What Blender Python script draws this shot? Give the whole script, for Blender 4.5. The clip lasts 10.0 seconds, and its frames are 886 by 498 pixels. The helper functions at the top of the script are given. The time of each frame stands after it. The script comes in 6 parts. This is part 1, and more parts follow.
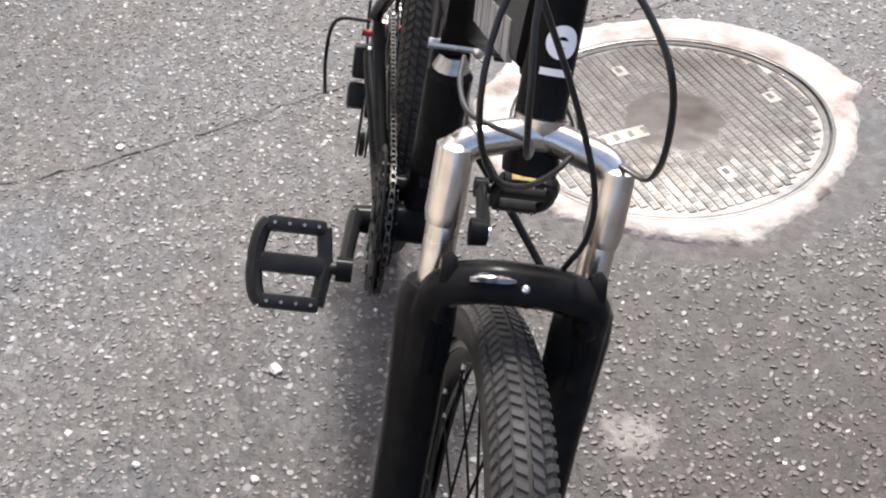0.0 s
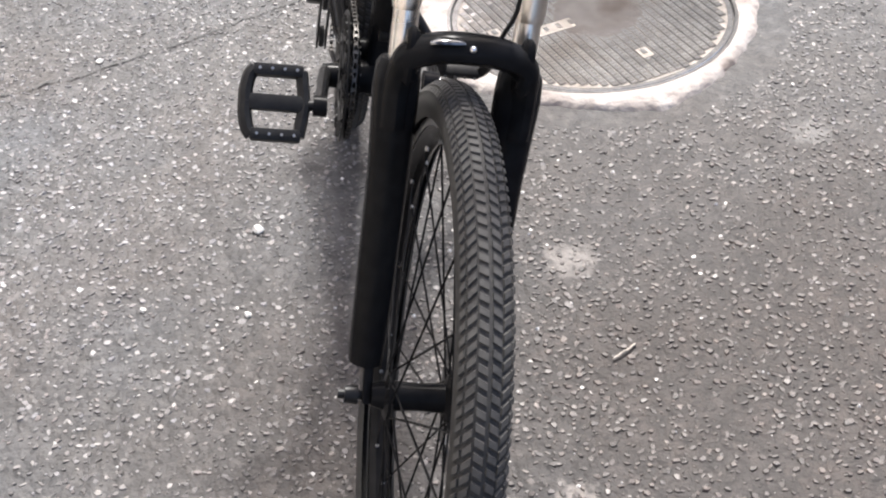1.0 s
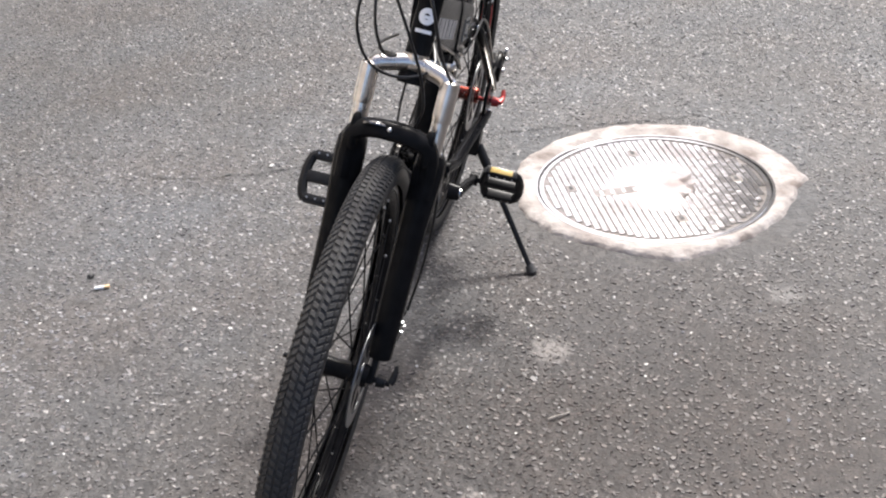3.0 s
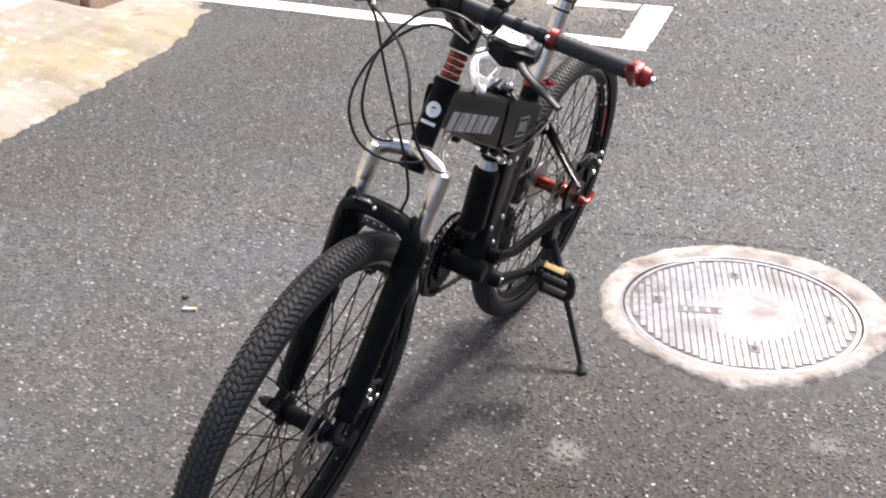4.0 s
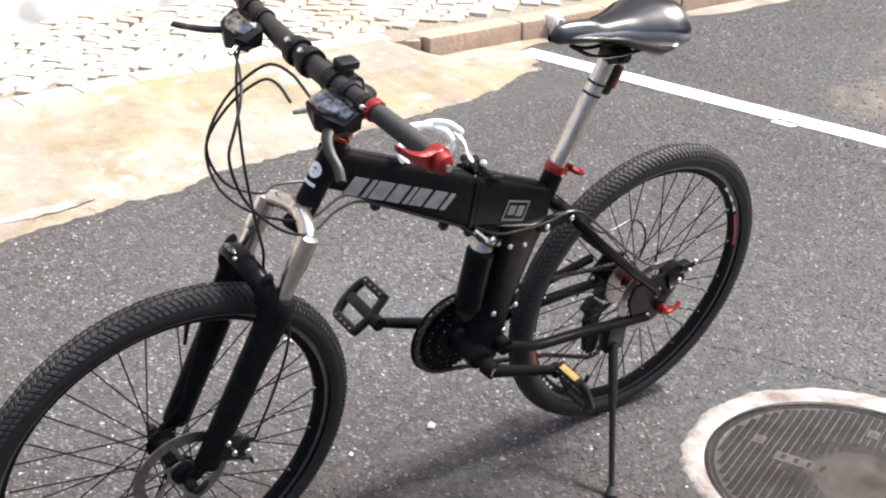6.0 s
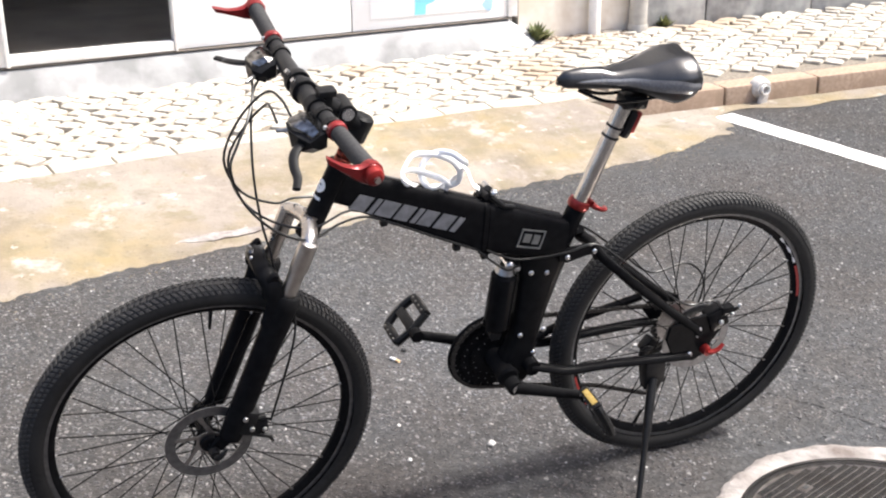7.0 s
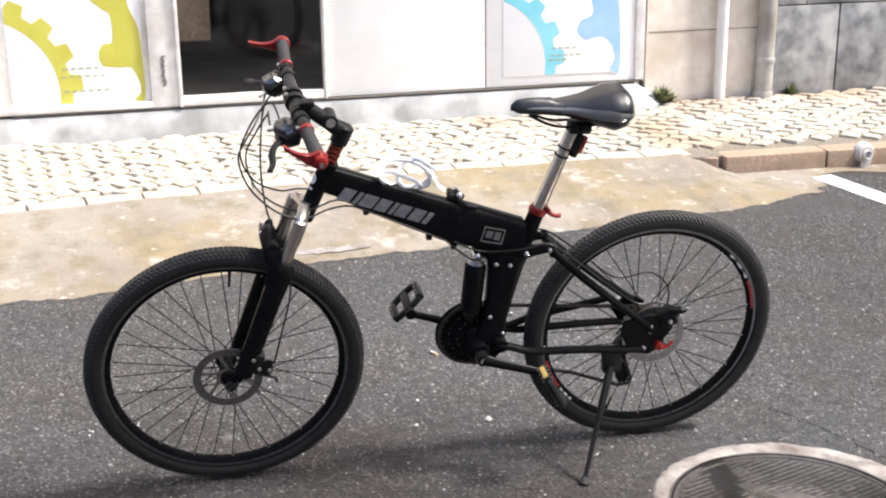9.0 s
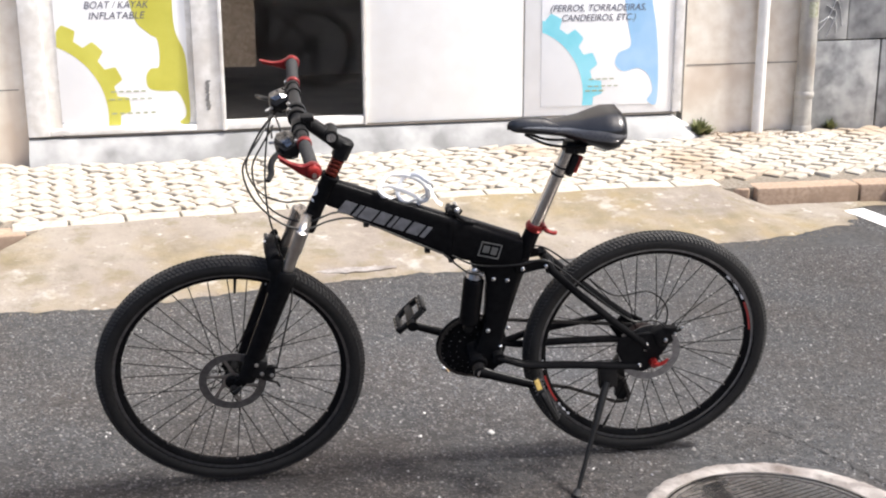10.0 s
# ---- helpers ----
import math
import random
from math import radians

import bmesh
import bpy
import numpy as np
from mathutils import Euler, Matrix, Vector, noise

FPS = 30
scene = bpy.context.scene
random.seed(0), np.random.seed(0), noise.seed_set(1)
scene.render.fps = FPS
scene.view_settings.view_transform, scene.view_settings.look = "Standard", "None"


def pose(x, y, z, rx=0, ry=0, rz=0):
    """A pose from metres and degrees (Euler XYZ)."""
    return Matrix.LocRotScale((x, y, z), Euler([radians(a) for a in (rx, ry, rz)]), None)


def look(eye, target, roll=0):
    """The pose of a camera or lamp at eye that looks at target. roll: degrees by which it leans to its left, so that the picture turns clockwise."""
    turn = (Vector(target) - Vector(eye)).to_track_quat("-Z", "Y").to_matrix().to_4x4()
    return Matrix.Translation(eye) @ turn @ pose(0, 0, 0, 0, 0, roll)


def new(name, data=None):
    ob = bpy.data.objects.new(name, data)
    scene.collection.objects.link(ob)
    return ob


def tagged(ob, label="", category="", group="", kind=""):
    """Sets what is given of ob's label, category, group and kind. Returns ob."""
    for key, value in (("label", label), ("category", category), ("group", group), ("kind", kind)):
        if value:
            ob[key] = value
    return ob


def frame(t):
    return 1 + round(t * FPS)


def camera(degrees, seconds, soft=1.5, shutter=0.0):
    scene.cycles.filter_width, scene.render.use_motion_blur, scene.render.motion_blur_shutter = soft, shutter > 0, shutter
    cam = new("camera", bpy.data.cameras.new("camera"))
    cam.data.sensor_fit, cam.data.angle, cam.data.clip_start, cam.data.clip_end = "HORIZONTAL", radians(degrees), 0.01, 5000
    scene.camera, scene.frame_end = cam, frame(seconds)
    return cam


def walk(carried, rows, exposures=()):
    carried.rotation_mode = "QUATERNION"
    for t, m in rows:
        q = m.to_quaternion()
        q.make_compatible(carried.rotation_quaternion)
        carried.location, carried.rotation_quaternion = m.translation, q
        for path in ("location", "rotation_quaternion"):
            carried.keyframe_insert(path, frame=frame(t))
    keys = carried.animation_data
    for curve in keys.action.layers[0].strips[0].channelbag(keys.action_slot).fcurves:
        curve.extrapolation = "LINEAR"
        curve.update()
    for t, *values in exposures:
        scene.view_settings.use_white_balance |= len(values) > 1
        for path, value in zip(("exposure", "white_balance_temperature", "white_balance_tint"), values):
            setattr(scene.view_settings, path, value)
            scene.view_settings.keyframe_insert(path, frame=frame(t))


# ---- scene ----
cam = camera(39.52, 10.0, soft=2.1)
PATH = [
    (0, (-0.563, -0.119, 1.270), (0.824, -0.087, 0.123), -3.78),
    (0.5, (-0.698, -0.109, 1.269), (0.666, -0.116, 0.095), -4.38),
    (1, (-0.892, -0.084, 1.289), (0.477, -0.130, 0.121), -4.79),
    (1.5, (-1.056, -0.142, 1.318), (0.370, -0.069, 0.221), -4.84),
    (2, (-1.218, -0.322, 1.344), (0.195, -0.044, 0.264), -5.08),
    (2.5, (-1.386, -0.462, 1.358), (0.074, -0.133, 0.358), -3.54),
    (3, (-1.472, -0.591, 1.413), (0.050, -0.240, 0.519), -3.09),
    (3.2, (-1.479, -0.731, 1.431), (0.034, -0.286, 0.565), -3.86),
    (4.3, (-1.299, -1.063, 1.467), (0.107, -0.262, 0.679), 1.67),
    (4.5, (-1.217, -1.104, 1.465), (0.138, -0.225, 0.672), -0.08),
    (5, (-1.061, -1.342, 1.467), (0.196, -0.286, 0.729), -1.49),
    (5.5, (-0.905, -1.569, 1.467), (0.203, -0.358, 0.728), -2.49),
    (6, (-0.688, -1.689, 1.445), (0.317, -0.382, 0.724), 0.89),
    (6.2, (-0.603, -1.763, 1.453), (0.287, -0.354, 0.772), -0.13),
    (7.3, (-0.340, -2.259, 1.454), (0.220, -0.674, 0.811), -0.92),
    (7.5, (-0.324, -2.301, 1.464), (0.156, -0.700, 0.797), -1.19),
    (8, (-0.175, -2.582, 1.463), (0.267, -0.947, 0.853), -0.80),
    (8.5, (-0.077, -2.720, 1.446), (0.360, -1.075, 0.860), 0.15),
    (9, (-0.062, -2.894, 1.469), (0.296, -1.211, 0.942), -0.66),
    (9.5, (0.023, -3.024, 1.454), (0.343, -1.330, 0.936), 1.24),
    (10, (0.070, -3.034, 1.448), (0.341, -1.320, 0.970), -0.22),
]
walk(cam, [(t, look(eye, target, roll)) for t, eye, target, roll in PATH],
     exposures=[(0.0, 1.94), (1.0, 2.01), (2.0, 2.05), (2.5, 2.04), (3.0, 1.72), (3.2, 1.70), (4.5, 1.67), (5.0, 1.70), (5.5, 1.86), (6.0, 1.83), (7.5, 1.55), (8.0, 1.52), (8.5, 1.75), (9.0, 1.42), (9.5, 1.34), (10.0, 1.33)])

# ---- light: bright overcast street canyon, glow from the far end of the street ----
SUN_EL, SUN_AZ = radians(54), radians(-16)      # azimuth from +x towards +y
world = bpy.data.worlds.new("sky")
scene.world = world
world.use_nodes = True
wn = world.node_tree
sky = wn.nodes.new("ShaderNodeTexSky")
sky.sky_type = "NISHITA"
sky.sun_disc = False
sky.sun_elevation = SUN_EL
sky.sun_rotation = radians(90) - SUN_AZ
sky.dust_density = 4.5
sky.air_density = 0.7
sky.ozone_density = 1.0
wn.links.new(sky.outputs[0], wn.nodes["Background"].inputs[0])
wn.nodes["Background"].inputs[1].default_value = 0.135
sun_data = bpy.data.lights.new("sun", "SUN")
sun_data.energy = 2.8
sun_data.angle = radians(9)
sun_data.color = (1.0, 0.975, 0.94)
sun_ob = new("sun", sun_data)
sun_ob.matrix_world = look((20 * math.cos(SUN_AZ) * math.cos(SUN_EL), 20 * math.sin(SUN_AZ) * math.cos(SUN_EL), 20 * math.sin(SUN_EL)), (0, 0, 0))


# ---- materials ----
def mat(name, c1, c2=None, rough=0.6, metal=0.0, scale=40.0, big=3.0, bump=0.15, bscale=None, c3=None, rvar=0.1, coat=0.0, dist=0.002, spec=0.5):
    """Two colours mixed by fine and broad noise, with roughness variation and a fine bump."""
    m = bpy.data.materials.new(name)
    m.use_nodes = True
    nt = m.node_tree
    b = nt.nodes["Principled BSDF"]
    c2 = c2 or tuple(min(1, v * 1.25 + 0.004) for v in c1)
    tc = nt.nodes.new("ShaderNodeTexCoord")
    n1 = nt.nodes.new("ShaderNodeTexNoise"); n1.inputs["Scale"].default_value = scale; n1.inputs["Detail"].default_value = 5
    n2 = nt.nodes.new("ShaderNodeTexNoise"); n2.inputs["Scale"].default_value = big; n2.inputs["Detail"].default_value = 3
    for n in (n1, n2):
        nt.links.new(tc.outputs["Object"], n.inputs["Vector"])
    mx = nt.nodes.new("ShaderNodeMix"); mx.data_type = "RGBA"
    mx.inputs[6].default_value = (*c1, 1); mx.inputs[7].default_value = (*c2, 1)
    r1 = nt.nodes.new("ShaderNodeMapRange"); r1.inputs[1].default_value, r1.inputs[2].default_value = 0.35, 0.65
    nt.links.new(n1.outputs[0], r1.inputs[0]); nt.links.new(r1.outputs[0], mx.inputs[0])
    last = mx.outputs[2]
    if c3:
        m3 = nt.nodes.new("ShaderNodeMix"); m3.data_type = "RGBA"; m3.inputs[7].default_value = (*c3, 1)
        r3 = nt.nodes.new("ShaderNodeMapRange"); r3.inputs[1].default_value, r3.inputs[2].default_value = 0.5, 0.68
        nt.links.new(n2.outputs[0], r3.inputs[0]); nt.links.new(r3.outputs[0], m3.inputs[0]); nt.links.new(last, m3.inputs[6])
        last = m3.outputs[2]
    nt.links.new(last, b.inputs["Base Color"])
    rr = nt.nodes.new("ShaderNodeMapRange"); rr.inputs[3].default_value, rr.inputs[4].default_value = max(0.02, rough - rvar), min(1, rough + rvar)
    nt.links.new(n2.outputs[0], rr.inputs[0]); nt.links.new(rr.outputs[0], b.inputs["Roughness"])
    b.inputs["Metallic"].default_value = metal
    b.inputs["Coat Weight"].default_value = coat
    b.inputs["Specular IOR Level"].default_value = spec
    if bump:
        bp = nt.nodes.new("ShaderNodeBump"); bp.inputs["Strength"].default_value = bump; bp.inputs["Distance"].default_value = dist
        if bscale:
            n3 = nt.nodes.new("ShaderNodeTexNoise"); n3.inputs["Scale"].default_value = bscale; n3.inputs["Detail"].default_value = 4
            nt.links.new(tc.outputs["Object"], n3.inputs["Vector"]); nt.links.new(n3.outputs[0], bp.inputs["Height"])
        else:
            nt.links.new(n1.outputs[0], bp.inputs["Height"])
        nt.links.new(bp.outputs[0], b.inputs["Normal"])
    return m


def road_tints(nt, at, colour):
    """Broad tints multiplied into the road's colour, on binder and stones alike: darker brown areas left of the
    bicycle, and a lighter bluish one on its right.
    """
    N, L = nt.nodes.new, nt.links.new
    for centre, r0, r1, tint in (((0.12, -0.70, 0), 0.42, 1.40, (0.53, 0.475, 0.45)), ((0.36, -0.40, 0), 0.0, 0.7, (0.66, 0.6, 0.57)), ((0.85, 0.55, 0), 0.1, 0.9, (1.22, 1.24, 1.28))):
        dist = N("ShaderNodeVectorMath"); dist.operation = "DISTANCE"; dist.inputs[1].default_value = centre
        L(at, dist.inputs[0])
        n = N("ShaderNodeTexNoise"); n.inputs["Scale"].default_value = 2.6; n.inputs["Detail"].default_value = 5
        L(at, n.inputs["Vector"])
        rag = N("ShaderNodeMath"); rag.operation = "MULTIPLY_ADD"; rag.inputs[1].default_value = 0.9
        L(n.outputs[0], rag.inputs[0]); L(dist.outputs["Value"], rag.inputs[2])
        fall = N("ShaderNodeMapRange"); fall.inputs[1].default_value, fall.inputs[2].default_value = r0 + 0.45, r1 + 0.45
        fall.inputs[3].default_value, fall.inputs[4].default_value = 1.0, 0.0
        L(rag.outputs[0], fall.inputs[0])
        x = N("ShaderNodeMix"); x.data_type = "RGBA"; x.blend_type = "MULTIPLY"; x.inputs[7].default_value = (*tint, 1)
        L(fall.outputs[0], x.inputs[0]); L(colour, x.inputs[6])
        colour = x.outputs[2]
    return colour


def asphalt_material():
    """Worn aggregate: stones of several greys in dark binder, with dust, stains and pale flecks."""
    m = bpy.data.materials.new("asphalt")
    m.use_nodes = True
    nt = m.node_tree
    N, L = nt.nodes.new, nt.links.new
    b = nt.nodes["Principled BSDF"]
    tc = N("ShaderNodeTexCoord")

    def ramp(stops, src):
        r = N("ShaderNodeValToRGB")
        while len(r.color_ramp.elements) < len(stops):
            r.color_ramp.elements.new(0.5)
        for e, (p, c) in zip(r.color_ramp.elements, stops):
            e.position, e.color = p, (*c, 1) if len(c) == 3 else c
        L(src, r.inputs[0])
        return r.outputs[0]

    def noise_of(scale, detail=4):
        n = N("ShaderNodeTexNoise"); n.inputs["Scale"].default_value = scale; n.inputs["Detail"].default_value = detail
        L(tc.outputs["Object"], n.inputs["Vector"])
        return n.outputs[0]

    def voronoi(scale, feature="F1"):
        v = N("ShaderNodeTexVoronoi"); v.inputs["Scale"].default_value = scale; v.feature = feature
        L(tc.outputs["Object"], v.inputs["Vector"])
        return v

    def mix(a, c, fac, kind="MIX"):
        x = N("ShaderNodeMix"); x.data_type = "RGBA"; x.blend_type = kind
        for sock, v in ((x.inputs[0], fac), (x.inputs[6], a), (x.inputs[7], c)):
            if isinstance(v, (int, float)):
                sock.default_value = v
            elif isinstance(v, tuple):
                sock.default_value = (*v, 1)
            else:
                L(v, sock)
        return x.outputs[2]

    wn_ = N("ShaderNodeTexNoise"); wn_.inputs["Scale"].default_value = 70; wn_.inputs["Detail"].default_value = 3
    L(tc.outputs["Object"], wn_.inputs["Vector"])
    warp = N("ShaderNodeVectorMath"); warp.operation = "MULTIPLY_ADD"
    L(wn_.outputs["Color"], warp.inputs[0]); warp.inputs[1].default_value = (0.014, 0.014, 0.014); L(tc.outputs["Object"], warp.inputs[2])
    v1, v2 = voronoi(62), voronoi(95)
    for v in (v1, v2):
        L(warp.outputs[0], v.inputs["Vector"])
    sep = N("ShaderNodeSeparateColor"); L(v1.outputs["Color"], sep.inputs[0])
    sep2 = N("ShaderNodeSeparateColor"); L(v2.outputs["Color"], sep2.inputs[0])
    # broad bluish and brownish areas
    base = ramp([(0.36, (0.0465, 0.0435, 0.0422)), (0.5, (0.0465, 0.0462, 0.0466)), (0.64, (0.0465, 0.0486, 0.0515))], noise_of(2.2, 4))
    broad = ramp([(0.3, (0.8, 0.79, 0.78)), (0.7, (1.1, 1.1, 1.11))], noise_of(0.8, 3))
    stone = mix(base, broad, 1.0, "MULTIPLY")
    stone = road_tints(nt, tc.outputs["Object"], stone)
    tone = ramp([(0.0, (0.74, 0.74, 0.74)), (0.6, (1.0, 0.99, 0.97)), (0.9, (1.28, 1.25, 1.2)), (1.0, (1.5, 1.48, 1.45))], sep.outputs[0])
    stone = mix(stone, tone, 0.85, "MULTIPLY")
    dust = ramp([(0.34, (0.73, 0.725, 0.72)), (0.66, (1.27, 1.265, 1.27))], noise_of(34, 5))
    stone = mix(stone, dust, 1.0, "MULTIPLY")
    # dark pits between the stones, here and there
    fine = noise_of(75, 3)
    pit = ramp([(0.30, (0.62, 0.62, 0.62)), (0.42, (0, 0, 0))], fine)
    worn = ramp([(0.35, (1, 1, 1)), (0.6, (0.35, 0.35, 0.35))], noise_of(6, 3))
    stone = mix(stone, (0.034, 0.032, 0.0315), mix(pit, worn, 1.0, "MULTIPLY"))
    # pale dried spills and sandy dirt, each with a ragged rim
    for centre, r0, r1, col, amount in (((0.560, -0.332, 0), 0.026, 0.050, (0.15, 0.138, 0.13), 0.6), ((0.096, -0.262, 0), 0.016, 0.034, (0.16, 0.145, 0.135), 0.6),
                                        ((0.0, 0.232, 0), 0.012, 0.032, (0.14, 0.135, 0.13), 0.5), ((0.830, -0.803, 0), 0.02, 0.045, (0.14, 0.135, 0.13), 0.5),
                                        ((3.78, 0.98, 0), 0.02, 0.42, (0.2, 0.165, 0.13), 0.6), ((4.5, 1.2, 0), 0.05, 0.5, (0.17, 0.14, 0.115), 0.5)):
        dist = N("ShaderNodeVectorMath"); dist.operation = "DISTANCE"; dist.inputs[1].default_value = centre
        L(tc.outputs["Object"], dist.inputs[0])
        rag = N("ShaderNodeMath"); rag.operation = "MULTIPLY_ADD"; rag.inputs[1].default_value = 0.07 if r1 < 0.1 else 0.9
        L(noise_of(55 if r1 < 0.1 else 9, 5), rag.inputs[0]); L(dist.outputs["Value"], rag.inputs[2])
        fall = N("ShaderNodeMapRange"); off = rag.inputs[1].default_value / 2
        fall.inputs[1].default_value, fall.inputs[2].default_value = r0 + off, r1 + off
        fall.inputs[3].default_value, fall.inputs[4].default_value = amount, 0.0
        L(rag.outputs[0], fall.inputs[0])
        stone = mix(stone, col, fall.outputs[0])
    # pale chips
    near = ramp([(0.22, (1, 1, 1)), (0.3, (0, 0, 0))], v2.outputs["Distance"])
    pale = ramp([(0.988, (0, 0, 0)), (0.993, (1, 1, 1))], sep2.outputs[1])
    stone = mix(stone, (0.46, 0.445, 0.42), mix(near, pale, 1.0, "MULTIPLY"))
    L(stone, b.inputs["Base Color"])
    b.inputs["Roughness"].default_value = 0.7
    b.inputs["Specular IOR Level"].default_value = 0.31
    add = N("ShaderNodeMath"); add.operation = "MULTIPLY_ADD"
    L(v1.outputs["Distance"], add.inputs[0]); add.inputs[1].default_value = -0.7; L(sep.outputs[2], add.inputs[2])
    add2 = N("ShaderNodeMath"); add2.operation = "MULTIPLY_ADD"
    L(fine, add2.inputs[0]); add2.inputs[1].default_value = 2.2; L(add.outputs[0], add2.inputs[2])
    bp = N("ShaderNodeBump"); bp.inputs["Strength"].default_value = 0.65; bp.inputs["Distance"].default_value = 0.004
    L(add2.outputs[0], bp.inputs["Height"]); L(bp.outputs[0], b.inputs["Normal"])
    return m


ASPHALT = asphalt_material()
STONES = bpy.data.materials.new("embedded_aggregate")
STONES.use_nodes = True
_s = STONES.node_tree
_geo = _s.nodes.new("ShaderNodeNewGeometry")
_rmp = _s.nodes.new("ShaderNodeValToRGB")
for _p, _c in ((0.45, (0.087, 0.0845, 0.0845)), (0.62, (0.11, 0.099, 0.0945)), (0.8, (0.113, 0.114, 0.121)), (0.95, (0.155, 0.148, 0.141))):
    _rmp.color_ramp.elements.new(_p).color = (*_c, 1)
_rmp.color_ramp.elements[0].color = (0.056, 0.053, 0.052, 1)
_rmp.color_ramp.elements[-1].color = (0.24, 0.233, 0.224, 1)
_sn = _s.nodes.new("ShaderNodeTexNoise"); _sn.inputs["Scale"].default_value = 300
_sb = _s.nodes.new("ShaderNodeBump"); _sb.inputs["Strength"].default_value = 0.4; _sb.inputs["Distance"].default_value = 0.001
_s.links.new(_geo.outputs["Random Per Island"], _rmp.inputs[0])
_stc = _s.nodes.new("ShaderNodeTexCoord")
_s.links.new(road_tints(_s, _stc.outputs["Object"], _rmp.outputs[0]), _s.nodes["Principled BSDF"].inputs["Base Color"])
_s.links.new(_sn.outputs[0], _sb.inputs["Height"])
_s.links.new(_sb.outputs[0], _s.nodes["Principled BSDF"].inputs["Normal"])
_s.nodes["Principled BSDF"].inputs["Roughness"].default_value = 0.44
_s.nodes["Principled BSDF"].inputs["Specular IOR Level"].default_value = 0.4


def cement_material():
    """Old cement: grey and ochre areas, brown stains, pale fresh blotches and dark specks."""
    m = bpy.data.materials.new("apron_cement")
    m.use_nodes = True
    nt = m.node_tree
    N, L = nt.nodes.new, nt.links.new
    b = nt.nodes["Principled BSDF"]
    tc = N("ShaderNodeTexCoord")

    def layer(last, col, scale, lo, hi, amount=1.0, detail=6):
        n = N("ShaderNodeTexNoise"); n.inputs["Scale"].default_value = scale; n.inputs["Detail"].default_value = detail; n.inputs["Roughness"].default_value = 0.65
        L(tc.outputs["Object"], n.inputs["Vector"])
        r = N("ShaderNodeMapRange"); r.inputs[1].default_value, r.inputs[2].default_value, r.inputs[4].default_value = lo, hi, amount
        L(n.outputs[0], r.inputs[0])
        x = N("ShaderNodeMix"); x.data_type = "RGBA"; x.inputs[7].default_value = (*col, 1)
        L(r.outputs[0], x.inputs[0])
        if isinstance(last, tuple):
            x.inputs[6].default_value = (*last, 1)
        else:
            L(last, x.inputs[6])
        return x.outputs[2], n.outputs[0]

    c, _ = layer((0.195, 0.165, 0.138), (0.25, 0.22, 0.185), 1.3, 0.42, 0.6)
    c, _ = layer(c, (0.215, 0.165, 0.08), 0.9, 0.45, 0.6, 0.9, 4)
    c, _ = layer(c, (0.11, 0.088, 0.06), 3.2, 0.53, 0.7, 0.7)
    c, _ = layer(c, (0.38, 0.355, 0.32), 3.8, 0.57, 0.66, 0.75)
    c, _ = layer(c, (0.3, 0.27, 0.225), 14.0, 0.5, 0.7, 0.5)
    c, _ = layer(c, (0.135, 0.108, 0.058), 7.0, 0.52, 0.64, 0.65)
    c, _ = layer(c, (0.42, 0.4, 0.37), 10.0, 0.62, 0.69, 0.8)
    c, h = layer(c, (0.085, 0.07, 0.055), 60.0, 0.59, 0.7, 0.65)
    L(c, b.inputs["Base Color"])
    b.inputs["Roughness"].default_value = 0.88
    bp = N("ShaderNodeBump"); bp.inputs["Strength"].default_value = 0.7; bp.inputs["Distance"].default_value = 0.005
    L(h, bp.inputs["Height"]); L(bp.outputs[0], b.inputs["Normal"])
    return m


CONCRETE = cement_material()
COLLAR = mat("pale_spout_mortar", (0.45, 0.42, 0.39), (0.6, 0.58, 0.55), 0.6, scale=40, big=14, bump=0.5, bscale=70, c3=(0.36, 0.33, 0.3))
RING = mat("pale_mortar", (0.175, 0.155, 0.143), (0.325, 0.302, 0.284), 0.88, scale=22, big=11, bump=1.0, bscale=45, c3=(0.125, 0.102, 0.09), dist=0.008)
IRON = mat("worn_cast_iron", (0.33, 0.316, 0.303), (0.44, 0.426, 0.412), 0.15, 0.95, scale=60, big=7, bump=0.04, c3=(0.26, 0.237, 0.219), rvar=0.035)
IRONDIRT = mat("dirty_cast_iron", (0.1, 0.088, 0.079), (0.16, 0.144, 0.132), 0.3, 0.6, scale=60, big=7, bump=0.15, c3=(0.07, 0.058, 0.05), rvar=0.05)
FILM = mat("muddy_film", (0.3, 0.268, 0.245), (0.38, 0.345, 0.32), 0.1, 0.85, scale=25, big=9, bump=0.05, c3=(0.2, 0.165, 0.143), rvar=0.03)
LIMESTONE = mat("limestone_sett", (0.32, 0.285, 0.232), (0.47, 0.44, 0.385), 0.75, scale=30, big=1.4, bump=0.4, bscale=80, c3=(0.33, 0.262, 0.19), dist=0.003)
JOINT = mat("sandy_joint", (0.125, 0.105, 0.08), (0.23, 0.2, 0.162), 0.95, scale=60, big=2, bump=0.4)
KERB = mat("kerb_stone", (0.27, 0.19, 0.13), (0.37, 0.275, 0.205), 0.85, scale=50, big=5, bump=0.5, bscale=140, c3=(0.22, 0.155, 0.11))
PAINT = mat("road_paint", (0.7, 0.69, 0.67), (0.84, 0.83, 0.81), 0.7, scale=70, big=8, bump=0.4, bscale=150, c3=(0.6, 0.58, 0.55))
WHITE = mat("white_panel_paint", (0.86, 0.85, 0.83), (0.9, 0.895, 0.88), 0.45, scale=8, big=1.2, bump=0.05)
FRAMEW = mat("old_white_frame_paint", (0.7, 0.68, 0.64), (0.86, 0.84, 0.81), 0.5, scale=20, big=3, bump=0.1, c3=(0.62, 0.58, 0.53))
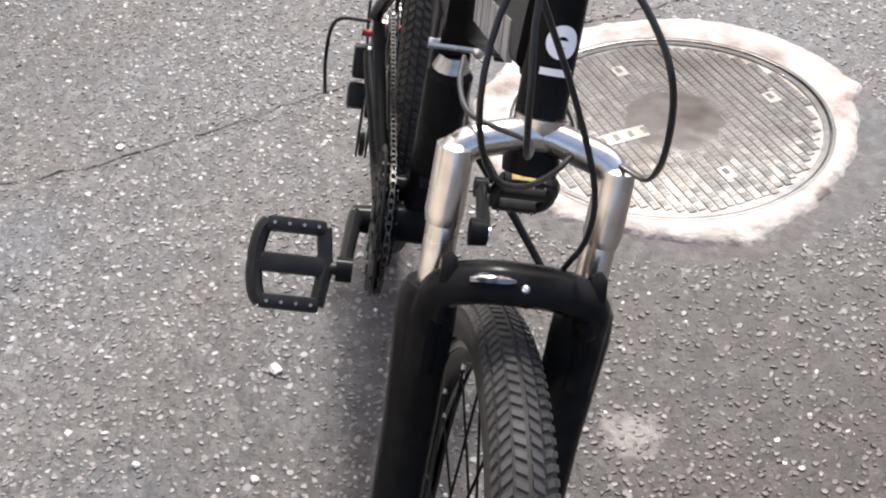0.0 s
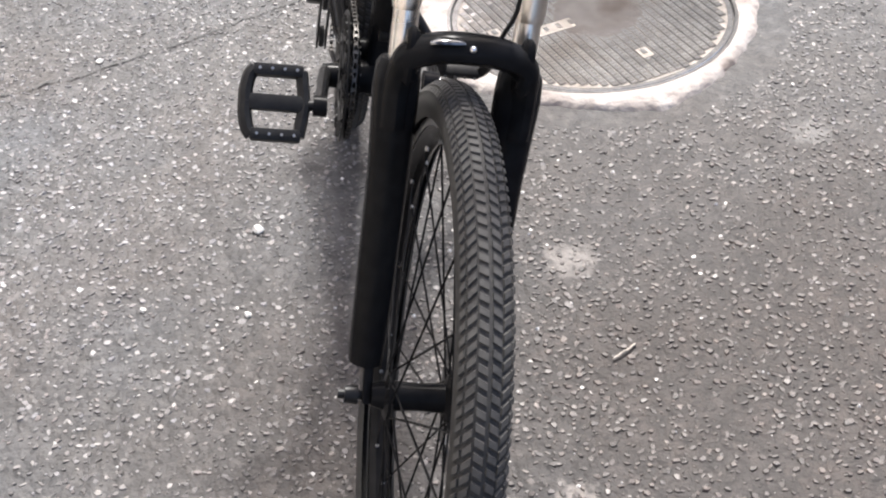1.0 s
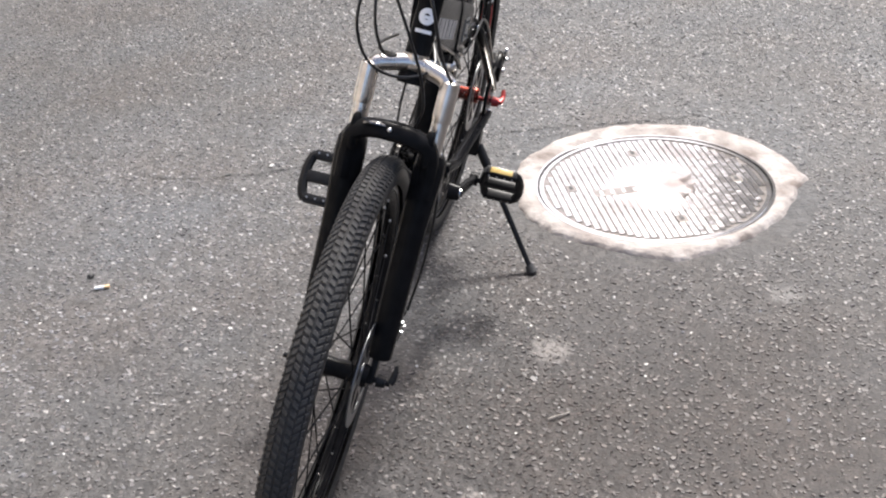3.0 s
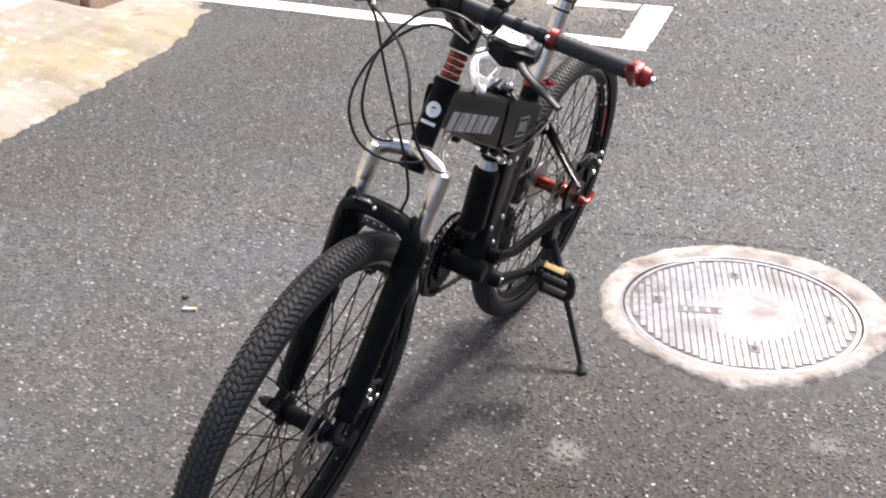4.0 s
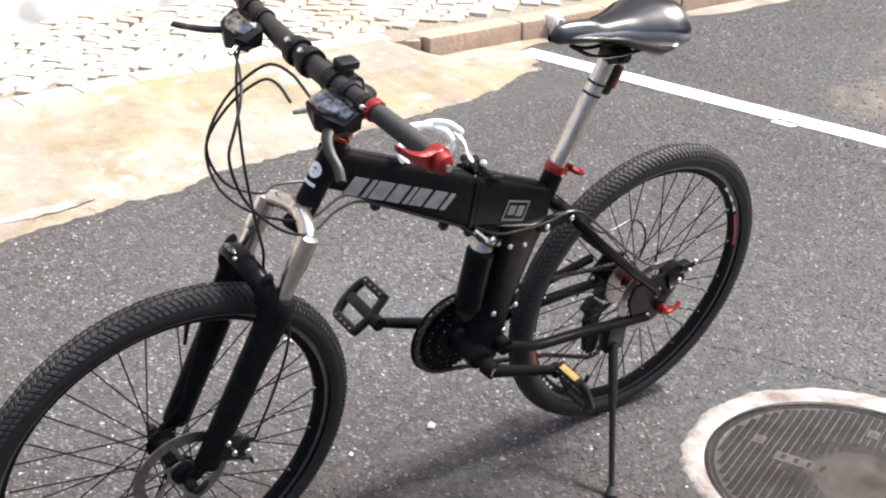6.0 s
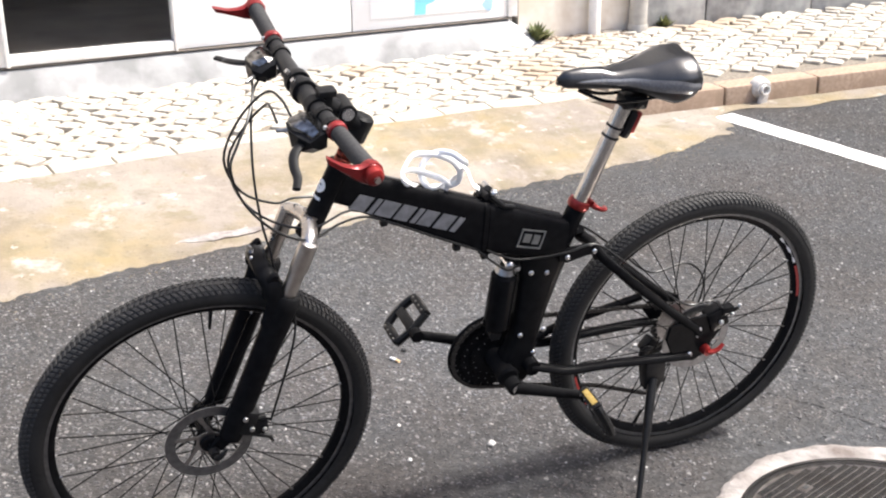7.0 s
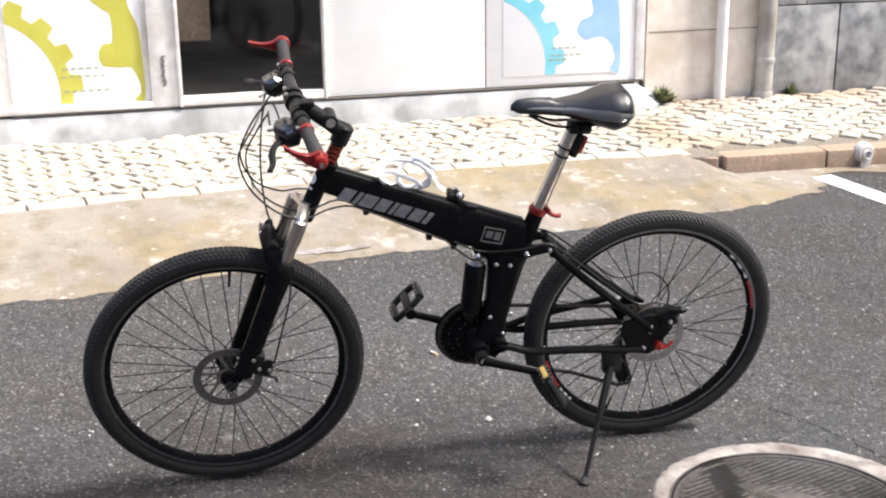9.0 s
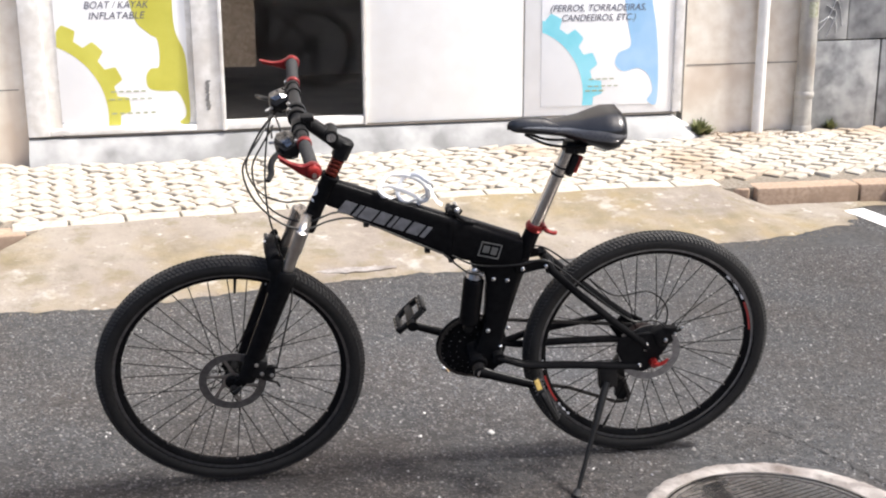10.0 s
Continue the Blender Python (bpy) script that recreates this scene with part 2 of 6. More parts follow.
PLINTH = mat("grey_cement_plinth", (0.2, 0.2, 0.196), (0.36, 0.36, 0.356), 0.8, scale=5, big=3.2, bump=0.35, bscale=60, c3=(0.46, 0.458, 0.45))
BEIGE = mat("beige_stone_cladding", (0.68, 0.6, 0.5), (0.8, 0.74, 0.65), 0.75, scale=11, big=2.4, bump=0.25, bscale=70, c3=(0.6, 0.5, 0.4))
SLATE = mat("grey_marble_slab", (0.15, 0.153, 0.157), (0.36, 0.364, 0.362), 0.45, scale=9, big=5.5, bump=0.05, c3=(0.42, 0.42, 0.412))
PLASTER = mat("plaster", (0.5, 0.46, 0.4), (0.6, 0.56, 0.5), 0.9, scale=6, big=0.7, bump=0.3)
PLASTER2 = mat("ochre_plaster", (0.5, 0.44, 0.37), (0.6, 0.54, 0.46), 0.9, scale=6, big=0.7, bump=0.3)
SHEET = mat("poster_sheet", (0.86, 0.86, 0.86), (0.9, 0.9, 0.9), 0.35, scale=5, big=2, bump=0.03)
OLIVE = mat("olive_print", (0.5, 0.47, 0.07), (0.57, 0.54, 0.1), 0.4, scale=6, big=3, bump=0.03)
CYAN = mat("cyan_print", (0.2, 0.58, 0.68), (0.28, 0.64, 0.74), 0.4, scale=6, big=3, bump=0.03)
BLUE = mat("blue_print", (0.3, 0.52, 0.76), (0.38, 0.58, 0.8), 0.4, scale=6, big=3, bump=0.03)
INK = mat("dark_print", (0.09, 0.09, 0.12), (0.12, 0.12, 0.15), 0.5, bump=0)
FAINT = mat("faint_print", (0.33, 0.35, 0.22), (0.4, 0.42, 0.28), 0.5, bump=0)
# dark brown of open joints, also paints the shadow line under the panels
GAP = mat("dark_gap", (0.1, 0.085, 0.07), (0.16, 0.14, 0.12), 0.8, scale=30, bump=0.1)
PASTED = mat("faded_label_paper", (0.32, 0.33, 0.22), (0.48, 0.48, 0.38), 0.7, scale=60, big=25, bump=0.1, c3=(0.2, 0.2, 0.15))
WORNPAINT = mat("worn_road_paint", (0.34, 0.31, 0.27), (0.62, 0.6, 0.56), 0.75, scale=22, big=9, bump=0.4, bscale=150, c3=(0.16, 0.14, 0.12))
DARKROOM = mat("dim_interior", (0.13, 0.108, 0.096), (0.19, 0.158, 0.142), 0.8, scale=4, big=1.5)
STEELGREY = mat("galvanised_pipe", (0.33, 0.315, 0.29), (0.44, 0.42, 0.385), 0.5, 0.1, scale=18, big=3, bump=0.1, c3=(0.25, 0.22, 0.185))
WHITEPIPE = mat("white_pipe", (0.74, 0.72, 0.68), (0.82, 0.8, 0.77), 0.45, scale=14, big=3, bump=0.05)
WEED = mat("weed_leaf", (0.12, 0.135, 0.05), (0.22, 0.23, 0.1), 0.6, scale=80, bump=0.1)
LITTER = mat("dry_leaf_litter", (0.13, 0.08, 0.045), (0.27, 0.18, 0.11), 0.9, scale=60, bump=0.2)
FRAME_BLACK = mat("gloss_black_paint", (0.0072, 0.0072, 0.0076), (0.0105, 0.0105, 0.011), 0.22, scale=60, big=4, bump=0.02, rvar=0.06, spec=0.03)
BLACK_PLASTIC = mat("black_plastic", (0.0095, 0.0095, 0.01), (0.015, 0.015, 0.0152), 0.38, scale=90, big=6, bump=0.05, spec=0.12)
BARPAINT = mat("satin_black_paint", (0.009, 0.009, 0.0095), (0.016, 0.016, 0.0165), 0.45, scale=120, big=9, bump=0.06, spec=0.35)
RUBBER = mat("tyre_rubber", (0.0155, 0.0151, 0.0146), (0.0225, 0.0219, 0.0212), 0.66, scale=120, big=9, bump=0.15, c3=(0.026, 0.0252, 0.0243), spec=0.25)
TREAD = mat("dusty_tread_rubber", (0.025, 0.0243, 0.0235), (0.039, 0.0379, 0.0366), 0.68, scale=160, big=14, bump=0.2, c3=(0.047, 0.045, 0.0425), spec=0.3)
GRIP = mat("grip_rubber", (0.014, 0.014, 0.015), (0.024, 0.024, 0.025), 0.75, scale=180, big=9, bump=0.3)
CHROME = mat("brushed_champagne_chrome", (0.5, 0.47, 0.44), (0.62, 0.59, 0.56), 0.27, 1.0, scale=50, big=8, bump=0.02, rvar=0.07)
# bright and dark patches in the colour imitate reflections on faceted silver
MOTTLED = mat("chrome_mottled_reflections", (0.07, 0.07, 0.071), (0.34, 0.338, 0.335), 0.2, 1.0, scale=75, big=48, bump=0.25, c3=(0.02, 0.02, 0.0205), rvar=0.1)
ALU = mat("silver_aluminium", (0.65, 0.65, 0.66), (0.75, 0.75, 0.76), 0.28, 1.0, scale=80, big=8, bump=0.03)
DULLSTEEL = mat("dull_steel", (0.3, 0.29, 0.28), (0.42, 0.41, 0.4), 0.4, 1.0, scale=100, big=8, bump=0.05)
CHAIN = mat("oily_chain", (0.05, 0.047, 0.044), (0.09, 0.086, 0.082), 0.45, 0.8, scale=200, bump=0.05)
RED = mat("red_anodised", (0.16, 0.008, 0.009), (0.21, 0.012, 0.013), 0.34, 0.3, scale=60, big=8, bump=0.02)
REDPLASTIC = mat("red_plastic", (0.36, 0.016, 0.014), (0.42, 0.025, 0.02), 0.35, scale=60, bump=0.02)
COPPER = mat("brown_red_anodised", (0.15, 0.028, 0.018), (0.21, 0.042, 0.025), 0.22, 0.85, scale=60, bump=0.02)
DARK_RED = mat("dull_red_anodised", (0.2, 0.012, 0.012), (0.27, 0.02, 0.016), 0.36, 0.4, scale=60, big=8, bump=0.02)
AMBER = mat("amber_reflector", (0.33, 0.22, 0.06), (0.42, 0.31, 0.11), 0.2, scale=300, bump=0.3)
BAND = mat("machined_dark_alloy", (0.15, 0.15, 0.152), (0.22, 0.22, 0.22), 0.35, 0.8, scale=80, bump=0.03)
GREYMARK = mat("grey_decal", (0.17, 0.17, 0.174), (0.25, 0.25, 0.254), 0.4, scale=60, bump=0)
DIMMARK = mat("dim_decal", (0.13, 0.13, 0.12), (0.19, 0.19, 0.175), 0.4, scale=60, bump=0)
WHITEMARK = mat("white_decal", (0.75, 0.75, 0.75), (0.82, 0.82, 0.82), 0.4, bump=0)
CABLE = mat("cable_sheath", (0.009, 0.009, 0.0095), (0.014, 0.014, 0.014), 0.35, scale=200, bump=0.05, spec=0.3)
SADDLE = mat("saddle_vinyl", (0.01, 0.01, 0.011), (0.016, 0.016, 0.017), 0.3, scale=250, big=7, bump=0.1, coat=0.35)
# grey lightened to paint in the sheen along the saddle's flanks
SADDLE_SHEEN = mat("saddle_grey_sheen", (0.13, 0.13, 0.134), (0.19, 0.19, 0.195), 0.3, scale=250, big=7, bump=0.1, coat=0.6)
MILKY = mat("milky_plastic", (0.9, 0.9, 0.89), (0.94, 0.94, 0.93), 0.35, scale=60, bump=0.05)
QUARTZ = mat("pale_stone_chip", (0.32, 0.31, 0.295), (0.55, 0.54, 0.52), 0.6, scale=150, bump=0.3)
PAPERTAN = mat("tan_paper", (0.62, 0.42, 0.22), (0.72, 0.52, 0.3), 0.8, scale=200, bump=0.2)
TWIG = mat("dry_twig", (0.22, 0.195, 0.165), (0.32, 0.29, 0.25), 0.8, scale=200, bump=0.3)
DARKSTONE = mat("dark_chip", (0.03, 0.03, 0.03), (0.05, 0.05, 0.05), 0.8, scale=100)
GLASS = bpy.data.materials.new("window_glass")
GLASS.use_nodes = True
_g = GLASS.node_tree.nodes["Principled BSDF"]
_g.inputs["Base Color"].default_value = (0.85, 0.88, 0.88, 1)
_g.inputs["Roughness"].default_value = 0.04
_g.inputs["Transmission Weight"].default_value = 1.0


# ---- mesh building ----
class MB:
    """Collects vertices and faces of one mesh."""

    def __init__(self):
        self.v, self.f = [], []

    def add(self, vs, fs):
        k = len(self.v)
        self.v += [tuple(p) for p in vs]
        self.f += [tuple(i + k for i in q) for q in fs]
        return self

    def box(self, c, s, m=None, b=0.0):
        """Box of full size s round c; b: chamfer of the edges along all sides."""
        hx, hy, hz = (v / 2 for v in s)
        if b <= 0:
            vs = [Vector((x * hx, y * hy, z * hz)) for z in (-1, 1) for x, y in ((-1, -1), (1, -1), (1, 1), (-1, 1))]
            fs = [(3, 2, 1, 0), (4, 5, 6, 7), (0, 1, 5, 4), (1, 2, 6, 5), (2, 3, 7, 6), (3, 0, 4, 7)]
        else:
            bm = bmesh.new()
            bmesh.ops.create_cube(bm, size=1.0, matrix=Matrix.Diagonal((s[0], s[1], s[2], 1)))
            bmesh.ops.bevel(bm, geom=bm.edges[:], offset=min(b, min(s) * 0.45), segments=2, affect="EDGES", profile=0.6)
            bm.verts.index_update()
            vs = [v.co.copy() for v in bm.verts]
            fs = [tuple(v.index for v in q.verts) for q in bm.faces]
            bm.free()
        if m is not None:
            vs = [m.to_3x3() @ v for v in vs]
        return self.add([v + Vector(c) for v in vs], fs)

    def tube(self, pts, rad, seg=10, cap=True, flat=1.0, up=(0, 0, 1), closed=False):
        """Sweep of an ellipse along points; rad: one radius or one per point; flat: ratio of the second half-axis."""
        P = [Vector(p) for p in pts]
        n = len(P)
        rad = [rad] * n if isinstance(rad, (int, float)) else rad
        side = None
        vs = []
        for i in range(n):
            if closed:
                d = P[(i + 1) % n] - P[i - 1]
            else:
                d = P[min(i + 1, n - 1)] - P[max(i - 1, 0)]
            d.normalize()
            if side is None:
                u = Vector(up)
                if abs(u.dot(d)) > 0.95:
                    u = Vector((1, 0, 0)) if abs(d.x) < 0.9 else Vector((0, 1, 0))
                side = d.cross(u).normalized()
            else:
                side = (side - d * side.dot(d)).normalized()
            w = side.cross(d)
            for k in range(seg):
                a = 2 * math.pi * k / seg
                vs.append(P[i] + rad[i] * (math.cos(a) * side + flat * math.sin(a) * w))
        fs = []
        for i in range(n if closed else n - 1):
            j = (i + 1) % n
            for k in range(seg):
                fs.append((i * seg + k, i * seg + (k + 1) % seg, j * seg + (k + 1) % seg, j * seg + k))
        if cap and not closed:
            fs.append(tuple(range(seg - 1, -1, -1)))
            fs.append(tuple((n - 1) * seg + k for k in range(seg)))
        return self.add(vs, fs)

    def ring(self, prof, seg=64, centre=(0, 0, 0), axis="y", close=False):
        """Turns a profile of (radius, along-axis) round an axis."""
        vs, n = [], len(prof)
        for k in range(seg):
            a = 2 * math.pi * k / seg
            for r_, h_ in prof:
                p = (r_ * math.cos(a), h_, r_ * math.sin(a)) if axis == "y" else (r_ * math.cos(a), r_ * math.sin(a), h_)
                vs.append(Vector(p) + Vector(centre))
        fs = []
        for k in range(seg):
            j = (k + 1) % seg
            for i in range(n if close else n - 1):
                i2 = (i + 1) % n
                fs.append((k * n + i, k * n + i2, j * n + i2, j * n + i))
        return self.add(vs, fs)

    def prism(self, poly, a, b, axis="y", bev=0.0):
        """Polygon (pairs) drawn out along an axis from a to b; bev: chamfer of the two rims."""
        n = len(poly)
        cx, cy = sum(p[0] for p in poly) / n, sum(p[1] for p in poly) / n

        def at(p, h):
            return (p[0], h, p[1]) if axis == "y" else (p[0], p[1], h) if axis == "z" else (h, p[0], p[1])

        def shrink(p):
            d = math.hypot(p[0] - cx, p[1] - cy) or 1
            k = max(0.0, 1 - bev / d)
            return (cx + (p[0] - cx) * k, cy + (p[1] - cy) * k)

        if bev > 0:
            s = 1 if b > a else -1
            rows = [[at(shrink(p), a) for p in poly], [at(p, a + s * bev) for p in poly], [at(p, b - s * bev) for p in poly], [at(shrink(p), b) for p in poly]]
        else:
            rows = [[at(p, a) for p in poly], [at(p, b) for p in poly]]
        vs = [p for row in rows for p in row]
        fs = []
        for r_ in range(len(rows) - 1):
            for i in range(n):
                j = (i + 1) % n
                fs.append((r_ * n + i, r_ * n + j, (r_ + 1) * n + j, (r_ + 1) * n + i))
        fs.append(tuple(range(n - 1, -1, -1)))
        fs.append(tuple((len(rows) - 1) * n + i for i in range(n)))
        return self.add(vs, fs)

    def loft(self, rows, cap=True):
        """Closed rows of equal length joined one to the next."""
        n = len(rows[0])
        vs = [p for row in rows for p in row]
        fs = [(r_ * n + i, r_ * n + (i + 1) % n, (r_ + 1) * n + (i + 1) % n, (r_ + 1) * n + i) for r_ in range(len(rows) - 1) for i in range(n)]
        if cap:
            fs += [tuple(range(n - 1, -1, -1)), tuple((len(rows) - 1) * n + i for i in range(n))]
        return self.add(vs, fs)

    def ball(self, c, r_, seg=10, s=(1, 1, 1)):
        prof = [(r_ * math.sin(math.pi * i / (seg // 2 + 1)), -r_ * math.cos(math.pi * i / (seg // 2 + 1))) for i in range(seg // 2 + 2)]
        k = len(self.v)
        self.ring(prof, seg, (0, 0, 0), "z")
        self.v[k:] = [(x * s[0] + c[0], y * s[1] + c[1], z * s[2] + c[2]) for x, y, z in self.v[k:]]
        return self

    def move(self, m, start=0):
        self.v[start:] = [tuple(m @ Vector(p)) for p in self.v[start:]]
        return self

    def mesh(self, name, sharp=35):
        me = bpy.data.meshes.new(name)
        me.from_pydata([tuple(p) for p in self.v], [], self.f)
        me.validate()
        bm = bmesh.new()
        bm.from_mesh(me)
        bmesh.ops.remove_doubles(bm, verts=bm.verts, dist=1e-6)
        bmesh.ops.recalc_face_normals(bm, faces=bm.faces)
        bm.to_mesh(me)
        bm.free()
        me.polygons.foreach_set("use_smooth", [True] * len(me.polygons))
        me.set_sharp_from_angle(angle=radians(sharp))
        return me


def part(name, mb, material, parent=None, label="", m=None, sharp=35):
    me = mb.mesh(name, sharp) if isinstance(mb, MB) else mb
    if not me.materials:
        me.materials.append(material)
    ob = new(name, me)
    if parent is not None:
        ob.parent = parent
    if m is not None:
        ob.matrix_basis = m
    if label:
        ob["label"] = label
    return ob


def thing(name, label, category, m=None, group="", kind=""):
    ob = new(name)
    ob.empty_display_size = 0.1
    if m is not None:
        ob.matrix_basis = m
    return tagged(ob, label, category, group, kind)


def smooth_path(pts, n=24):
    """Points along a Catmull-Rom curve through the given ones."""
    P = [Vector(p) for p in pts]
    P = [P[0] * 2 - P[1]] + P + [P[-1] * 2 - P[-2]]
    out = []
    k = len(P) - 3
    for i in range(k):
        a, b_, c, d = P[i:i + 4]
        for j in range(n // k + 1):
            t = j / (n // k + 1)
            out.append(0.5 * ((2 * b_) + (c - a) * t + (2 * a - 5 * b_ + 4 * c - d) * t * t + (3 * b_ - a - 3 * c + d) * t ** 3))
    out.append(P[-2])
    return out


def noise2(x, y, s=1.0, seed=0.0):
    return noise.noise(Vector((x * s, y * s, seed)))

# ---- the street ----
ANG = math.degrees(math.atan(0.057))
STREET = pose(0, 3.66, 0, 0, 0, ANG)            # origin on the shop front, x along it, y into the building
CX, CY, CR = 1.295, -0.497, 0.284               # manhole cover


def pave_y(x):
    """Front edge of the pavement."""
    return float(np.interp(x, [-12, -3, -1.0, 0.0, 1.2, 2.5, 14], [1.4, 2.0, 2.33, 2.50, 2.66, 2.70, 2.74]))


def apron_y(x):
    """Ragged front edge of the cement apron."""
    y = float(np.interp(x, [-1.3, -0.5, 0.1, 0.5, 0.9, 1.1, 1.5, 2.1, 2.55, 2.9], [1.55, 1.52, 1.66, 1.75, 1.79, 1.86, 1.90, 2.02, 2.09, 2.33]))
    return y + 0.035 * noise2(x, 0, 5.0, 3.1) + 0.020 * noise2(x, 0, 17.0, 8.1) + 0.014 * noise2(x, 0, 43.0, 2.3)


g = MB()
g.add([(-300, -300, 0), (300, -300, 0), (300, 300, 0), (-300, 300, 0)], [(0, 1, 2, 3)])
ground = tagged(part("ground", g, ASPHALT), "worn grey asphalt road with coarse pale aggregate", "road", kind="structure")

# cement apron from the road up to the pavement
ap = MB()
nx, ny = 300, 26
for i in range(nx):
    x = -1.3 + (2.95 + 1.3) * i / (nx - 1)
    y0, y1 = apron_y(x), min(pave_y(x) + 0.02, float(np.interp(x, [-1.3, -0.84, -0.8], [1.62, 2.36, 5.0])))
    side = min(1.0, max(0.0, (2.62 - x) / 0.28)) * min(1.0, max(0.25, (x + 1.3) / 0.46))
    for j in range(ny):
        v = j / (ny - 1)
        y = y0 + (y1 - y0) * v
        z = -0.003 + 0.012 * min(1, 5 * v) + 0.107 * v ** 1.15 * side + 0.006 * noise2(x, y, 3.0, 1.0) * min(1, 4 * v) + 0.003 * noise2(x, y, 14.0, 2.0) * min(1, 6 * v)
        ap.v.append((x, y, z))
for i in range(nx - 1):
    for j in range(ny - 1):
        a = i * ny + j
        ap.f.append((a, a + ny, a + ny + 1, a + 1))
apron = tagged(part("apron", ap, CONCRETE, sharp=180), "stained yellowish cement apron sloping up to the pavement", "ramp", kind="structure")

# thin broken cement left on the road before the kerb
cd = MB()
rim = []
for k in range(80):
    a = 2 * math.pi * k / 80
    w = 1 + 0.25 * noise2(math.cos(a), math.sin(a), 2.0, 3.0) + 0.22 * noise2(math.cos(a), math.sin(a), 7.0, 5.0)
    rim.append((2.70 + 0.24 * w * math.cos(a), min(2.655, 2.46 + 0.22 * w * math.sin(a))))
cd.prism(rim, -0.002, 0.0016, "z")
tagged(part("cement_remains", cd, CONCRETE), "thin broken cement left on the road before the kerb", "stain", kind="structure")
# pale splashes of dried cement on the apron
for (x, y, w, h) in ((0.47, 1.84, 0.17, 0.026), (0.05, 2.16, 0.2, 0.035)):
    sp = MB()
    y0, y1 = apron_y(x), pave_y(x) + 0.02
    z = 0.0095 + 0.107 * max(0.0, (y - y0) / (y1 - y0)) ** 1.15
    tilt = math.atan(0.112 / (y1 - y0))
    rim = [(w * math.cos(a) * (1 + 0.3 * noise2(math.cos(a), math.sin(a), 2.5, x)), h * math.sin(a) * (1 + 0.4 * noise2(math.cos(a), math.sin(a), 3.5, y))) for a in [2 * math.pi * k / 28 for k in range(28)]]
    sp.prism(rim, 0, 0.003, "z", 0.0012)
    tagged(part("cement_splash", sp, RING, m=pose(x, y, z - 0.003, math.degrees(tilt), 0, 4)), "pale dried cement splash on the apron", "stain", "cement splashes")

# bed of the pavement
pv = MB()
xs = [-14 + 0.5 * k for k in range(57)]
for x in xs:
    ye = 3.66 + 0.057 * x + 0.3
    pv.v += [(x, pave_y(x) + 0.01, -0.1), (x, pave_y(x) + 0.01, 0.094), (x, ye, 0.168), (x, ye, -0.1)]
for i in range(len(xs) - 1):
    for k in range(4):
        pv.f.append((i * 4 + k, i * 4 + (k + 1) % 4, i * 4 + 4 + (k + 1) % 4, i * 4 + 4 + k))
pavement = tagged(part("pavement", pv, JOINT), "pavement of small pale limestone setts with sandy joints", "pavement", kind="structure")


def pave_z(x, y):
    y0, y1 = pave_y(x), 3.66 + 0.057 * x
    return 0.097 + 0.075 * (y - y0) / (y1 - y0)


# ---- building fronts ----
def slab(name, boxes, material, label, category, kind="structure", bev=0.0, m=STREET):
    mb = MB()
    for c, s in boxes:
        mb.box(c, s, b=bev)
    return tagged(part(name, mb, material, m=m), label, category, kind=kind)


# wall with openings: panel opening u -1.075..2.55, z 0.31..2.4
slab("wall_shop", [((-6.54, 0.15, 4.5), (10.93, 0.3, 9.0)), ((0.735, 0.15, 5.7), (3.62, 0.3, 6.6)), ((0.735, 0.17, 0.15), (3.62, 0.3, 0.3))], BEIGE,
     "beige stone-clad wall of the shop building", "wall")
slab("wall_pilaster", [((2.935, 0.15, 4.5), (0.725, 0.3, 9.0))], BEIGE, "beige stone pilaster with a dark joint", "wall")
slab("pilaster_joint", [((2.945, -0.0005, 0.575), (0.72, 0.004, 0.004)), ((-1.6, -0.0005, 0.556), (1.0, 0.004, 0.004))], GAP, "dark open joint between stone courses", "joint")
# far box is out of view, raised to hide sky from the cover
slab("wall_slate", [((4.4, 0.17, 4.5), (2.2, 0.3, 9.0)), ((9.25, 0.17, 4.5), (7.5, 0.3, 9.0))], JOINT, "wall behind grey marble cladding", "wall")
# added wall out of view, kept low so sky light reaches the shop
back = [((3.0, -9.2, 1.6), (34, 0.4, 3.2))]
slab("wall_unseen_low", back, PLASTER2, "unseen low ochre wall added to close the place behind the camera", "wall", m=Matrix())
# unseen block, placed to darken the manhole cover's reflection beside the sky gap
slab("wall_sky_block", [((26.0, -7.7, 7.0), (20, 13.0, 14.0))], PLASTER2, "unseen tall plain block added to hide sky beside the street's end", "wall", m=Matrix())
# unseen front, its height set to cut off sky the cover reflects
slab("wall_unseen_beyond", [((24.0, 0.15, 4.5), (22, 0.3, 9.0))], PLASTER, "unseen plain front added to bound the sky along the street", "wall")
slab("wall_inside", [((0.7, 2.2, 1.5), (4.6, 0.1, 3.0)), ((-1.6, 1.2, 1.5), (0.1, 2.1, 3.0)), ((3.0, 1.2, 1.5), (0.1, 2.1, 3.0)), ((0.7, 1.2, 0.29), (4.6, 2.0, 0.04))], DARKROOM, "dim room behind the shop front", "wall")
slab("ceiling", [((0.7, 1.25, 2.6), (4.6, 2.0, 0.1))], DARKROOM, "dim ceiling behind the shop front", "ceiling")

# marble slabs
cladding = bpy.data.objects["wall_slate"]
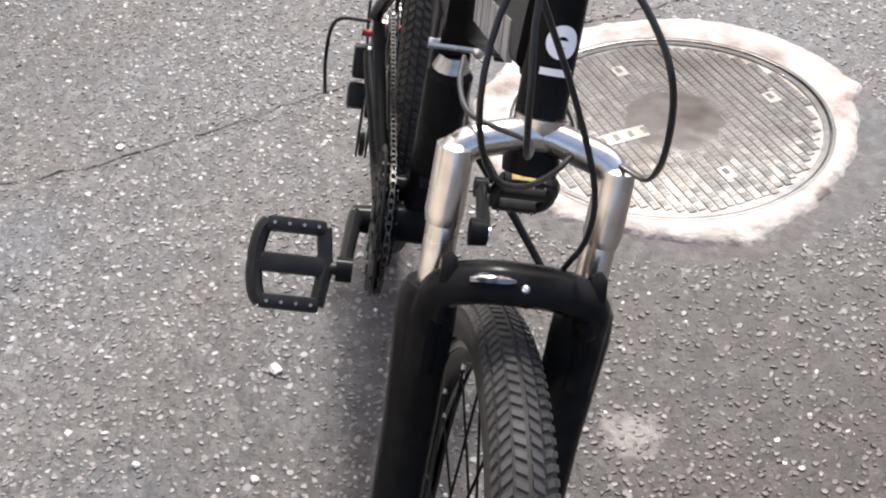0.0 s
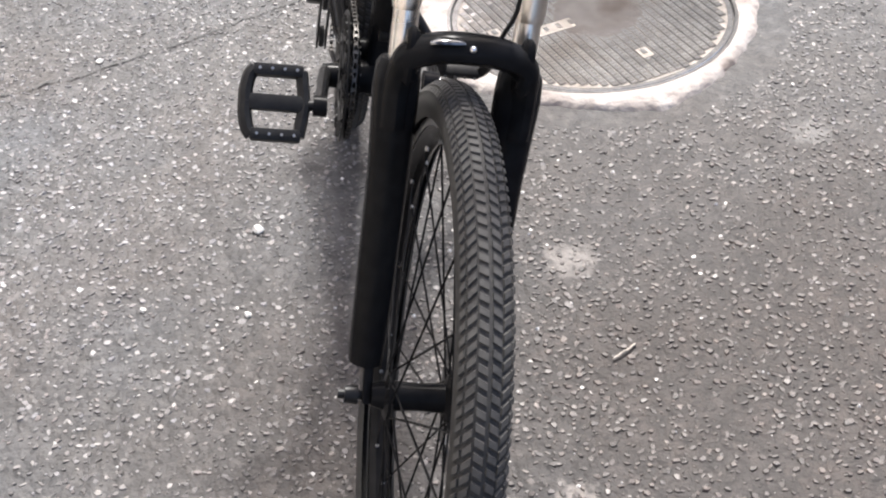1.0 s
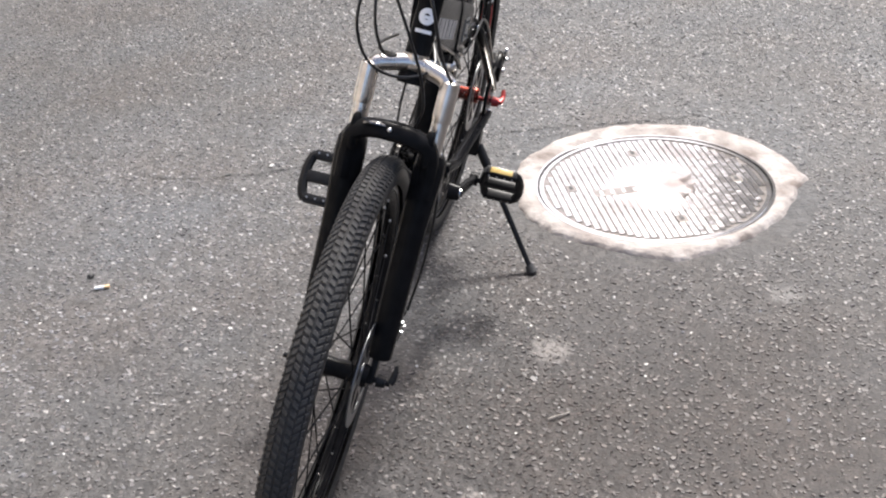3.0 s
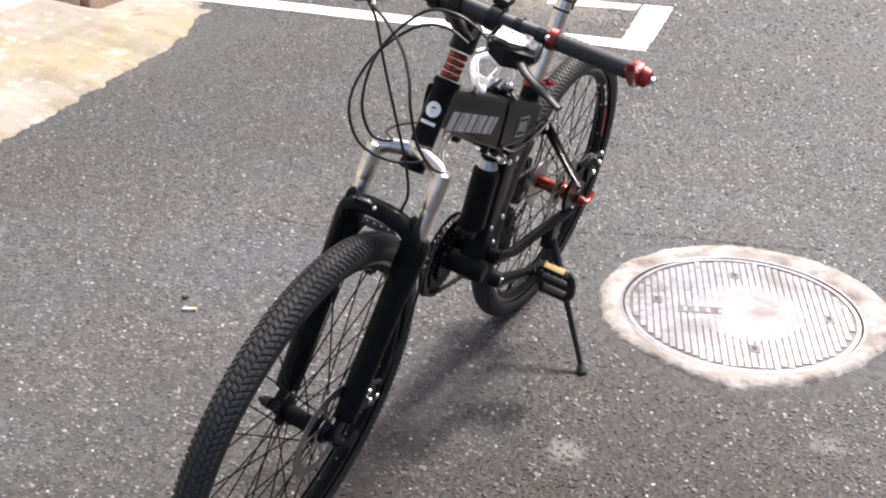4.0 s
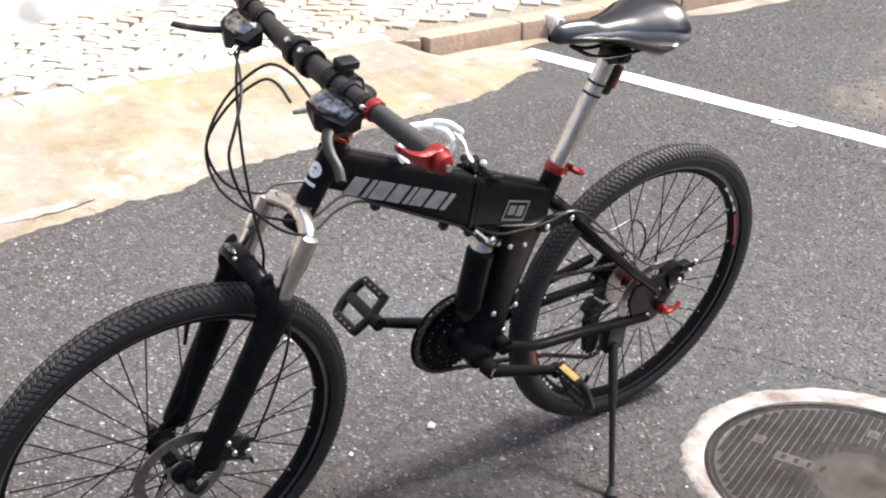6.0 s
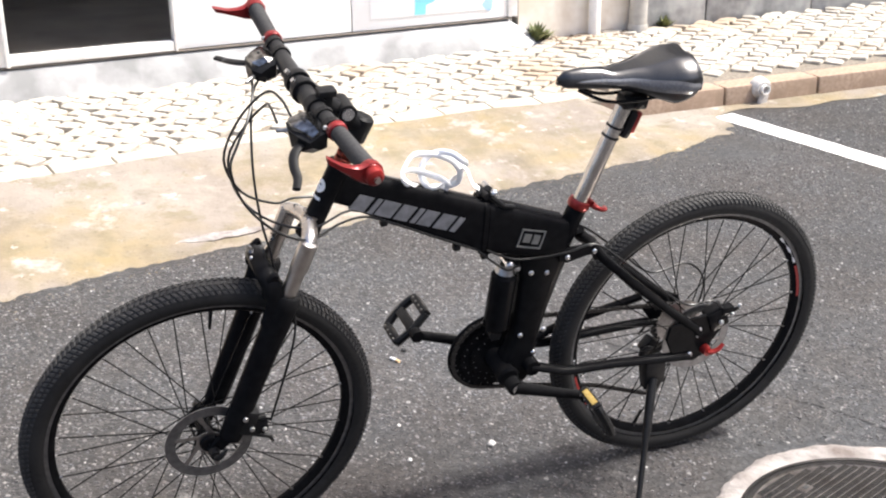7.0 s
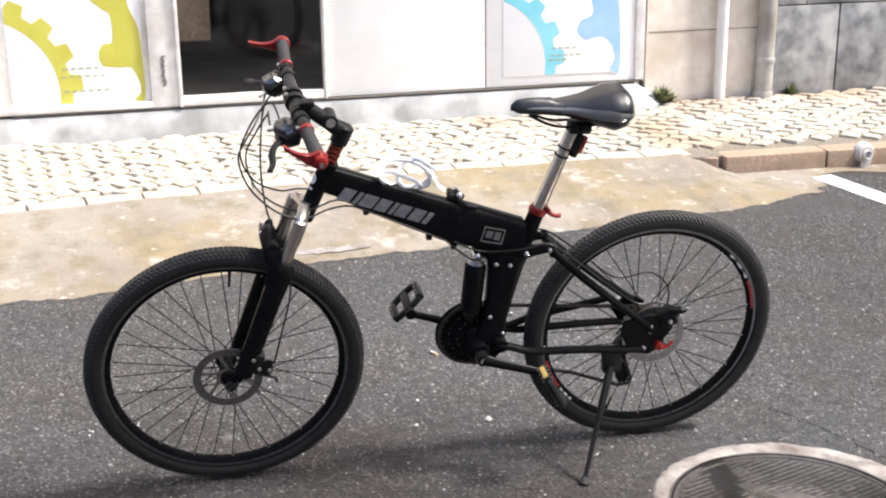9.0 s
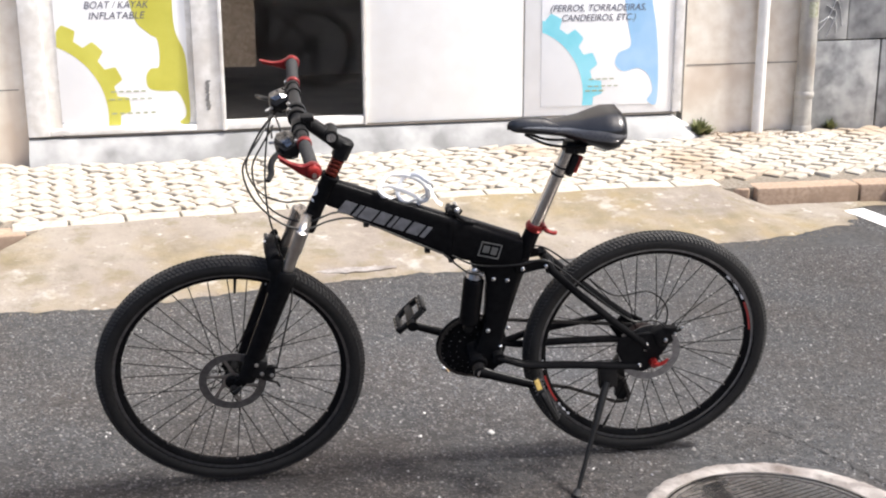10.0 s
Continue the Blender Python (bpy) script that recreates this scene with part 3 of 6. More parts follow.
for u0, u1, z0, z1 in ((3.3, 3.585, 0.7, 1.6), (3.585, 4.4, 0.7, 1.6), (3.3, 3.81, 0.12, 0.692), (3.816, 4.6, 0.12, 0.692), (4.406, 5.3, 0.7, 1.6), (4.606, 5.5, 0.12, 0.692), (3.3, 4.2, 1.606, 2.5), (4.206, 5.3, 1.606, 2.5)):
    sl = MB().box(((u0 + u1) / 2, 0.005, (z0 + z1) / 2), (u1 - u0 - 0.006, 0.03, z1 - z0), b=0.003)
    part("slab", sl, SLATE, cladding)
# chalky scribble on the marble
scr = MB()
for pts in ([(3.36, 0.72), (3.42, 0.78), (3.47, 0.86), (3.5, 0.93), (3.53, 0.87), (3.545, 0.78)], [(3.4, 0.8), (3.46, 0.83), (3.5, 0.8), (3.51, 0.74)], [(3.44, 0.9), (3.5, 0.86), (3.48, 0.78), (3.45, 0.72)]):
    scr.tube([(p.x, -0.013, p.z) for p in smooth_path([(u, 0, z) for u, z in pts], 18)], 0.004, 6, flat=0.3)
tagged(part("scribble", scr, WHITEMARK, m=STREET), "chalky white scribble on the grey marble", "graffiti")

# plinth: cement bank under the panels, sloping away at its end
pl = MB()
sec = [(-0.115, 0.13), (-0.095, 0.20), (-0.03, 0.296), (0.06, 0.3), (0.06, 0.1)]
rows = []
for u, k in ((-1.07, 1), (-0.5, 1), (0.3, 1), (1.2, 1), (2.0, 1), (2.5, 1), (2.6, 0.6), (2.69, 0.1)):
    rows.append([(u + (0.02 * (1 - k)), d, 0.13 + (z - 0.13) * k if z > 0.13 else z) for d, z in sec])
pl.loft(rows)
plinth = tagged(part("plinth", pl, PLINTH, m=STREET, sharp=50), "grey-white painted cement plinth below the shop panels", "plinth", kind="structure")

# shop front: frames, posters, dark window, white panels
sf = thing("window_1", "white-framed shop front with a dark glazed opening", "shop front", STREET, kind="structure")
part("frame", MB().box((-1.015, -0.005, 1.35), (0.11, 0.07, 2.08), b=0.006), FRAMEW, sf)
part("frame", MB().box((-0.14, -0.005, 1.35), (0.14, 0.05, 2.08), b=0.006), FRAMEW, sf)
part("frame", MB().box((-0.062, -0.012, 1.35), (0.02, 0.075, 2.08), b=0.004), FRAMEW, sf)
part("frame", MB().box((0.703, -0.008, 1.35), (0.014, 0.07, 2.08), b=0.004), FRAMEW, sf)
part("frame", MB().box((0.32, -0.008, 0.335), (0.748, 0.06, 0.045), b=0.004), FRAMEW, sf)
part("frame", MB().box((-0.585, -0.008, 0.328), (0.75, 0.055, 0.032), b=0.004), FRAMEW, sf)
# dark strip laid on to paint in the shadow gap below the panels
part("shadow_line", MB().box((0.80, -0.022, 0.306), (3.40, 0.030, 0.005), b=0.001), GAP, sf, "dark strip painting in the shadow gap under the panels")
pane = part("pane", MB().box((0.32, 0.01, 1.35), (0.745, 0.006, 2.0)), GLASS, sf)
pane.visible_shadow = False
part("panel", MB().box((-0.585, 0.012, 1.36), (0.75, 0.02, 2.04), b=0.003), FRAMEW, sf)
part("panel", MB().box((1.158, 0.0, 1.355), (0.886, 0.03, 2.085), b=0.004), WHITE, sf)
part("panel", MB().box((2.05, -0.003, 1.355), (0.886, 0.03, 2.085), b=0.004), WHITE, sf)
part("frame", MB().box((2.522, 0.0, 1.355), (0.055, 0.06, 2.085), b=0.004), FRAMEW, sf)
# grey strip colours in the shade along the frame's outer side
part("post", MB().box((2.561, 0.02, 1.35), (0.02, 0.05, 2.1), b=0.003), DULLSTEEL, sf, "grey strip standing in for the frame's shaded side")
bar = MB()
for i in range(16):
    bar.box((-0.142 + 0.012 * noise2(i, 0, 3.7), -0.033, 0.425 + 0.01 * i), (0.018 + 0.012 * noise2(i, 1, 2.3), 0.006, 0.006))
part("lock", bar, DULLSTEEL, sf, "scuffed metal lock plate")
# a dim shelf line inside
slab("inside_shelf", [((-0.02, 0.75, 1.35), (0.36, 0.4, 1.55))], KERB, "dim reddish-brown cabinet inside the shop", "cabinet", kind="")


def lettering(text, u, z, size, width, parent, d, material=None):
    """A line of writing, each character a part of its own."""
    cu = bpy.data.curves.new("lettering", "FONT")
    cu.body, cu.size, cu.align_x, cu.shear = text, size, "CENTER", 0.25
    cu.extrude = 0.0006
    ob = new("lettering", cu)
    bpy.context.view_layer.update()
    me = bpy.data.meshes.new_from_object(ob.evaluated_get(bpy.context.evaluated_depsgraph_get()))
    bpy.data.objects.remove(ob)
    w = max(v.co.x for v in me.vertices) - min(v.co.x for v in me.vertices)
    me.transform(Matrix.Diagonal((width / w, 1, 1, 1)))
    bm = bmesh.new()
    bm.from_mesh(me)
    bmesh.ops.remove_doubles(bm, verts=bm.verts, dist=1e-6)
    left = set(bm.faces)
    while left:
        todo = [left.pop()]
        fs = []
        while todo:
            q = todo.pop()
            fs.append(q)
            for e in q.edges:
                for o in e.link_faces:
                    if o in left:
                        left.discard(o)
                        todo.append(o)
        mb = MB()
        for q in fs:
            mb.add([v.co for v in q.verts], [tuple(range(len(q.verts)))])
        part("letter", mb, material or INK, parent, m=pose(u, d, z, 90, 0, 0))
    bm.free()


def blob(parent, pts, d, material, name="printed_shape"):
    """Flat printed shape with a rounded outline through the given corners."""
    P = [Vector((u, 0, z)) for u, z in pts]
    n = len(P)
    out = []
    for i in range(n):
        a, b_, c, e = P[i - 1], P[i], P[(i + 1) % n], P[(i + 2) % n]
        for j in range(5):
            t = j / 5
            out.append(0.5 * ((2 * b_) + (c - a) * t + (2 * a - 5 * b_ + 4 * c - e) * t * t + (3 * b_ - a - 3 * c + e) * t ** 3))
    mb = MB()
    mb.add([(p.x, d, p.z) for p in out] + [(p.x, d + 0.0012, p.z) for p in out], [tuple(range(len(out)))] + [(i, (i + 1) % len(out), len(out) + (i + 1) % len(out), len(out) + i) for i in range(len(out))])
    return part(name, mb, material, parent)


def gear_band(parent, u0, z0, r_in, r_base, r_tip, first, left, low, d, material):
    """Printed band of a toothed wheel round (u0, z0), cut off by the sheet's left and lower edges."""
    def r_out(a):
        off = abs((a - first + 9.8) % 19.6 - 9.8)
        k = max(0.0, min(1.0, (6.6 - off) / 2.8))
        return r_base + (r_tip - r_base) * k * k * (3 - 2 * k)
    out = [(r_out(a), a) for a in np.linspace(math.degrees(math.asin((low - z0) / r_base)), math.degrees(math.acos((left - u0) / r_base)), 120)]
    back = [(r_in, a) for a in np.linspace(math.degrees(math.acos((left - u0) / r_in)), math.degrees(math.asin((low - z0) / r_in)), 40)]
    pts = [(max(left, u0 + r_ * math.cos(radians(a))), max(low, z0 + r_ * math.sin(radians(a)))) for r_, a in out + back]
    n = len(pts)
    mb = MB()
    mb.add([(u, d, z) for u, z in pts] + [(u, d + 0.0012, z) for u, z in pts], [tuple(range(n))] + [(i, (i + 1) % n, n + (i + 1) % n, n + i) for i in range(n)])
    return part("printed_gear", mb, material, parent)


def bars(parent, rows, d, material=None):
    for u, z, w, h in rows:
        n = max(1, round(w / 0.04))
        for k in range(n):
            wk = w / n * (0.55 + 0.35 * abs(noise2(k, z, 3.3, u)) if n > 1 else 1.0)
            part("small_print", MB().box((u - w / 2 + (k + 0.5) * w / n, d, z), (wk, 0.0006, h * 0.7)), material or FAINT, parent)


poster = thing("poster", "white poster with olive gear shapes and dark lettering", "poster", STREET, "posters on the shop front")
part("sheet", MB().box((-0.568, -0.0005, 0.87), (0.66, 0.004, 1.04), b=0.001), SHEET, poster)
gear_band(poster, -1.05, 0.41, 0.39, 0.452, 0.506, 5.7, -0.897, 0.353, -0.0036, OLIVE)
blob(poster, [(-0.30, 1.38), (-0.52, 1.2), (-0.50, 0.92), (-0.43, 0.83), (-0.385, 0.79), (-0.385, 0.66), (-0.43, 0.645), (-0.455, 0.60), (-0.44, 0.54), (-0.36, 0.525), (-0.30, 0.52), (-0.265, 0.45), (-0.262, 0.39), (-0.295, 0.357), (-0.243, 0.357), (-0.240, 0.56), (-0.25, 0.72), (-0.295, 0.85), (-0.30, 1.05)], -0.0036, OLIVE)
lettering("BOAT / KAYAK", -0.586, 0.962, 0.052, 0.325, poster, -0.004)
lettering("INFLATABLE", -0.588, 0.907, 0.052, 0.285, poster, -0.004)
bars(poster, [(-0.55, 0.53, 0.19, 0.010), (-0.54, 0.49, 0.23, 0.009), (-0.53, 0.415, 0.24, 0.012)], -0.0048)
bars(poster, [(-0.895, 0.375, 0.006, 0.006), (-0.245, 0.375, 0.006, 0.006)], -0.0048, INK)
poster2 = thing("poster", "white poster with pale and mid blue gear shapes", "poster", STREET, "posters on the shop front")
part("sheet", MB().box((2.053, -0.0205, 0.84), (0.70, 0.004, 0.95), b=0.001), SHEET, poster2)
gear_band(poster2, 1.567, 0.425, 0.385, 0.446, 0.498, 5.0, 1.706, 0.368, -0.0236, CYAN)
blob(poster2, [(2.33, 1.3), (2.19, 1.05), (2.21, 0.83), (2.23, 0.70), (2.16, 0.66), (2.14, 0.60), (2.19, 0.555), (2.28, 0.57), (2.345, 0.525), (2.37, 0.44), (2.34, 0.385), (2.398, 0.37), (2.40, 0.6), (2.38, 0.8), (2.345, 1.0)], -0.0236, BLUE)
lettering("(FERROS, TORRADEIRAS,", 2.03, 0.897, 0.052, 0.56, poster2, -0.024)
lettering("CANDEEIROS, ETC.)", 2.033, 0.843, 0.052, 0.435, poster2, -0.024)
bars(poster2, [(2.06, 0.515, 0.16, 0.009), (2.07, 0.475, 0.19, 0.008), (2.02, 0.45, 0.12, 0.012)], -0.0248)
bars(poster2, [(1.6, 0.96, 0.003, 1.2)], -0.0195, GAP)

# pipes down the wall
pp = thing("drainpipe", "white plastic pipe down the beige wall", "pipe", STREET, "wall pipes")
part("pipe", MB().tube([(3.027, -0.045, 0.13), (3.027, -0.045, 9)], 0.033, 14), WHITEPIPE, pp)
for z in (1.5, 3.5):
    part("bracket", MB().ring([(0.035, -0.012), (0.038, -0.012), (0.038, 0.012), (0.035, 0.012)], 16, (3.027, -0.045, z), "z"), DULLSTEEL, pp)
pp2 = thing("drainpipe", "grey metal downpipe with a socket joint and a faded label", "pipe", STREET, "wall pipes")
part("pipe", MB().tube([(3.305, -0.06, 0.12), (3.305, -0.06, 9)], 0.052, 16), STEELGREY, pp2)
part("socket", MB().tube([(3.305, -0.06, 0.37), (3.305, -0.06, 0.38), (3.305, -0.06, 0.40), (3.305, -0.06, 0.41)], [0.053, 0.058, 0.058, 0.053], 16), STEELGREY, pp2)
part("foot", MB().tube([(3.305, -0.06, 0.12), (3.305, -0.06, 0.2), (3.305, -0.06, 0.21)], [0.06, 0.058, 0.053], 16), STEELGREY, pp2)
lab = MB()
for i in range(9):
    a = radians(238 + 8 * i)
    lab.v += [(3.305 + 0.0535 * math.cos(a), -0.06 + 0.0535 * math.sin(a), 0.84), (3.305 + 0.0535 * math.cos(a), -0.06 + 0.0535 * math.sin(a), 0.93)]
    if i:
        lab.f.append((2 * i - 2, 2 * i, 2 * i + 1, 2 * i - 1))
part("sticker", lab, PASTED, pp2, "torn faded label")


def weed(u, d, z, s, seed):
    rnd = random.Random(seed)
    root = tagged(new("weed"), "small green weed growing at the wall's foot", "plant", "weeds")
    root.matrix_basis = STREET @ pose(u, d, z)
    for _ in range(90):
        a, l, t = rnd.uniform(0, 6.28), s * rnd.uniform(0.5, 1.1), rnd.uniform(0.15, 1.0)
        w = s * rnd.uniform(0.05, 0.13)
        dx, dy = math.cos(a) * t, math.sin(a) * t
        mb = MB()
        px, py = -math.sin(a) * w, math.cos(a) * w
        pts = [(0, 0), (0.35, 1.0), (0.75, 0.8), (1.0, 0.0)]
        rowsv = []
        for k, wd in pts:
            x, y, zz = dx * l * k, dy * l * k, l * (k - 0.45 * k * k * t)
            rowsv.append(((x + px * wd, y + py * wd, zz), (x - px * wd, y - py * wd, zz)))
        mb.v = [p for r_ in rowsv for p in r_]
        mb.f = [(2 * i, 2 * i + 1, 2 * i + 3, 2 * i + 2) for i in range(3)]
        part("leaf", mb, WEED, root, sharp=180)


weed(2.66, -0.05, 0.165, 0.12, 1)
weed(2.72, -0.03, 0.165, 0.07, 3)
weed(3.51, -0.03, 0.155, 0.085, 2)
lt = MB()
rnd = random.Random(4)
for _ in range(760):
    u, d = rnd.uniform(2.68, 3.34), -abs(rnd.gauss(0, 0.085)) - 0.02
    w = rnd.uniform(0.004, 0.016)
    m = pose(u, d, 0.168 + 0.012 * rnd.random() + d * 0.07, rnd.uniform(-30, 30), rnd.uniform(-30, 30), rnd.uniform(0, 180))
    k = len(lt.v)
    lt.box((0, 0, 0), (w, w * rnd.uniform(0.4, 0.9), 0.003))
    lt.move(m, k)
tagged(part("leaf_litter", lt, LITTER, m=STREET), "dry brown leaf litter at the wall's foot", "litter", kind="stuff")

# ---- manhole ----
man = thing("manhole_cover", "round cast-iron manhole cover with a crosshatched top set in pale mortar", "manhole cover", pose(CX, CY, 0))


def ring_r(a):
    r_ = float(np.interp(math.degrees(a), [0, 41, 84, 130, 162, 178, 191, 209, 231, 262, 276, 283, 290, 331, 360], [0.372, 0.364, 0.354, 0.343, 0.327, 0.342, 0.362, 0.336, 0.322, 0.332, 0.352, 0.383, 0.372, 0.384, 0.372]))
    return r_ + 0.007 * noise2(math.cos(a), math.sin(a), 5.0, 9.0) + 0.005 * noise2(math.cos(a), math.sin(a), 13.0, 2.0) + 0.003 * noise2(math.cos(a), math.sin(a), 31.0, 4.0)


rg = MB()
seg = 320
for k in range(seg):
    a = 2 * math.pi * k / seg
    ro = ring_r(a)
    for r_, z in ((ro + 0.003, -0.002), (ro - 0.003, 0.006), (ro - 0.008, 0.009), (0.55 * ro + 0.45 * 0.294, 0.012 + 0.002 * noise2(math.cos(a), math.sin(a), 9, 1)), (0.3 * ro + 0.7 * 0.294, 0.011), (CR + 0.009, 0.008), (CR + 0.008, -0.01)):
        rg.v.append((r_ * math.cos(a), r_ * math.sin(a), z))
for k in range(seg):
    for i in range(6):
        j = (k + 1) % seg
        rg.f.append((k * 7 + i, j * 7 + i, j * 7 + i + 1, k * 7 + i + 1))
part("surround", rg, RING, man, "pale cracked mortar surround", sharp=60)
part("frame", MB().ring([(CR + 0.0095, -0.01), (CR + 0.0095, 0.009), (CR + 0.0035, 0.009), (CR + 0.0035, -0.01)], 96, axis="z"), IRON, man)
part("disc", MB().ring([(0.0001, 0.004), (CR - 0.011, 0.004), (CR - 0.011, -0.004)], 96, axis="z"), IRONDIRT, man)
part("rim", MB().ring([(CR - 0.012, 0.002), (CR - 0.012, 0.0068), (CR - 0.0015, 0.0068), (CR, 0.0055), (CR, -0.01)], 96, axis="z"), IRON, man)
pitch, step = 0.0165, 0.0112
rid = MB()
rib_rnd = random.Random(21)
ca, sa = math.cos(radians(20)), math.sin(radians(20))
n = int(CR / pitch)
for i in range(-n, n + 1):
    for j in range(-27, 28):
        o, u = (i + 0.5) * pitch, (j + 0.12 * (i % 2)) * step
        if math.hypot(abs(o) + 0.008, abs(u) + 0.005) > CR - 0.012:
            continue
        ta, tb_ = rib_rnd.gauss(0, 0.010), rib_rnd.gauss(0, 0.014)
        q = [(u + e * w1, o + f_ * w2, z + (e * w1 * ta + f_ * w2 * tb_) * (z > 0.005)) for z, w1, w2 in ((0.0035, 0.0056, 0.0074), (0.0064, 0.0051, 0.0063)) for e, f_ in ((-1, -1), (1, -1), (1, 1), (-1, 1))]
        rid.add([(x * ca - y * sa, x * sa + y * ca, z) for x, y, z in q], [(4, 5, 6, 7), (0, 1, 5, 4), (1, 2, 6, 5), (2, 3, 7, 6), (3, 0, 4, 7)])
rme = bpy.data.meshes.new("rib_pattern")
rme.from_pydata(rid.v, [], rid.f)
part("rib_pattern", rme, IRON, man)["kind"] = "stuff"
# flat pads with keyholes, and a pad with worn raised marks
for x, y in ((0.177, 0.064), (-0.165, -0.075), (-0.04, 0.2), (0.06, -0.2)):
    pm = pose(x, y, 0, 0, 0, 20)
    pad = part("key_pad", MB().box((0, 0, 0.0046), (0.034, 0.024, 0.005), b=0.0003), IRONDIRT, man, "dark key pad", pm, sharp=10)
    part("key_slot", MB().box((0.004, 0, 0.0075), (0.016, 0.010, 0.0012), b=0.0004), DARKSTONE, pad)
pad = part("mark_pad", MB().box((0, 0, 0.0045), (0.034, 0.12, 0.005), b=0.0003), IRONDIRT, man, "pad with illegible raised marks", pose(-0.04, 0.085, 0, 0, 0, 20), sharp=10)
for k in range(4):
    part("mark", MB().box((0.0, -0.042 + 0.028 * k, 0.0072), (0.020, 0.010, 0.0008), b=0.0002), IRON, pad, sharp=10)
# dried mud fills the ribs of the middle and thins out towards its rim
fm = MB()
rings_n, seg = 16, 72
for i in range(rings_n + 1):
    for k in range(seg):
        a = 2 * math.pi * k / seg
        r_ = (0.004 + 0.141 * i / rings_n) * (1 + 0.10 * noise2(math.cos(a), math.sin(a), 1.3, 5.0))
        x, y = 0.006 + r_ * math.cos(a), -0.012 + 0.92 * r_ * math.sin(a)
        fm.v.append((x, y, 0.0078 - 0.0034 * (i / rings_n) ** 2 + 0.0006 * noise2(x, y, 30.0, 4.0)))
for i in range(rings_n):
    fm.f += [(i * seg + k, (i + 1) * seg + k, (i + 1) * seg + (k + 1) % seg, i * seg + (k + 1) % seg) for k in range(seg)]
fm.f.append(tuple(range(seg)))
part("mud_film", fm, FILM, man, "thin dried mud filling the worn middle", sharp=60)

# ---- road markings ----
ln = MB()


def paint(mb, quad, z=0.003, nsub=24):
    a, b_, c, d = (Vector((*p, 0)) for p in quad)
    k0 = len(mb.v)
    for i in range(nsub + 1):
        t = i / nsub
        p, q = a.lerp(b_, t), d.lerp(c, t)
        w = 0.006
        mb.v += [(p.x + w * noise2(i, 0, 1.7, p.x), p.y + w * noise2(i, 3, 1.7, p.y), z), (q.x + w * noise2(i, 5, 1.7, q.x), q.y + w * noise2(i, 8, 1.9, q.y), z)]
        if i:
            e = k0 + 2 * i
            mb.f.append((e - 2, e, e + 1, e - 1))


paint(ln, [(2.955, 2.52), (3.245, 0.40), (3.36, 0.42), (3.075, 2.55)], nsub=40)
paint(ln, [(3.36, 0.415), (3.935, 0.50), (3.915, 0.63), (3.345, 0.535)])
paint(ln, [(3.115, 1.08), (3.10, 1.17), (3.16, 1.18), (3.17, 1.08)], nsub=4)
marking = tagged(part("road_marking", ln, PAINT), "worn white parking-bay line painted on the asphalt", "road marking", kind="structure")
stub = MB()
paint(stub, [(3.80, 0.635), (3.71, 1.02), (3.82, 1.05), (3.91, 0.64)])
part("worn_stub", stub, WORNPAINT, marking, "almost worn-off end of the painted line")

# ---- cracks in the asphalt: ragged dark seams that come and go ----
for k, way in enumerate(([(1.21, 0.82, 0), (1.24, 0.60, 0), (1.40, 0.25, 0), (1.56, -0.03, 0), (1.64, -0.23, 0), (1.69, -0.43, 0), (1.76, -0.62, 0)],
                         [(2.90, 1.50, 0), (2.94, 1.20, 0), (2.96, 0.90, 0), (3.00, 0.60, 0), (3.06, 0.20, 0), (3.10, -0.25, 0)])):
    line = smooth_path(way, 150)
    ck = MB()
    for i in range(len(line) - 1):
        p, q = line[i], line[i + 1]
        n_ = Vector((-(q - p).y, (q - p).x, 0)).normalized()
        sway = [0.012 * noise2(j, k, 0.21, 1.0) + 0.005 * noise2(j, k, 0.83, 4.0) for j in (i, i + 1)]
        w0, w1 = [max(0.0, 0.0022 + 0.0042 * noise2(j, k, 0.37, 7.0)) for j in (i, i + 1)]
        if w0 + w1 < 0.0012:
            continue
        a, b_ = p + n_ * sway[0], q + n_ * sway[1]
        ck.add([tuple(a - n_ * w0) , tuple(b_ - n_ * w1), tuple(b_ + n_ * w1), tuple(a + n_ * w0)], [(0, 1, 2, 3)])
    ck.move(Matrix.Translation((0, 0, 0.0035)))
    tagged(part("crack", ck, DARKSTONE), "thin dark crack running through the asphalt", "crack", kind="structure")

# ---- kerbs ----
kb = MB().box((0, 0, 0), (0.545, 0.16, 0.2), b=0.012)
kme = kb.mesh("kerb_stone")
kerb = tagged(new("kerb"), "row of reddish-grey granite kerb stones", "kerb", kind="structure")
for i in range(14):
    x = 2.835 + 0.552 * i
    part("kerb_stone", kme, KERB, kerb, m=pose(x, pave_y(x) + 0.040, -0.002, 0, 0, 0.5))
part("kerb_stone", MB().box((0, 0, 0), (0.10, 0.15, 0.19), b=0.012), KERB, kerb, m=pose(2.512, pave_y(2.5) + 0.065, -0.004, 0, 0, -24))
for i in range(16):
    x = -1.18 - 0.552 * i
    sl = math.degrees(math.atan2(pave_y(x + 0.2) - pave_y(x - 0.2), 0.4))
    part("kerb_stone", kme, KERB, kerb, m=pose(x, pave_y(x) + 0.045, 0.006, 0, 0, sl))
gt = MB()
for i in range(60):
    x = 2.3 + 3.2 * i / 59
    w = 0.16 + 0.1 * noise2(x, 0, 3.0, 6) + (0.12 if x < 2.8 else 0)
    gt.v += [(x, pave_y(x) - w, 0.0028), (x, pave_y(x) + 0.0, 0.012)]
    if i:
        gt.f.append((2 * i - 2, 2 * i, 2 * i + 1, 2 * i - 1))
tagged(part("gutter_dust", gt, CONCRETE, sharp=180), "pale dust and mortar along the foot of the kerb", "gutter", kind="structure")
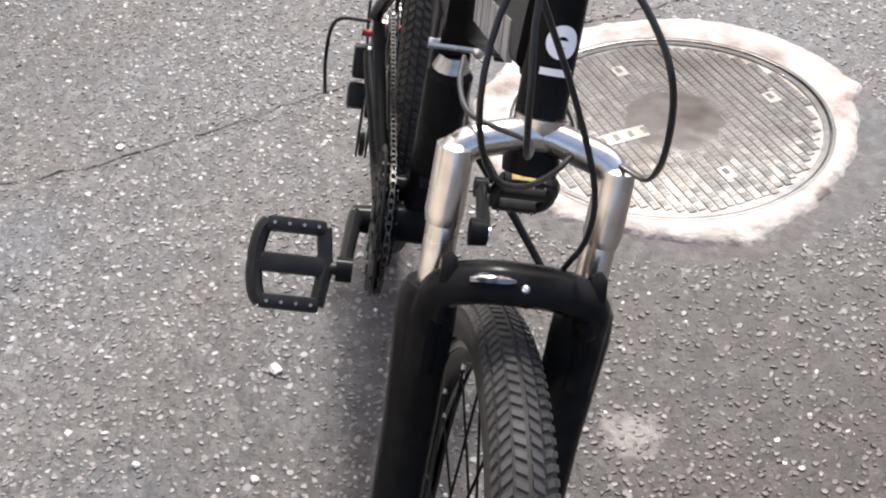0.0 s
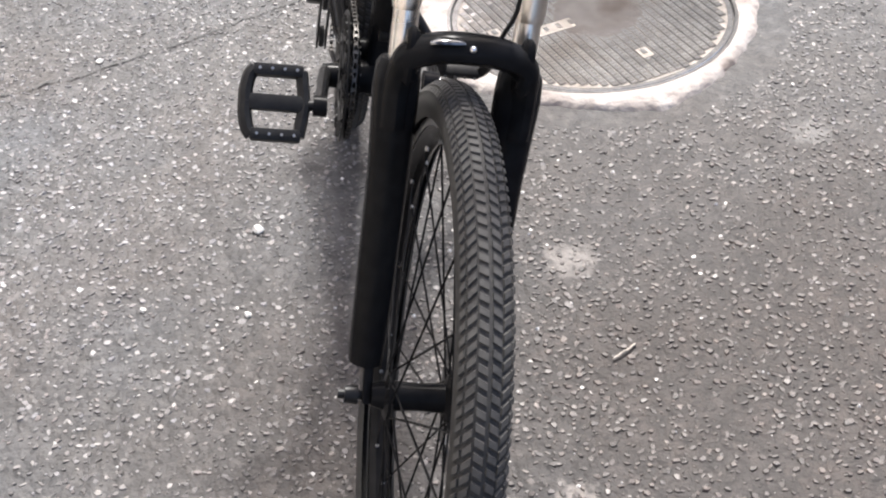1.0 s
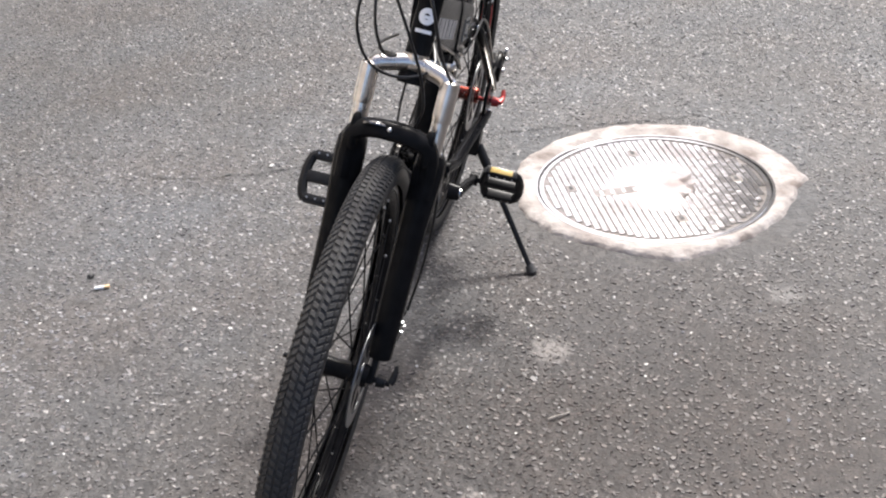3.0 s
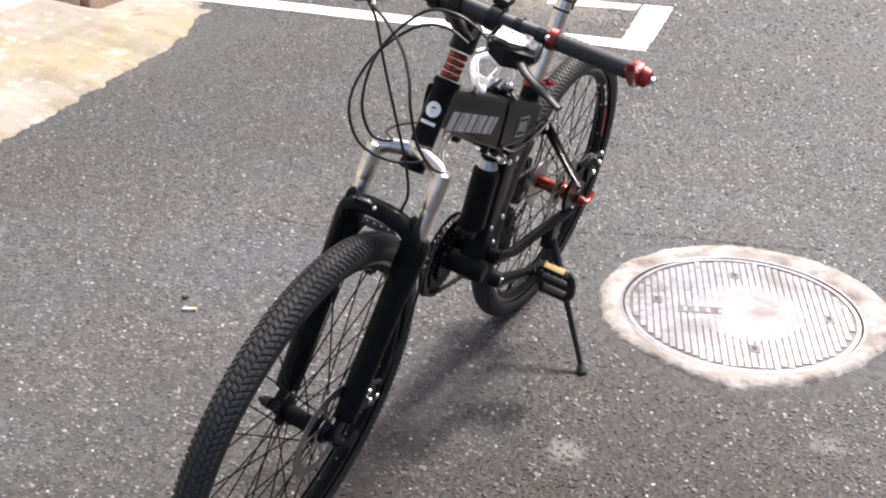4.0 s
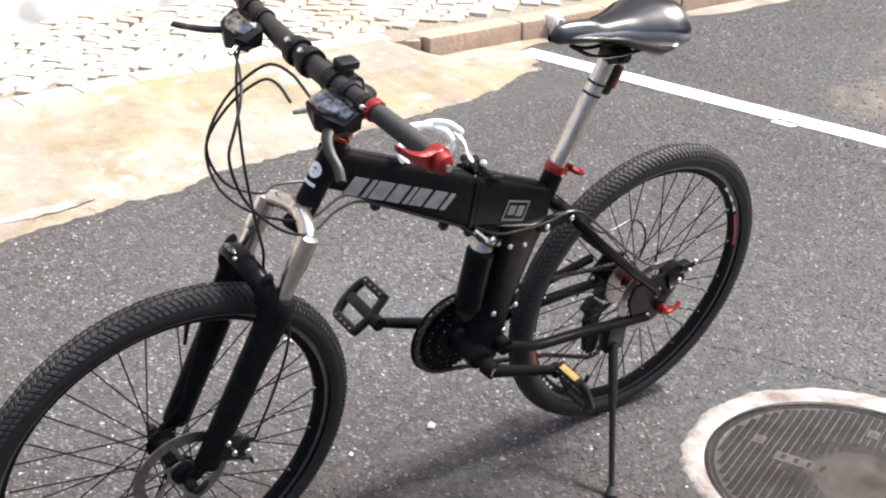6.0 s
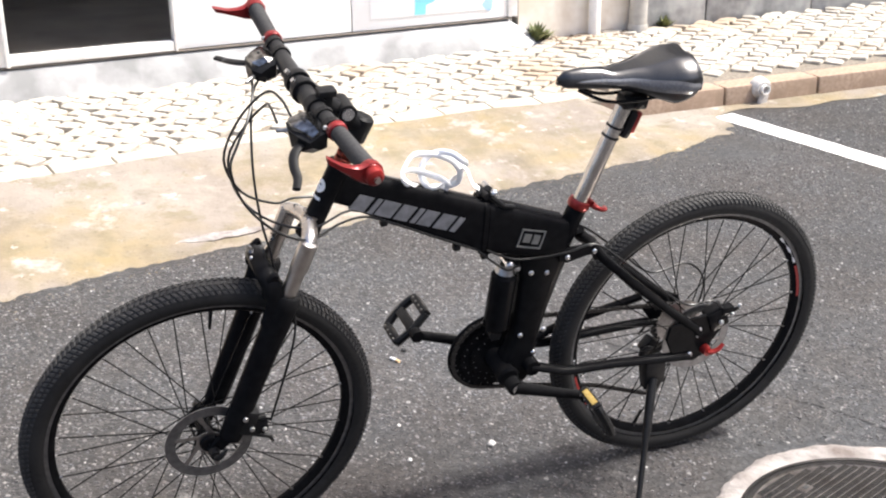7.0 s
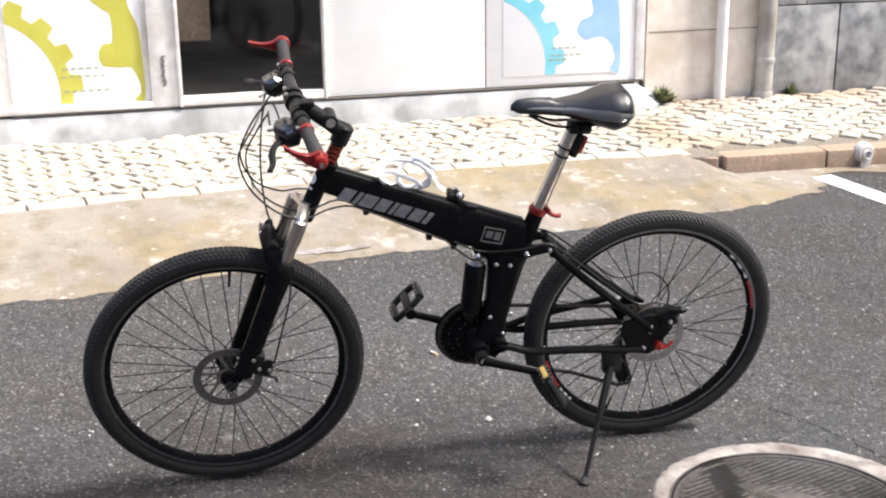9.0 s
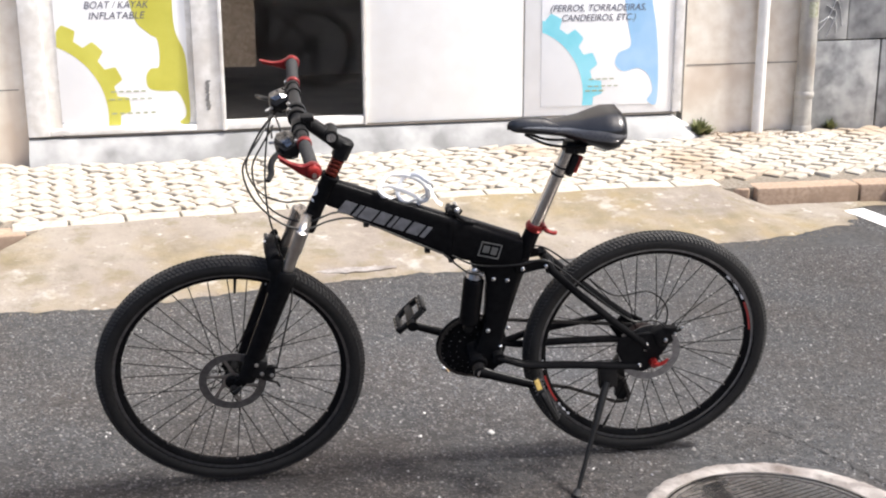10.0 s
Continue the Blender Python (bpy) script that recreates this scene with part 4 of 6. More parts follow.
dr = thing("drain_spout", "short pale pipe spout in a mortar collar in the kerb", "drain", pose(3.315, 2.665, 0.075))
part("collar", MB().ring([(0.024, -0.03), (0.038, -0.034), (0.05, -0.016), (0.056, 0.02), (0.024, 0.02)], 20, close=True), COLLAR, dr)
part("dribble", MB().prism([(-0.03, -0.07), (0.02, -0.072), (0.034, -0.02), (0.02, 0.01), (-0.024, 0.01)], -0.0335, -0.022, bev=0.003), COLLAR, dr, "pale mineral dribble under the spout")
part("spout", MB().ring([(0.019, -0.05), (0.024, -0.05), (0.024, 0.03), (0.019, 0.03)], 18, close=True), WHITEPIPE, dr)

# ---- loose things on the road ----
def chip(name, x, y, s, material, label, category, seed, flat=0.5, group="", m=None):
    rnd = random.Random(seed)
    mb = MB()
    n = 8
    lo = [((0.9 + 0.3 * rnd.random()) * s * math.cos(2 * math.pi * k / n), (0.7 + 0.4 * rnd.random()) * s * math.sin(2 * math.pi * k / n)) for k in range(n)]
    mb.loft([[(px * 0.85, py * 0.85, 0) for px, py in lo], [(px, py, s * flat * 0.5) for px, py in lo], [(px * 0.6, py * 0.55, s * flat * (0.8 + 0.4 * rnd.random())) for px, py in lo]])
    return tagged(part(name, mb, material, m=pose(x, y, 0.001, 0, 0, rnd.uniform(0, 180)), sharp=25), label, category, group)


chip("stone_chip", 0.713, 0.165, 0.011, QUARTZ, "white stone chip lying on the asphalt", "stone", 1, 0.9)
chip("stone_chip", 0.51, 0.176, 0.006, QUARTZ, "white stone chip lying on the asphalt", "stone", 2, 0.9)
chip("stone_chip", 0.545, 0.341, 0.006, QUARTZ, "white stone chip lying on the asphalt", "stone", 3, 0.8)
chip("stone_chip", 1.31, 0.502, 0.008, QUARTZ, "white stone chip lying on the asphalt", "stone", 5, 0.8)
chip("stone_chip", 0.712, 0.738, 0.009, DARKSTONE, "small black pebble on the asphalt", "stone", 7, 0.9)
bt = thing("cigarette_end", "tan cigarette end lying on the asphalt", "litter", pose(0.667, 0.688, 0.0045, 0, 0, 115))
part("filter", MB().tube([(-0.016, 0, 0), (-0.004, 0, 0)], 0.0042, 10), PAPERTAN, bt)
part("paper", MB().tube([(-0.004, 0, 0), (0.014, 0, 0), (0.017, 0.001, 0)], [0.0042, 0.004, 0.003], 10), SHEET, bt)
tagged(part("twig", MB().tube(smooth_path([(0.332, -0.356, 0.004), (0.342, -0.372, 0.006), (0.349, -0.383, 0.005), (0.358, -0.393, 0.004)], 10), [0.0015 + 0.0004 * (i % 2) for i in range(13)], 7), TWIG), "pale dry twig on the asphalt", "twig")
# stones standing proud of the binder over the near road
rng = np.random.default_rng(12)
px_, py_ = [], []
for x0, x1, y0, y1, gap in ((-1.45, 2.9, -1.55, 1.9, 0.0118), (2.9, 5.4, -0.7, 2.7, 0.019), (1.5, 2.9, -2.2, -1.55, 0.019)):
    gx, gy = np.meshgrid(np.arange(x0, x1, gap), np.arange(y0, y1, gap))
    px_.append(gx.ravel() + rng.uniform(-0.52 * gap, 0.52 * gap, gx.size))
    py_.append(gy.ravel() + rng.uniform(-0.52 * gap, 0.52 * gap, gx.size))
px_, py_ = np.concatenate(px_), np.concatenate(py_)
cnt = len(px_)
clump = np.array([noise2(x, y, 9.0, 2.0) + 0.6 * noise2(x, y, 2.0, 5.0) for x, y in zip(px_, py_)])
edge_ = np.array([apron_y(x) if x < 2.9 else pave_y(x) - 0.2 for x in px_])
keep = (np.hypot(px_ - CX, py_ - CY) > 0.39) & (py_ < edge_ - 0.02) & (clump > rng.uniform(-1.5, 0.42, cnt))
px_, py_ = px_[keep], py_[keep]
cnt = len(px_)
rs_ = (0.0028 + 0.0046 * rng.random(cnt) ** 1.4) * np.where(px_ > 2.9, 1.35, 1.0)
hs_ = rs_ * rng.uniform(0.03, 0.23, cnt)
an = (np.arange(6) * math.pi / 3)[None, :] + rng.uniform(0, 6.28, cnt)[:, None] + rng.uniform(-0.3, 0.3, (cnt, 6))
wob = rng.uniform(0.7, 1.3, (cnt, 6))
el_, tw_ = rng.uniform(0.45, 1.0, cnt)[:, None], rng.uniform(0, 3.14, cnt)[:, None]
bx, by = rs_[:, None] * wob * np.cos(an), rs_[:, None] * wob * np.sin(an) * el_
bx, by = bx * np.cos(tw_) - by * np.sin(tw_), bx * np.sin(tw_) + by * np.cos(tw_)
tx, ty = rng.uniform(-0.3, 0.3, cnt)[:, None], rng.uniform(-0.3, 0.3, cnt)[:, None]
low = np.stack([px_[:, None] + bx, py_[:, None] + by, np.full((cnt, 6), -0.0005)], 2)
top = np.stack([px_[:, None] + 0.7 * bx, py_[:, None] + 0.7 * by, 0.0008 + hs_[:, None] + 0.7 * (tx * bx + ty * by)], 2)
vs = np.concatenate([low, top], 1).reshape(-1, 3)
fs = []
for i in range(cnt):
    k = 12 * i
    fs += [(k + j, k + (j + 1) % 6, k + 6 + (j + 1) % 6, k + 6 + j) for j in range(6)]
    fs.append((k + 6, k + 7, k + 8, k + 9, k + 10, k + 11))
sme = bpy.data.meshes.new("aggregate")
sme.from_pydata(vs.tolist(), [], fs)
sme.materials.append(STONES)
tagged(new("aggregate", sme), "grey and brown road stones standing proud of the asphalt", "aggregate", kind="stuff")
# crumbs of cement strewn along the apron's edge
cr_n = 1100
cx_ = rng.uniform(-0.9, 3.0, cr_n)
cy_ = np.array([apron_y(min(2.9, x)) for x in cx_]) + rng.normal(-0.01, 0.055, cr_n)
cmb = MB()
for x, y in zip(cx_, cy_):
    q = 0.0015 + 0.004 * rng.random() ** 3
    a = rng.uniform(0, 6.28)
    c_, s_ = math.cos(a) * q, math.sin(a) * q * 0.8
    z0 = 0.0 if y < apron_y(min(2.9, x)) else 0.004 + 0.10 * (y - apron_y(min(2.9, x)))
    cmb.add([(x + c_, y + s_, z0), (x - s_, y + c_, z0), (x - c_, y - s_, z0), (x + s_, y - c_, z0), (x + 0.5 * c_, y + 0.5 * s_, z0 + 0.5 * q), (x - 0.5 * c_, y - 0.5 * s_, z0 + 0.4 * q)],
            [(0, 1, 4), (1, 5, 4), (1, 2, 5), (2, 3, 5), (3, 4, 5), (3, 0, 4)])
cme = bpy.data.meshes.new("crumbs")
cme.from_pydata([tuple(float(v) for v in p) for p in cmb.v], [], cmb.f)
cme.materials.append(CONCRETE)
tagged(new("crumbs", cme), "crumbs of yellowish cement along the apron's edge", "rubble", kind="stuff")
# loose grit over the near road
gr = MB()
rnd = random.Random(11)
for _ in range(1700):
    x, y = rnd.uniform(-0.4, 3.2), rnd.uniform(-1.6, 1.7)
    if math.hypot(x - CX, y - CY) < 0.39:
        continue
    s = 0.0012 + 0.0035 * rnd.random() ** 3
    a = rnd.uniform(0, 6.28)
    c_, s_ = math.cos(a) * s, math.sin(a) * s
    z = s * rnd.uniform(0.6, 1.2)
    gr.add([(x + c_, y + s_, 0.0), (x - s_, y + c_, 0.0), (x - c_, y - s_, 0.0), (x + s_, y - c_, 0.0), (x + 0.4 * c_, y + 0.4 * s_, z), (x - 0.5 * c_, y - 0.4 * s_, z * 0.8)],
           [(0, 1, 4), (1, 5, 4), (1, 2, 5), (2, 3, 5), (3, 4, 5), (3, 0, 4)])
gme = bpy.data.meshes.new("grit")
gme.from_pydata(gr.v, [], gr.f)
gme.materials.append(QUARTZ)
tagged(new("grit", gme), "scattered pale grit on the asphalt", "grit", kind="stuff")

# ---- the bicycle: x from the front hub backwards, y to its right side, z up in the plane of the wheels ----
LEAN, TY = 12.1, 0.026
WB, WR, TR = 1.081, 0.331, 0.026
bike = thing("bicycle", "black folding mountain bicycle on its kickstand with chrome fork", "bicycle",
             Matrix.Translation((0, TY * math.sin(radians(LEAN)), TY * (1 - math.cos(radians(LEAN))))) @ pose(0, 0, 0, LEAN, 0, 0))
STEER = pose(0, 0, 0, 1.7, 0, 0)                # the front end leans a little further
FORK = STEER @ Matrix(((1, 0, -0.0215, 0.0072), (0, 1, 0, 0), (0, 0, 0.985, 0.005), (0, 0, 0, 1)))   # sheared and squashed so the crown fits the camera's view
HEAD = STEER @ Matrix.Translation((-0.009, 0, -0.004))
NB = -0.008                                     # the main tube sits slightly to the left


def B(name, mb, material, parent=None, label="", m=None, sharp=35):
    return part(name, mb, material, parent or bike, label, m, sharp)


SPOKE_L = 0.2668


def wheel(name, x, m0, disc_y, hub_mat, decals):
    rim = MB().ring([(0.282, -0.012), (0.2745, -0.010), (0.268, -0.004), (0.268, 0.004), (0.2745, 0.010), (0.282, 0.012), (0.292, 0.0125), (0.292, 0.0105), (0.284, 0.009), (0.284, -0.009), (0.292, -0.0105), (0.292, -0.0125)], 120, close=True)
    w = B(name, rim, FRAME_BLACK, None, "black alloy rim with machined edge", m0)
    for s in (-1, 1):
        part("braking_band", MB().ring([(0.2815, s * 0.0128), (0.2905, s * 0.0132)], 120), BAND, w)
    # tyre casing
    prof = []
    for k in range(15):
        a = radians(-128 + 256 * k / 14)
        prof.append((WR - TR - 0.0015 + (TR - 0.0015) * math.cos(a) * (1.0 if math.cos(a) > 0 else 0.95), (TR - 0.0018) * math.sin(a)))
    part("tyre", MB().ring(prof, 140), RUBBER, w, "black knobbly mountain-bike tyre", sharp=60)
    tread = MB()
    rows_n = 178
    for i in range(rows_n):
        a0 = 2 * math.pi * i / rows_n
        p = 2 * math.pi / rows_n
        for cols, da in (((-21, -4, 6), 0.0), ((4, 21, -6), 0.0), ((-43, -26, -9), 0.5), ((26, 43, 9), 0.5), ((-62, -49, -6), 0.0), ((49, 62, 6), 0.0)):
            t0, t1, sk = radians(cols[0]), radians(cols[1]), cols[2] / 10.0
            q = []
            for th, sgn in ((t0, -1), (t1, 1)):
                skew = (sk * p * 0.55) * (1 if (cols[0] < 0) == (sgn < 0) else -1) * 0.5
                for rad, sh in ((TR - 0.0025, 0.36), (TR + 0.0002, 0.25)):
                    for e in (-1, 1):
                        aa = a0 + da * p + skew + e * sh * p
                        rr = WR - TR - 0.0013 + rad * math.cos(th)
                        q.append((rr * math.cos(aa), rad * math.sin(th), rr * math.sin(aa)))
            tread.add(q, [(2, 3, 7, 6), (0, 1, 3, 2), (4, 6, 7, 5), (0, 2, 6, 4), (1, 5, 7, 3)])
    tm = bpy.data.meshes.new("tread")
    tm.from_pydata(tread.v, [], tread.f)
    tb = bmesh.new(); tb.from_mesh(tm); bmesh.ops.recalc_face_normals(tb, faces=tb.faces); tb.to_mesh(tm); tb.free()
    part("tread", tm, TREAD, w)["kind"] = "stuff"
    hub = MB().ring([(0.004, -0.05), (0.016, -0.05), (0.018, -0.046), (0.018, -0.036), (0.026, -0.034), (0.026, -0.030), (0.016, -0.026), (0.0145, 0.0), (0.016, 0.026), (0.026, 0.030), (0.026, 0.034), (0.016, 0.037), (0.012, 0.05), (0.004, 0.05)], 24)
    part("hub", hub, hub_mat, w)
    sp = MB().tube([(0, 0, 0), (0, 0, SPOKE_L)], 0.00125, 6).mesh("spoke")
    nip = MB().tube([(0, 0, 0), (0, 0, 0.012)], 0.0022, 6).mesh("nipple")
    for k in range(36):
        side = -1 if k % 2 else 1
        a_rim = 2 * math.pi * k / 36
        cross = radians(62) * (1 if (k // 2) % 2 else -1)
        h = Vector((0.0235 * math.cos(a_rim + cross), side * 0.032, 0.0235 * math.sin(a_rim + cross)))
        e = Vector((0.272 * math.cos(a_rim), side * 0.003, 0.272 * math.sin(a_rim)))
        q = (e - h).to_track_quat("Z", "Y").to_matrix().to_4x4()
        part("spoke", sp, FRAME_BLACK, w, m=Matrix.Translation(h) @ q)
        part("nipple", nip, DULLSTEEL, w, m=Matrix.Translation(e - (e - h).normalized() * 0.008) @ q)
    # brake disc
    if disc_y:
        dm = MB().ring([(0.062, disc_y - 0.001), (0.0815, disc_y - 0.001), (0.0815, disc_y + 0.001), (0.062, disc_y + 0.001)], 72, close=True)
        for k in range(6):
            a = 2 * math.pi * k / 6 + 0.3
            p0 = Vector((0.02 * math.cos(a), disc_y, 0.02 * math.sin(a)))
            p1 = Vector((0.064 * math.cos(a + 0.5), disc_y, 0.064 * math.sin(a + 0.5)))
            part("disc_arm", MB().tube([p0, p0.lerp(p1, 0.5), p1], [0.006, 0.0035, 0.005], 6, flat=0.25, up=(0, 1, 0)), DULLSTEEL, w)
        part("disc_carrier", MB().ring([(0.012, disc_y - 0.0012), (0.024, disc_y - 0.0012), (0.024, disc_y + 0.0012), (0.012, disc_y + 0.0012)], 24, close=True), DULLSTEEL, w)
        part("brake_disc", dm, BAND, w, "steel brake disc")
    va = radians(86 if decals == 0 else 250)
    part("valve", MB().tube([(0.27 * math.cos(va), 0, 0.27 * math.sin(va)), (0.25 * math.cos(va), 0, 0.25 * math.sin(va)), (0.228 * math.cos(va), 0, 0.228 * math.sin(va))], [0.0045, 0.0035, 0.003], 8), BLACK_PLASTIC, w)
    if decals:
        for a0, a1, mt in ((8, 26, REDPLASTIC), (28, 46, WHITEMARK), (196, 214, REDPLASTIC), (216, 226, WHITEMARK), (186, 192, WHITEMARK)):
            for s in (-1, 1):
                d = MB()
                nn = 10
                for i in range(nn):
                    a = radians(a0 + (a1 - a0) * i / (nn - 1))
                    zig = 0.0 if mt is REDPLASTIC else 0.0022 * ((i // 2) % 2)
                    for r_, y in ((0.2755 + zig, s * 0.0107), (0.2806 - zig, s * 0.01215)):
                        d.v.append((r_ * math.cos(a), y, r_ * math.sin(a)))
                    if i:
                        d.f.append((2 * i - 2, 2 * i, 2 * i + 1, 2 * i - 1))
                part("rim_decal", d, mt, w)
    return w


front = wheel("front_wheel", 0.0, STEER @ pose(0, 0, WR * 1.016) @ Matrix.Scale(1.016, 4), -0.04, FRAME_BLACK, 0)
rear = wheel("rear_wheel", WB, pose(1.086, 0.010, 0.3332) @ Matrix.Scale(1.011, 4) @ pose(0, 0, 0, 0, 0, -1.6) @ pose(0, 0, 0, -1.3, 0, 0), -0.04, COPPER, 1)

# ---- fork ----
LEG_T, LEG_B = Vector((0.177, 0, 0.757)), Vector((0.032, 0, 0.352))


def leg(s, t):
    p = LEG_T + (LEG_B - LEG_T) * t
    return Vector((p.x, s * (0.061 - 0.004 * max(0.0, min(1.0, (t - 0.3) / 0.3))), p.z))


crown = MB().tube(smooth_path([(0.170, -0.061, 0.735), (0.176, -0.0605, 0.755), (0.183, -0.052, 0.766), (0.190, -0.030, 0.771), (0.196, 0, 0.775), (0.190, 0.030, 0.771), (0.183, 0.052, 0.766), (0.176, 0.0605, 0.755), (0.170, 0.061, 0.735)], 40), 0.0132, 14, flat=1.1)
crown.tube([(0.1955, 0, 0.762), (0.198, 0, 0.767), (0.205, 0, 0.786)], [0.015, 0.0185, 0.0195], 20)
for s in (-1, 1):
    crown.tube([leg(s, -0.028), leg(s, -0.020), leg(s, 0.10), leg(s, 0.12)], [0.012, 0.0170, 0.0172, 0.0155], 24, flat=0.86, up=(0, 1, 0))
fork = B("fork", crown, CHROME, None, "polished champagne-chrome fork crown", FORK)
for s in (-1, 1):
    part("stanchion", MB().tube([leg(s, 0.0), leg(s, 0.5)], 0.0150, 20, flat=0.86, up=(0, 1, 0)), CHROME, fork)
    part("lower_leg", MB().tube([leg(s, 0.235), leg(s, 0.25), leg(s, 0.30), leg(s, 0.5), leg(s, 0.85), leg(s, 0.97), leg(s, 1.0)], [0.019, 0.0225, 0.0238, 0.0215, 0.020, 0.0192, 0.0185], 18, flat=1.15), FRAME_BLACK, fork, "black fork lower")
    part("end_cap", MB().tube([leg(s, -0.036), leg(s, -0.027)], [0.007, 0.009], 14), ALU, fork)
    d = MB().prism([(0.03, 0.372), (0.045, 0.352), (0.02, 0.325), (0.0, 0.318), (-0.012, 0.330), (0.0, 0.345)], s * 0.060, s * 0.050, bev=0.002)
    part("dropout", d, FRAME_BLACK, fork)
arch = MB().tube(smooth_path([(0.108, -0.062, 0.605), (0.120, -0.0625, 0.648), (0.115, -0.056, 0.682), (0.109, -0.032, 0.698), (0.107, 0, 0.702), (0.109, 0.032, 0.698), (0.115, 0.056, 0.682), (0.120, 0.0625, 0.648), (0.108, 0.062, 0.605)], 40), 0.0140, 12, flat=1.25)
arch_o = part("arch", arch, FRAME_BLACK, fork, "black fork brace")
# pale metal oval put where the brace shows a soft highlight
part("badge", MB().tube([(0.0985, 0.010, 0.7125), (0.0975, 0.016, 0.7140), (0.0975, 0.034, 0.7125), (0.0985, 0.042, 0.709)], [0.003, 0.0055, 0.0055, 0.003], 10, flat=0.45), MOTTLED, arch_o)
part("bolt", MB().ball((0.0945, 0.002, 0.709), 0.0036, 10), ALU, arch_o)
for s in (-1, 1):
    lug = [(0.112 + 0.013 * math.cos(a) + 0.008 * math.sin(a), 0.684 + 0.028 * math.sin(a)) for a in [2 * math.pi * k / 20 for k in range(20)]]
    part("brake_lug", MB().prism(lug, s * 0.050, s * 0.062, bev=0.004), FRAME_BLACK, fork)
cal = MB().box((0.062, -0.058, 0.39), (0.034, 0.035, 0.055), pose(0, 0, 0, 0, 20, 0), b=0.006).box((0.088, -0.06, 0.372), (0.03, 0.022, 0.03), b=0.005).tube([(0.085, -0.066, 0.39), (0.098, -0.07, 0.395), (0.108, -0.07, 0.39)], [0.005, 0.004, 0.006], 8).tube([(0.07, -0.066, 0.36), (0.105, -0.068, 0.345), (0.112, -0.068, 0.33)], [0.006, 0.005, 0.003], 8)
cao = part("brake_caliper", cal, BLACK_PLASTIC, fork)
for x, z in ((0.058, 0.405), (0.070, 0.378), (0.094, 0.372)):
    part("bolt", MB().ball((x, -0.078, z), 0.0055, 8, (1, 0.6, 1)), ALU, cao)
sk = MB().tube([(0, -0.085, 0.331), (0, 0.085, 0.331)], 0.005, 10).tube([(0, -0.078, 0.331), (0, -0.064, 0.331)], [0.009, 0.011], 12).tube([(0, 0.078, 0.331), (0, 0.064, 0.331)], [0.009, 0.011], 12).tube([(0, -0.085, 0.331), (0.005, -0.088, 0.336), (0.013, -0.089, 0.345), (0.019, -0.088, 0.353)], [0.006, 0.006, 0.005, 0.003], 8)
part("skewer", sk, BLACK_PLASTIC, fork)

# ---- head tube, stem and bars ----
H0, H1 = Vector((0.2017, 0, 0.741)), Vector((0.262, 0, 0.880))
head = MB().tube([H0, H0.lerp(H1, 0.06), H0.lerp(H1, 0.12), H0.lerp(H1, 0.5), H0.lerp(H1, 0.9), H0.lerp(H1, 0.95), H1], [0.0212, 0.0222, 0.0196, 0.0192, 0.0196, 0.0226, 0.0218], 20)
ht = B("head_tube", head, FRAME_BLACK, None, "", HEAD)
def on_head(t, a, r_=0.0202):
    """A point on the head tube's skin: t along it, a round it (0 forwards, positive to the left)."""
    c0 = H0.lerp(H1, t)
    d = (H1 - H0).normalized()
    fw = Vector((-1, 0, 0)) - d * Vector((-1, 0, 0)).dot(d)
    fw.normalize()
    lf = d.cross(fw)
    if lf.y > 0:
        lf = -lf
    return c0 + r_ * (math.cos(a) * fw + math.sin(a) * lf)


# plain round mark on the head tube with a short bar under it
mk = MB()
for i in range(30):
    w_ = radians(360 * i / 29)
    for r_ in (0.0125, 0.0045):
        mk.v.append(tuple(on_head(0.668 + r_ / 0.1515 * math.sin(w_), radians(8) + r_ / 0.0202 * math.cos(w_))))
    if i:
        mk.f.append((2 * i - 2, 2 * i, 2 * i + 1, 2 * i - 1))
for t0, t1, a0, a1 in ((0.505, 0.54, -30, 44), (0.6455, 0.678, -4, 30)):
    k0 = len(mk.v)
    for i in range(9):
        a = radians(a0 + (a1 - a0) * i / 8)
        mk.v += [tuple(on_head(t0, a)), tuple(on_head(t1, a))]
        if i:
            k = k0 + 2 * i
            mk.f.append((k - 2, k, k + 1, k - 1))
part("head_badge", mk, WHITEMARK, ht, "plain white badge shape")
ax = (H1 - H0).normalized()
for i in range(4):
    sps = MB()
    a, b_ = H1 + ax * (0.002 + 0.011 * i), H1 + ax * (0.0115 + 0.011 * i)
    sps.tube([a, a + ax * 0.002, b_ - ax * 0.002, b_], [0.0145, 0.0160, 0.0160, 0.0145], 18)
    B("spacer", sps, COPPER, None, "brown-red anodised headset spacer", HEAD)
S0, S1 = H1 + ax * 0.048, H1 + ax * 0.095
BARC = Vector((0.186, 0, 1.034))
stem = MB().tube([S0, S0 + ax * 0.003, S1 - ax * 0.004, S1], [0.018, 0.0205, 0.0205, 0.016], 18)
SM = S0.lerp(S1, 0.62)
stem.tube([SM, SM.lerp(BARC, 0.3), SM.lerp(BARC, 0.75), BARC], [0.02, 0.017, 0.0165, 0.02], 16)
stem.tube([(0.262, -0.024, 0.985), (0.262, 0.024, 0.985)], 0.0165, 16)
stm = B("stem", stem, BLACK_PLASTIC, None, "black adjustable stem", HEAD)
part("pivot_bolt", MB().tube([(0.262, -0.027, 0.985), (0.262, -0.024, 0.985)], 0.011, 14), ALU, stm)
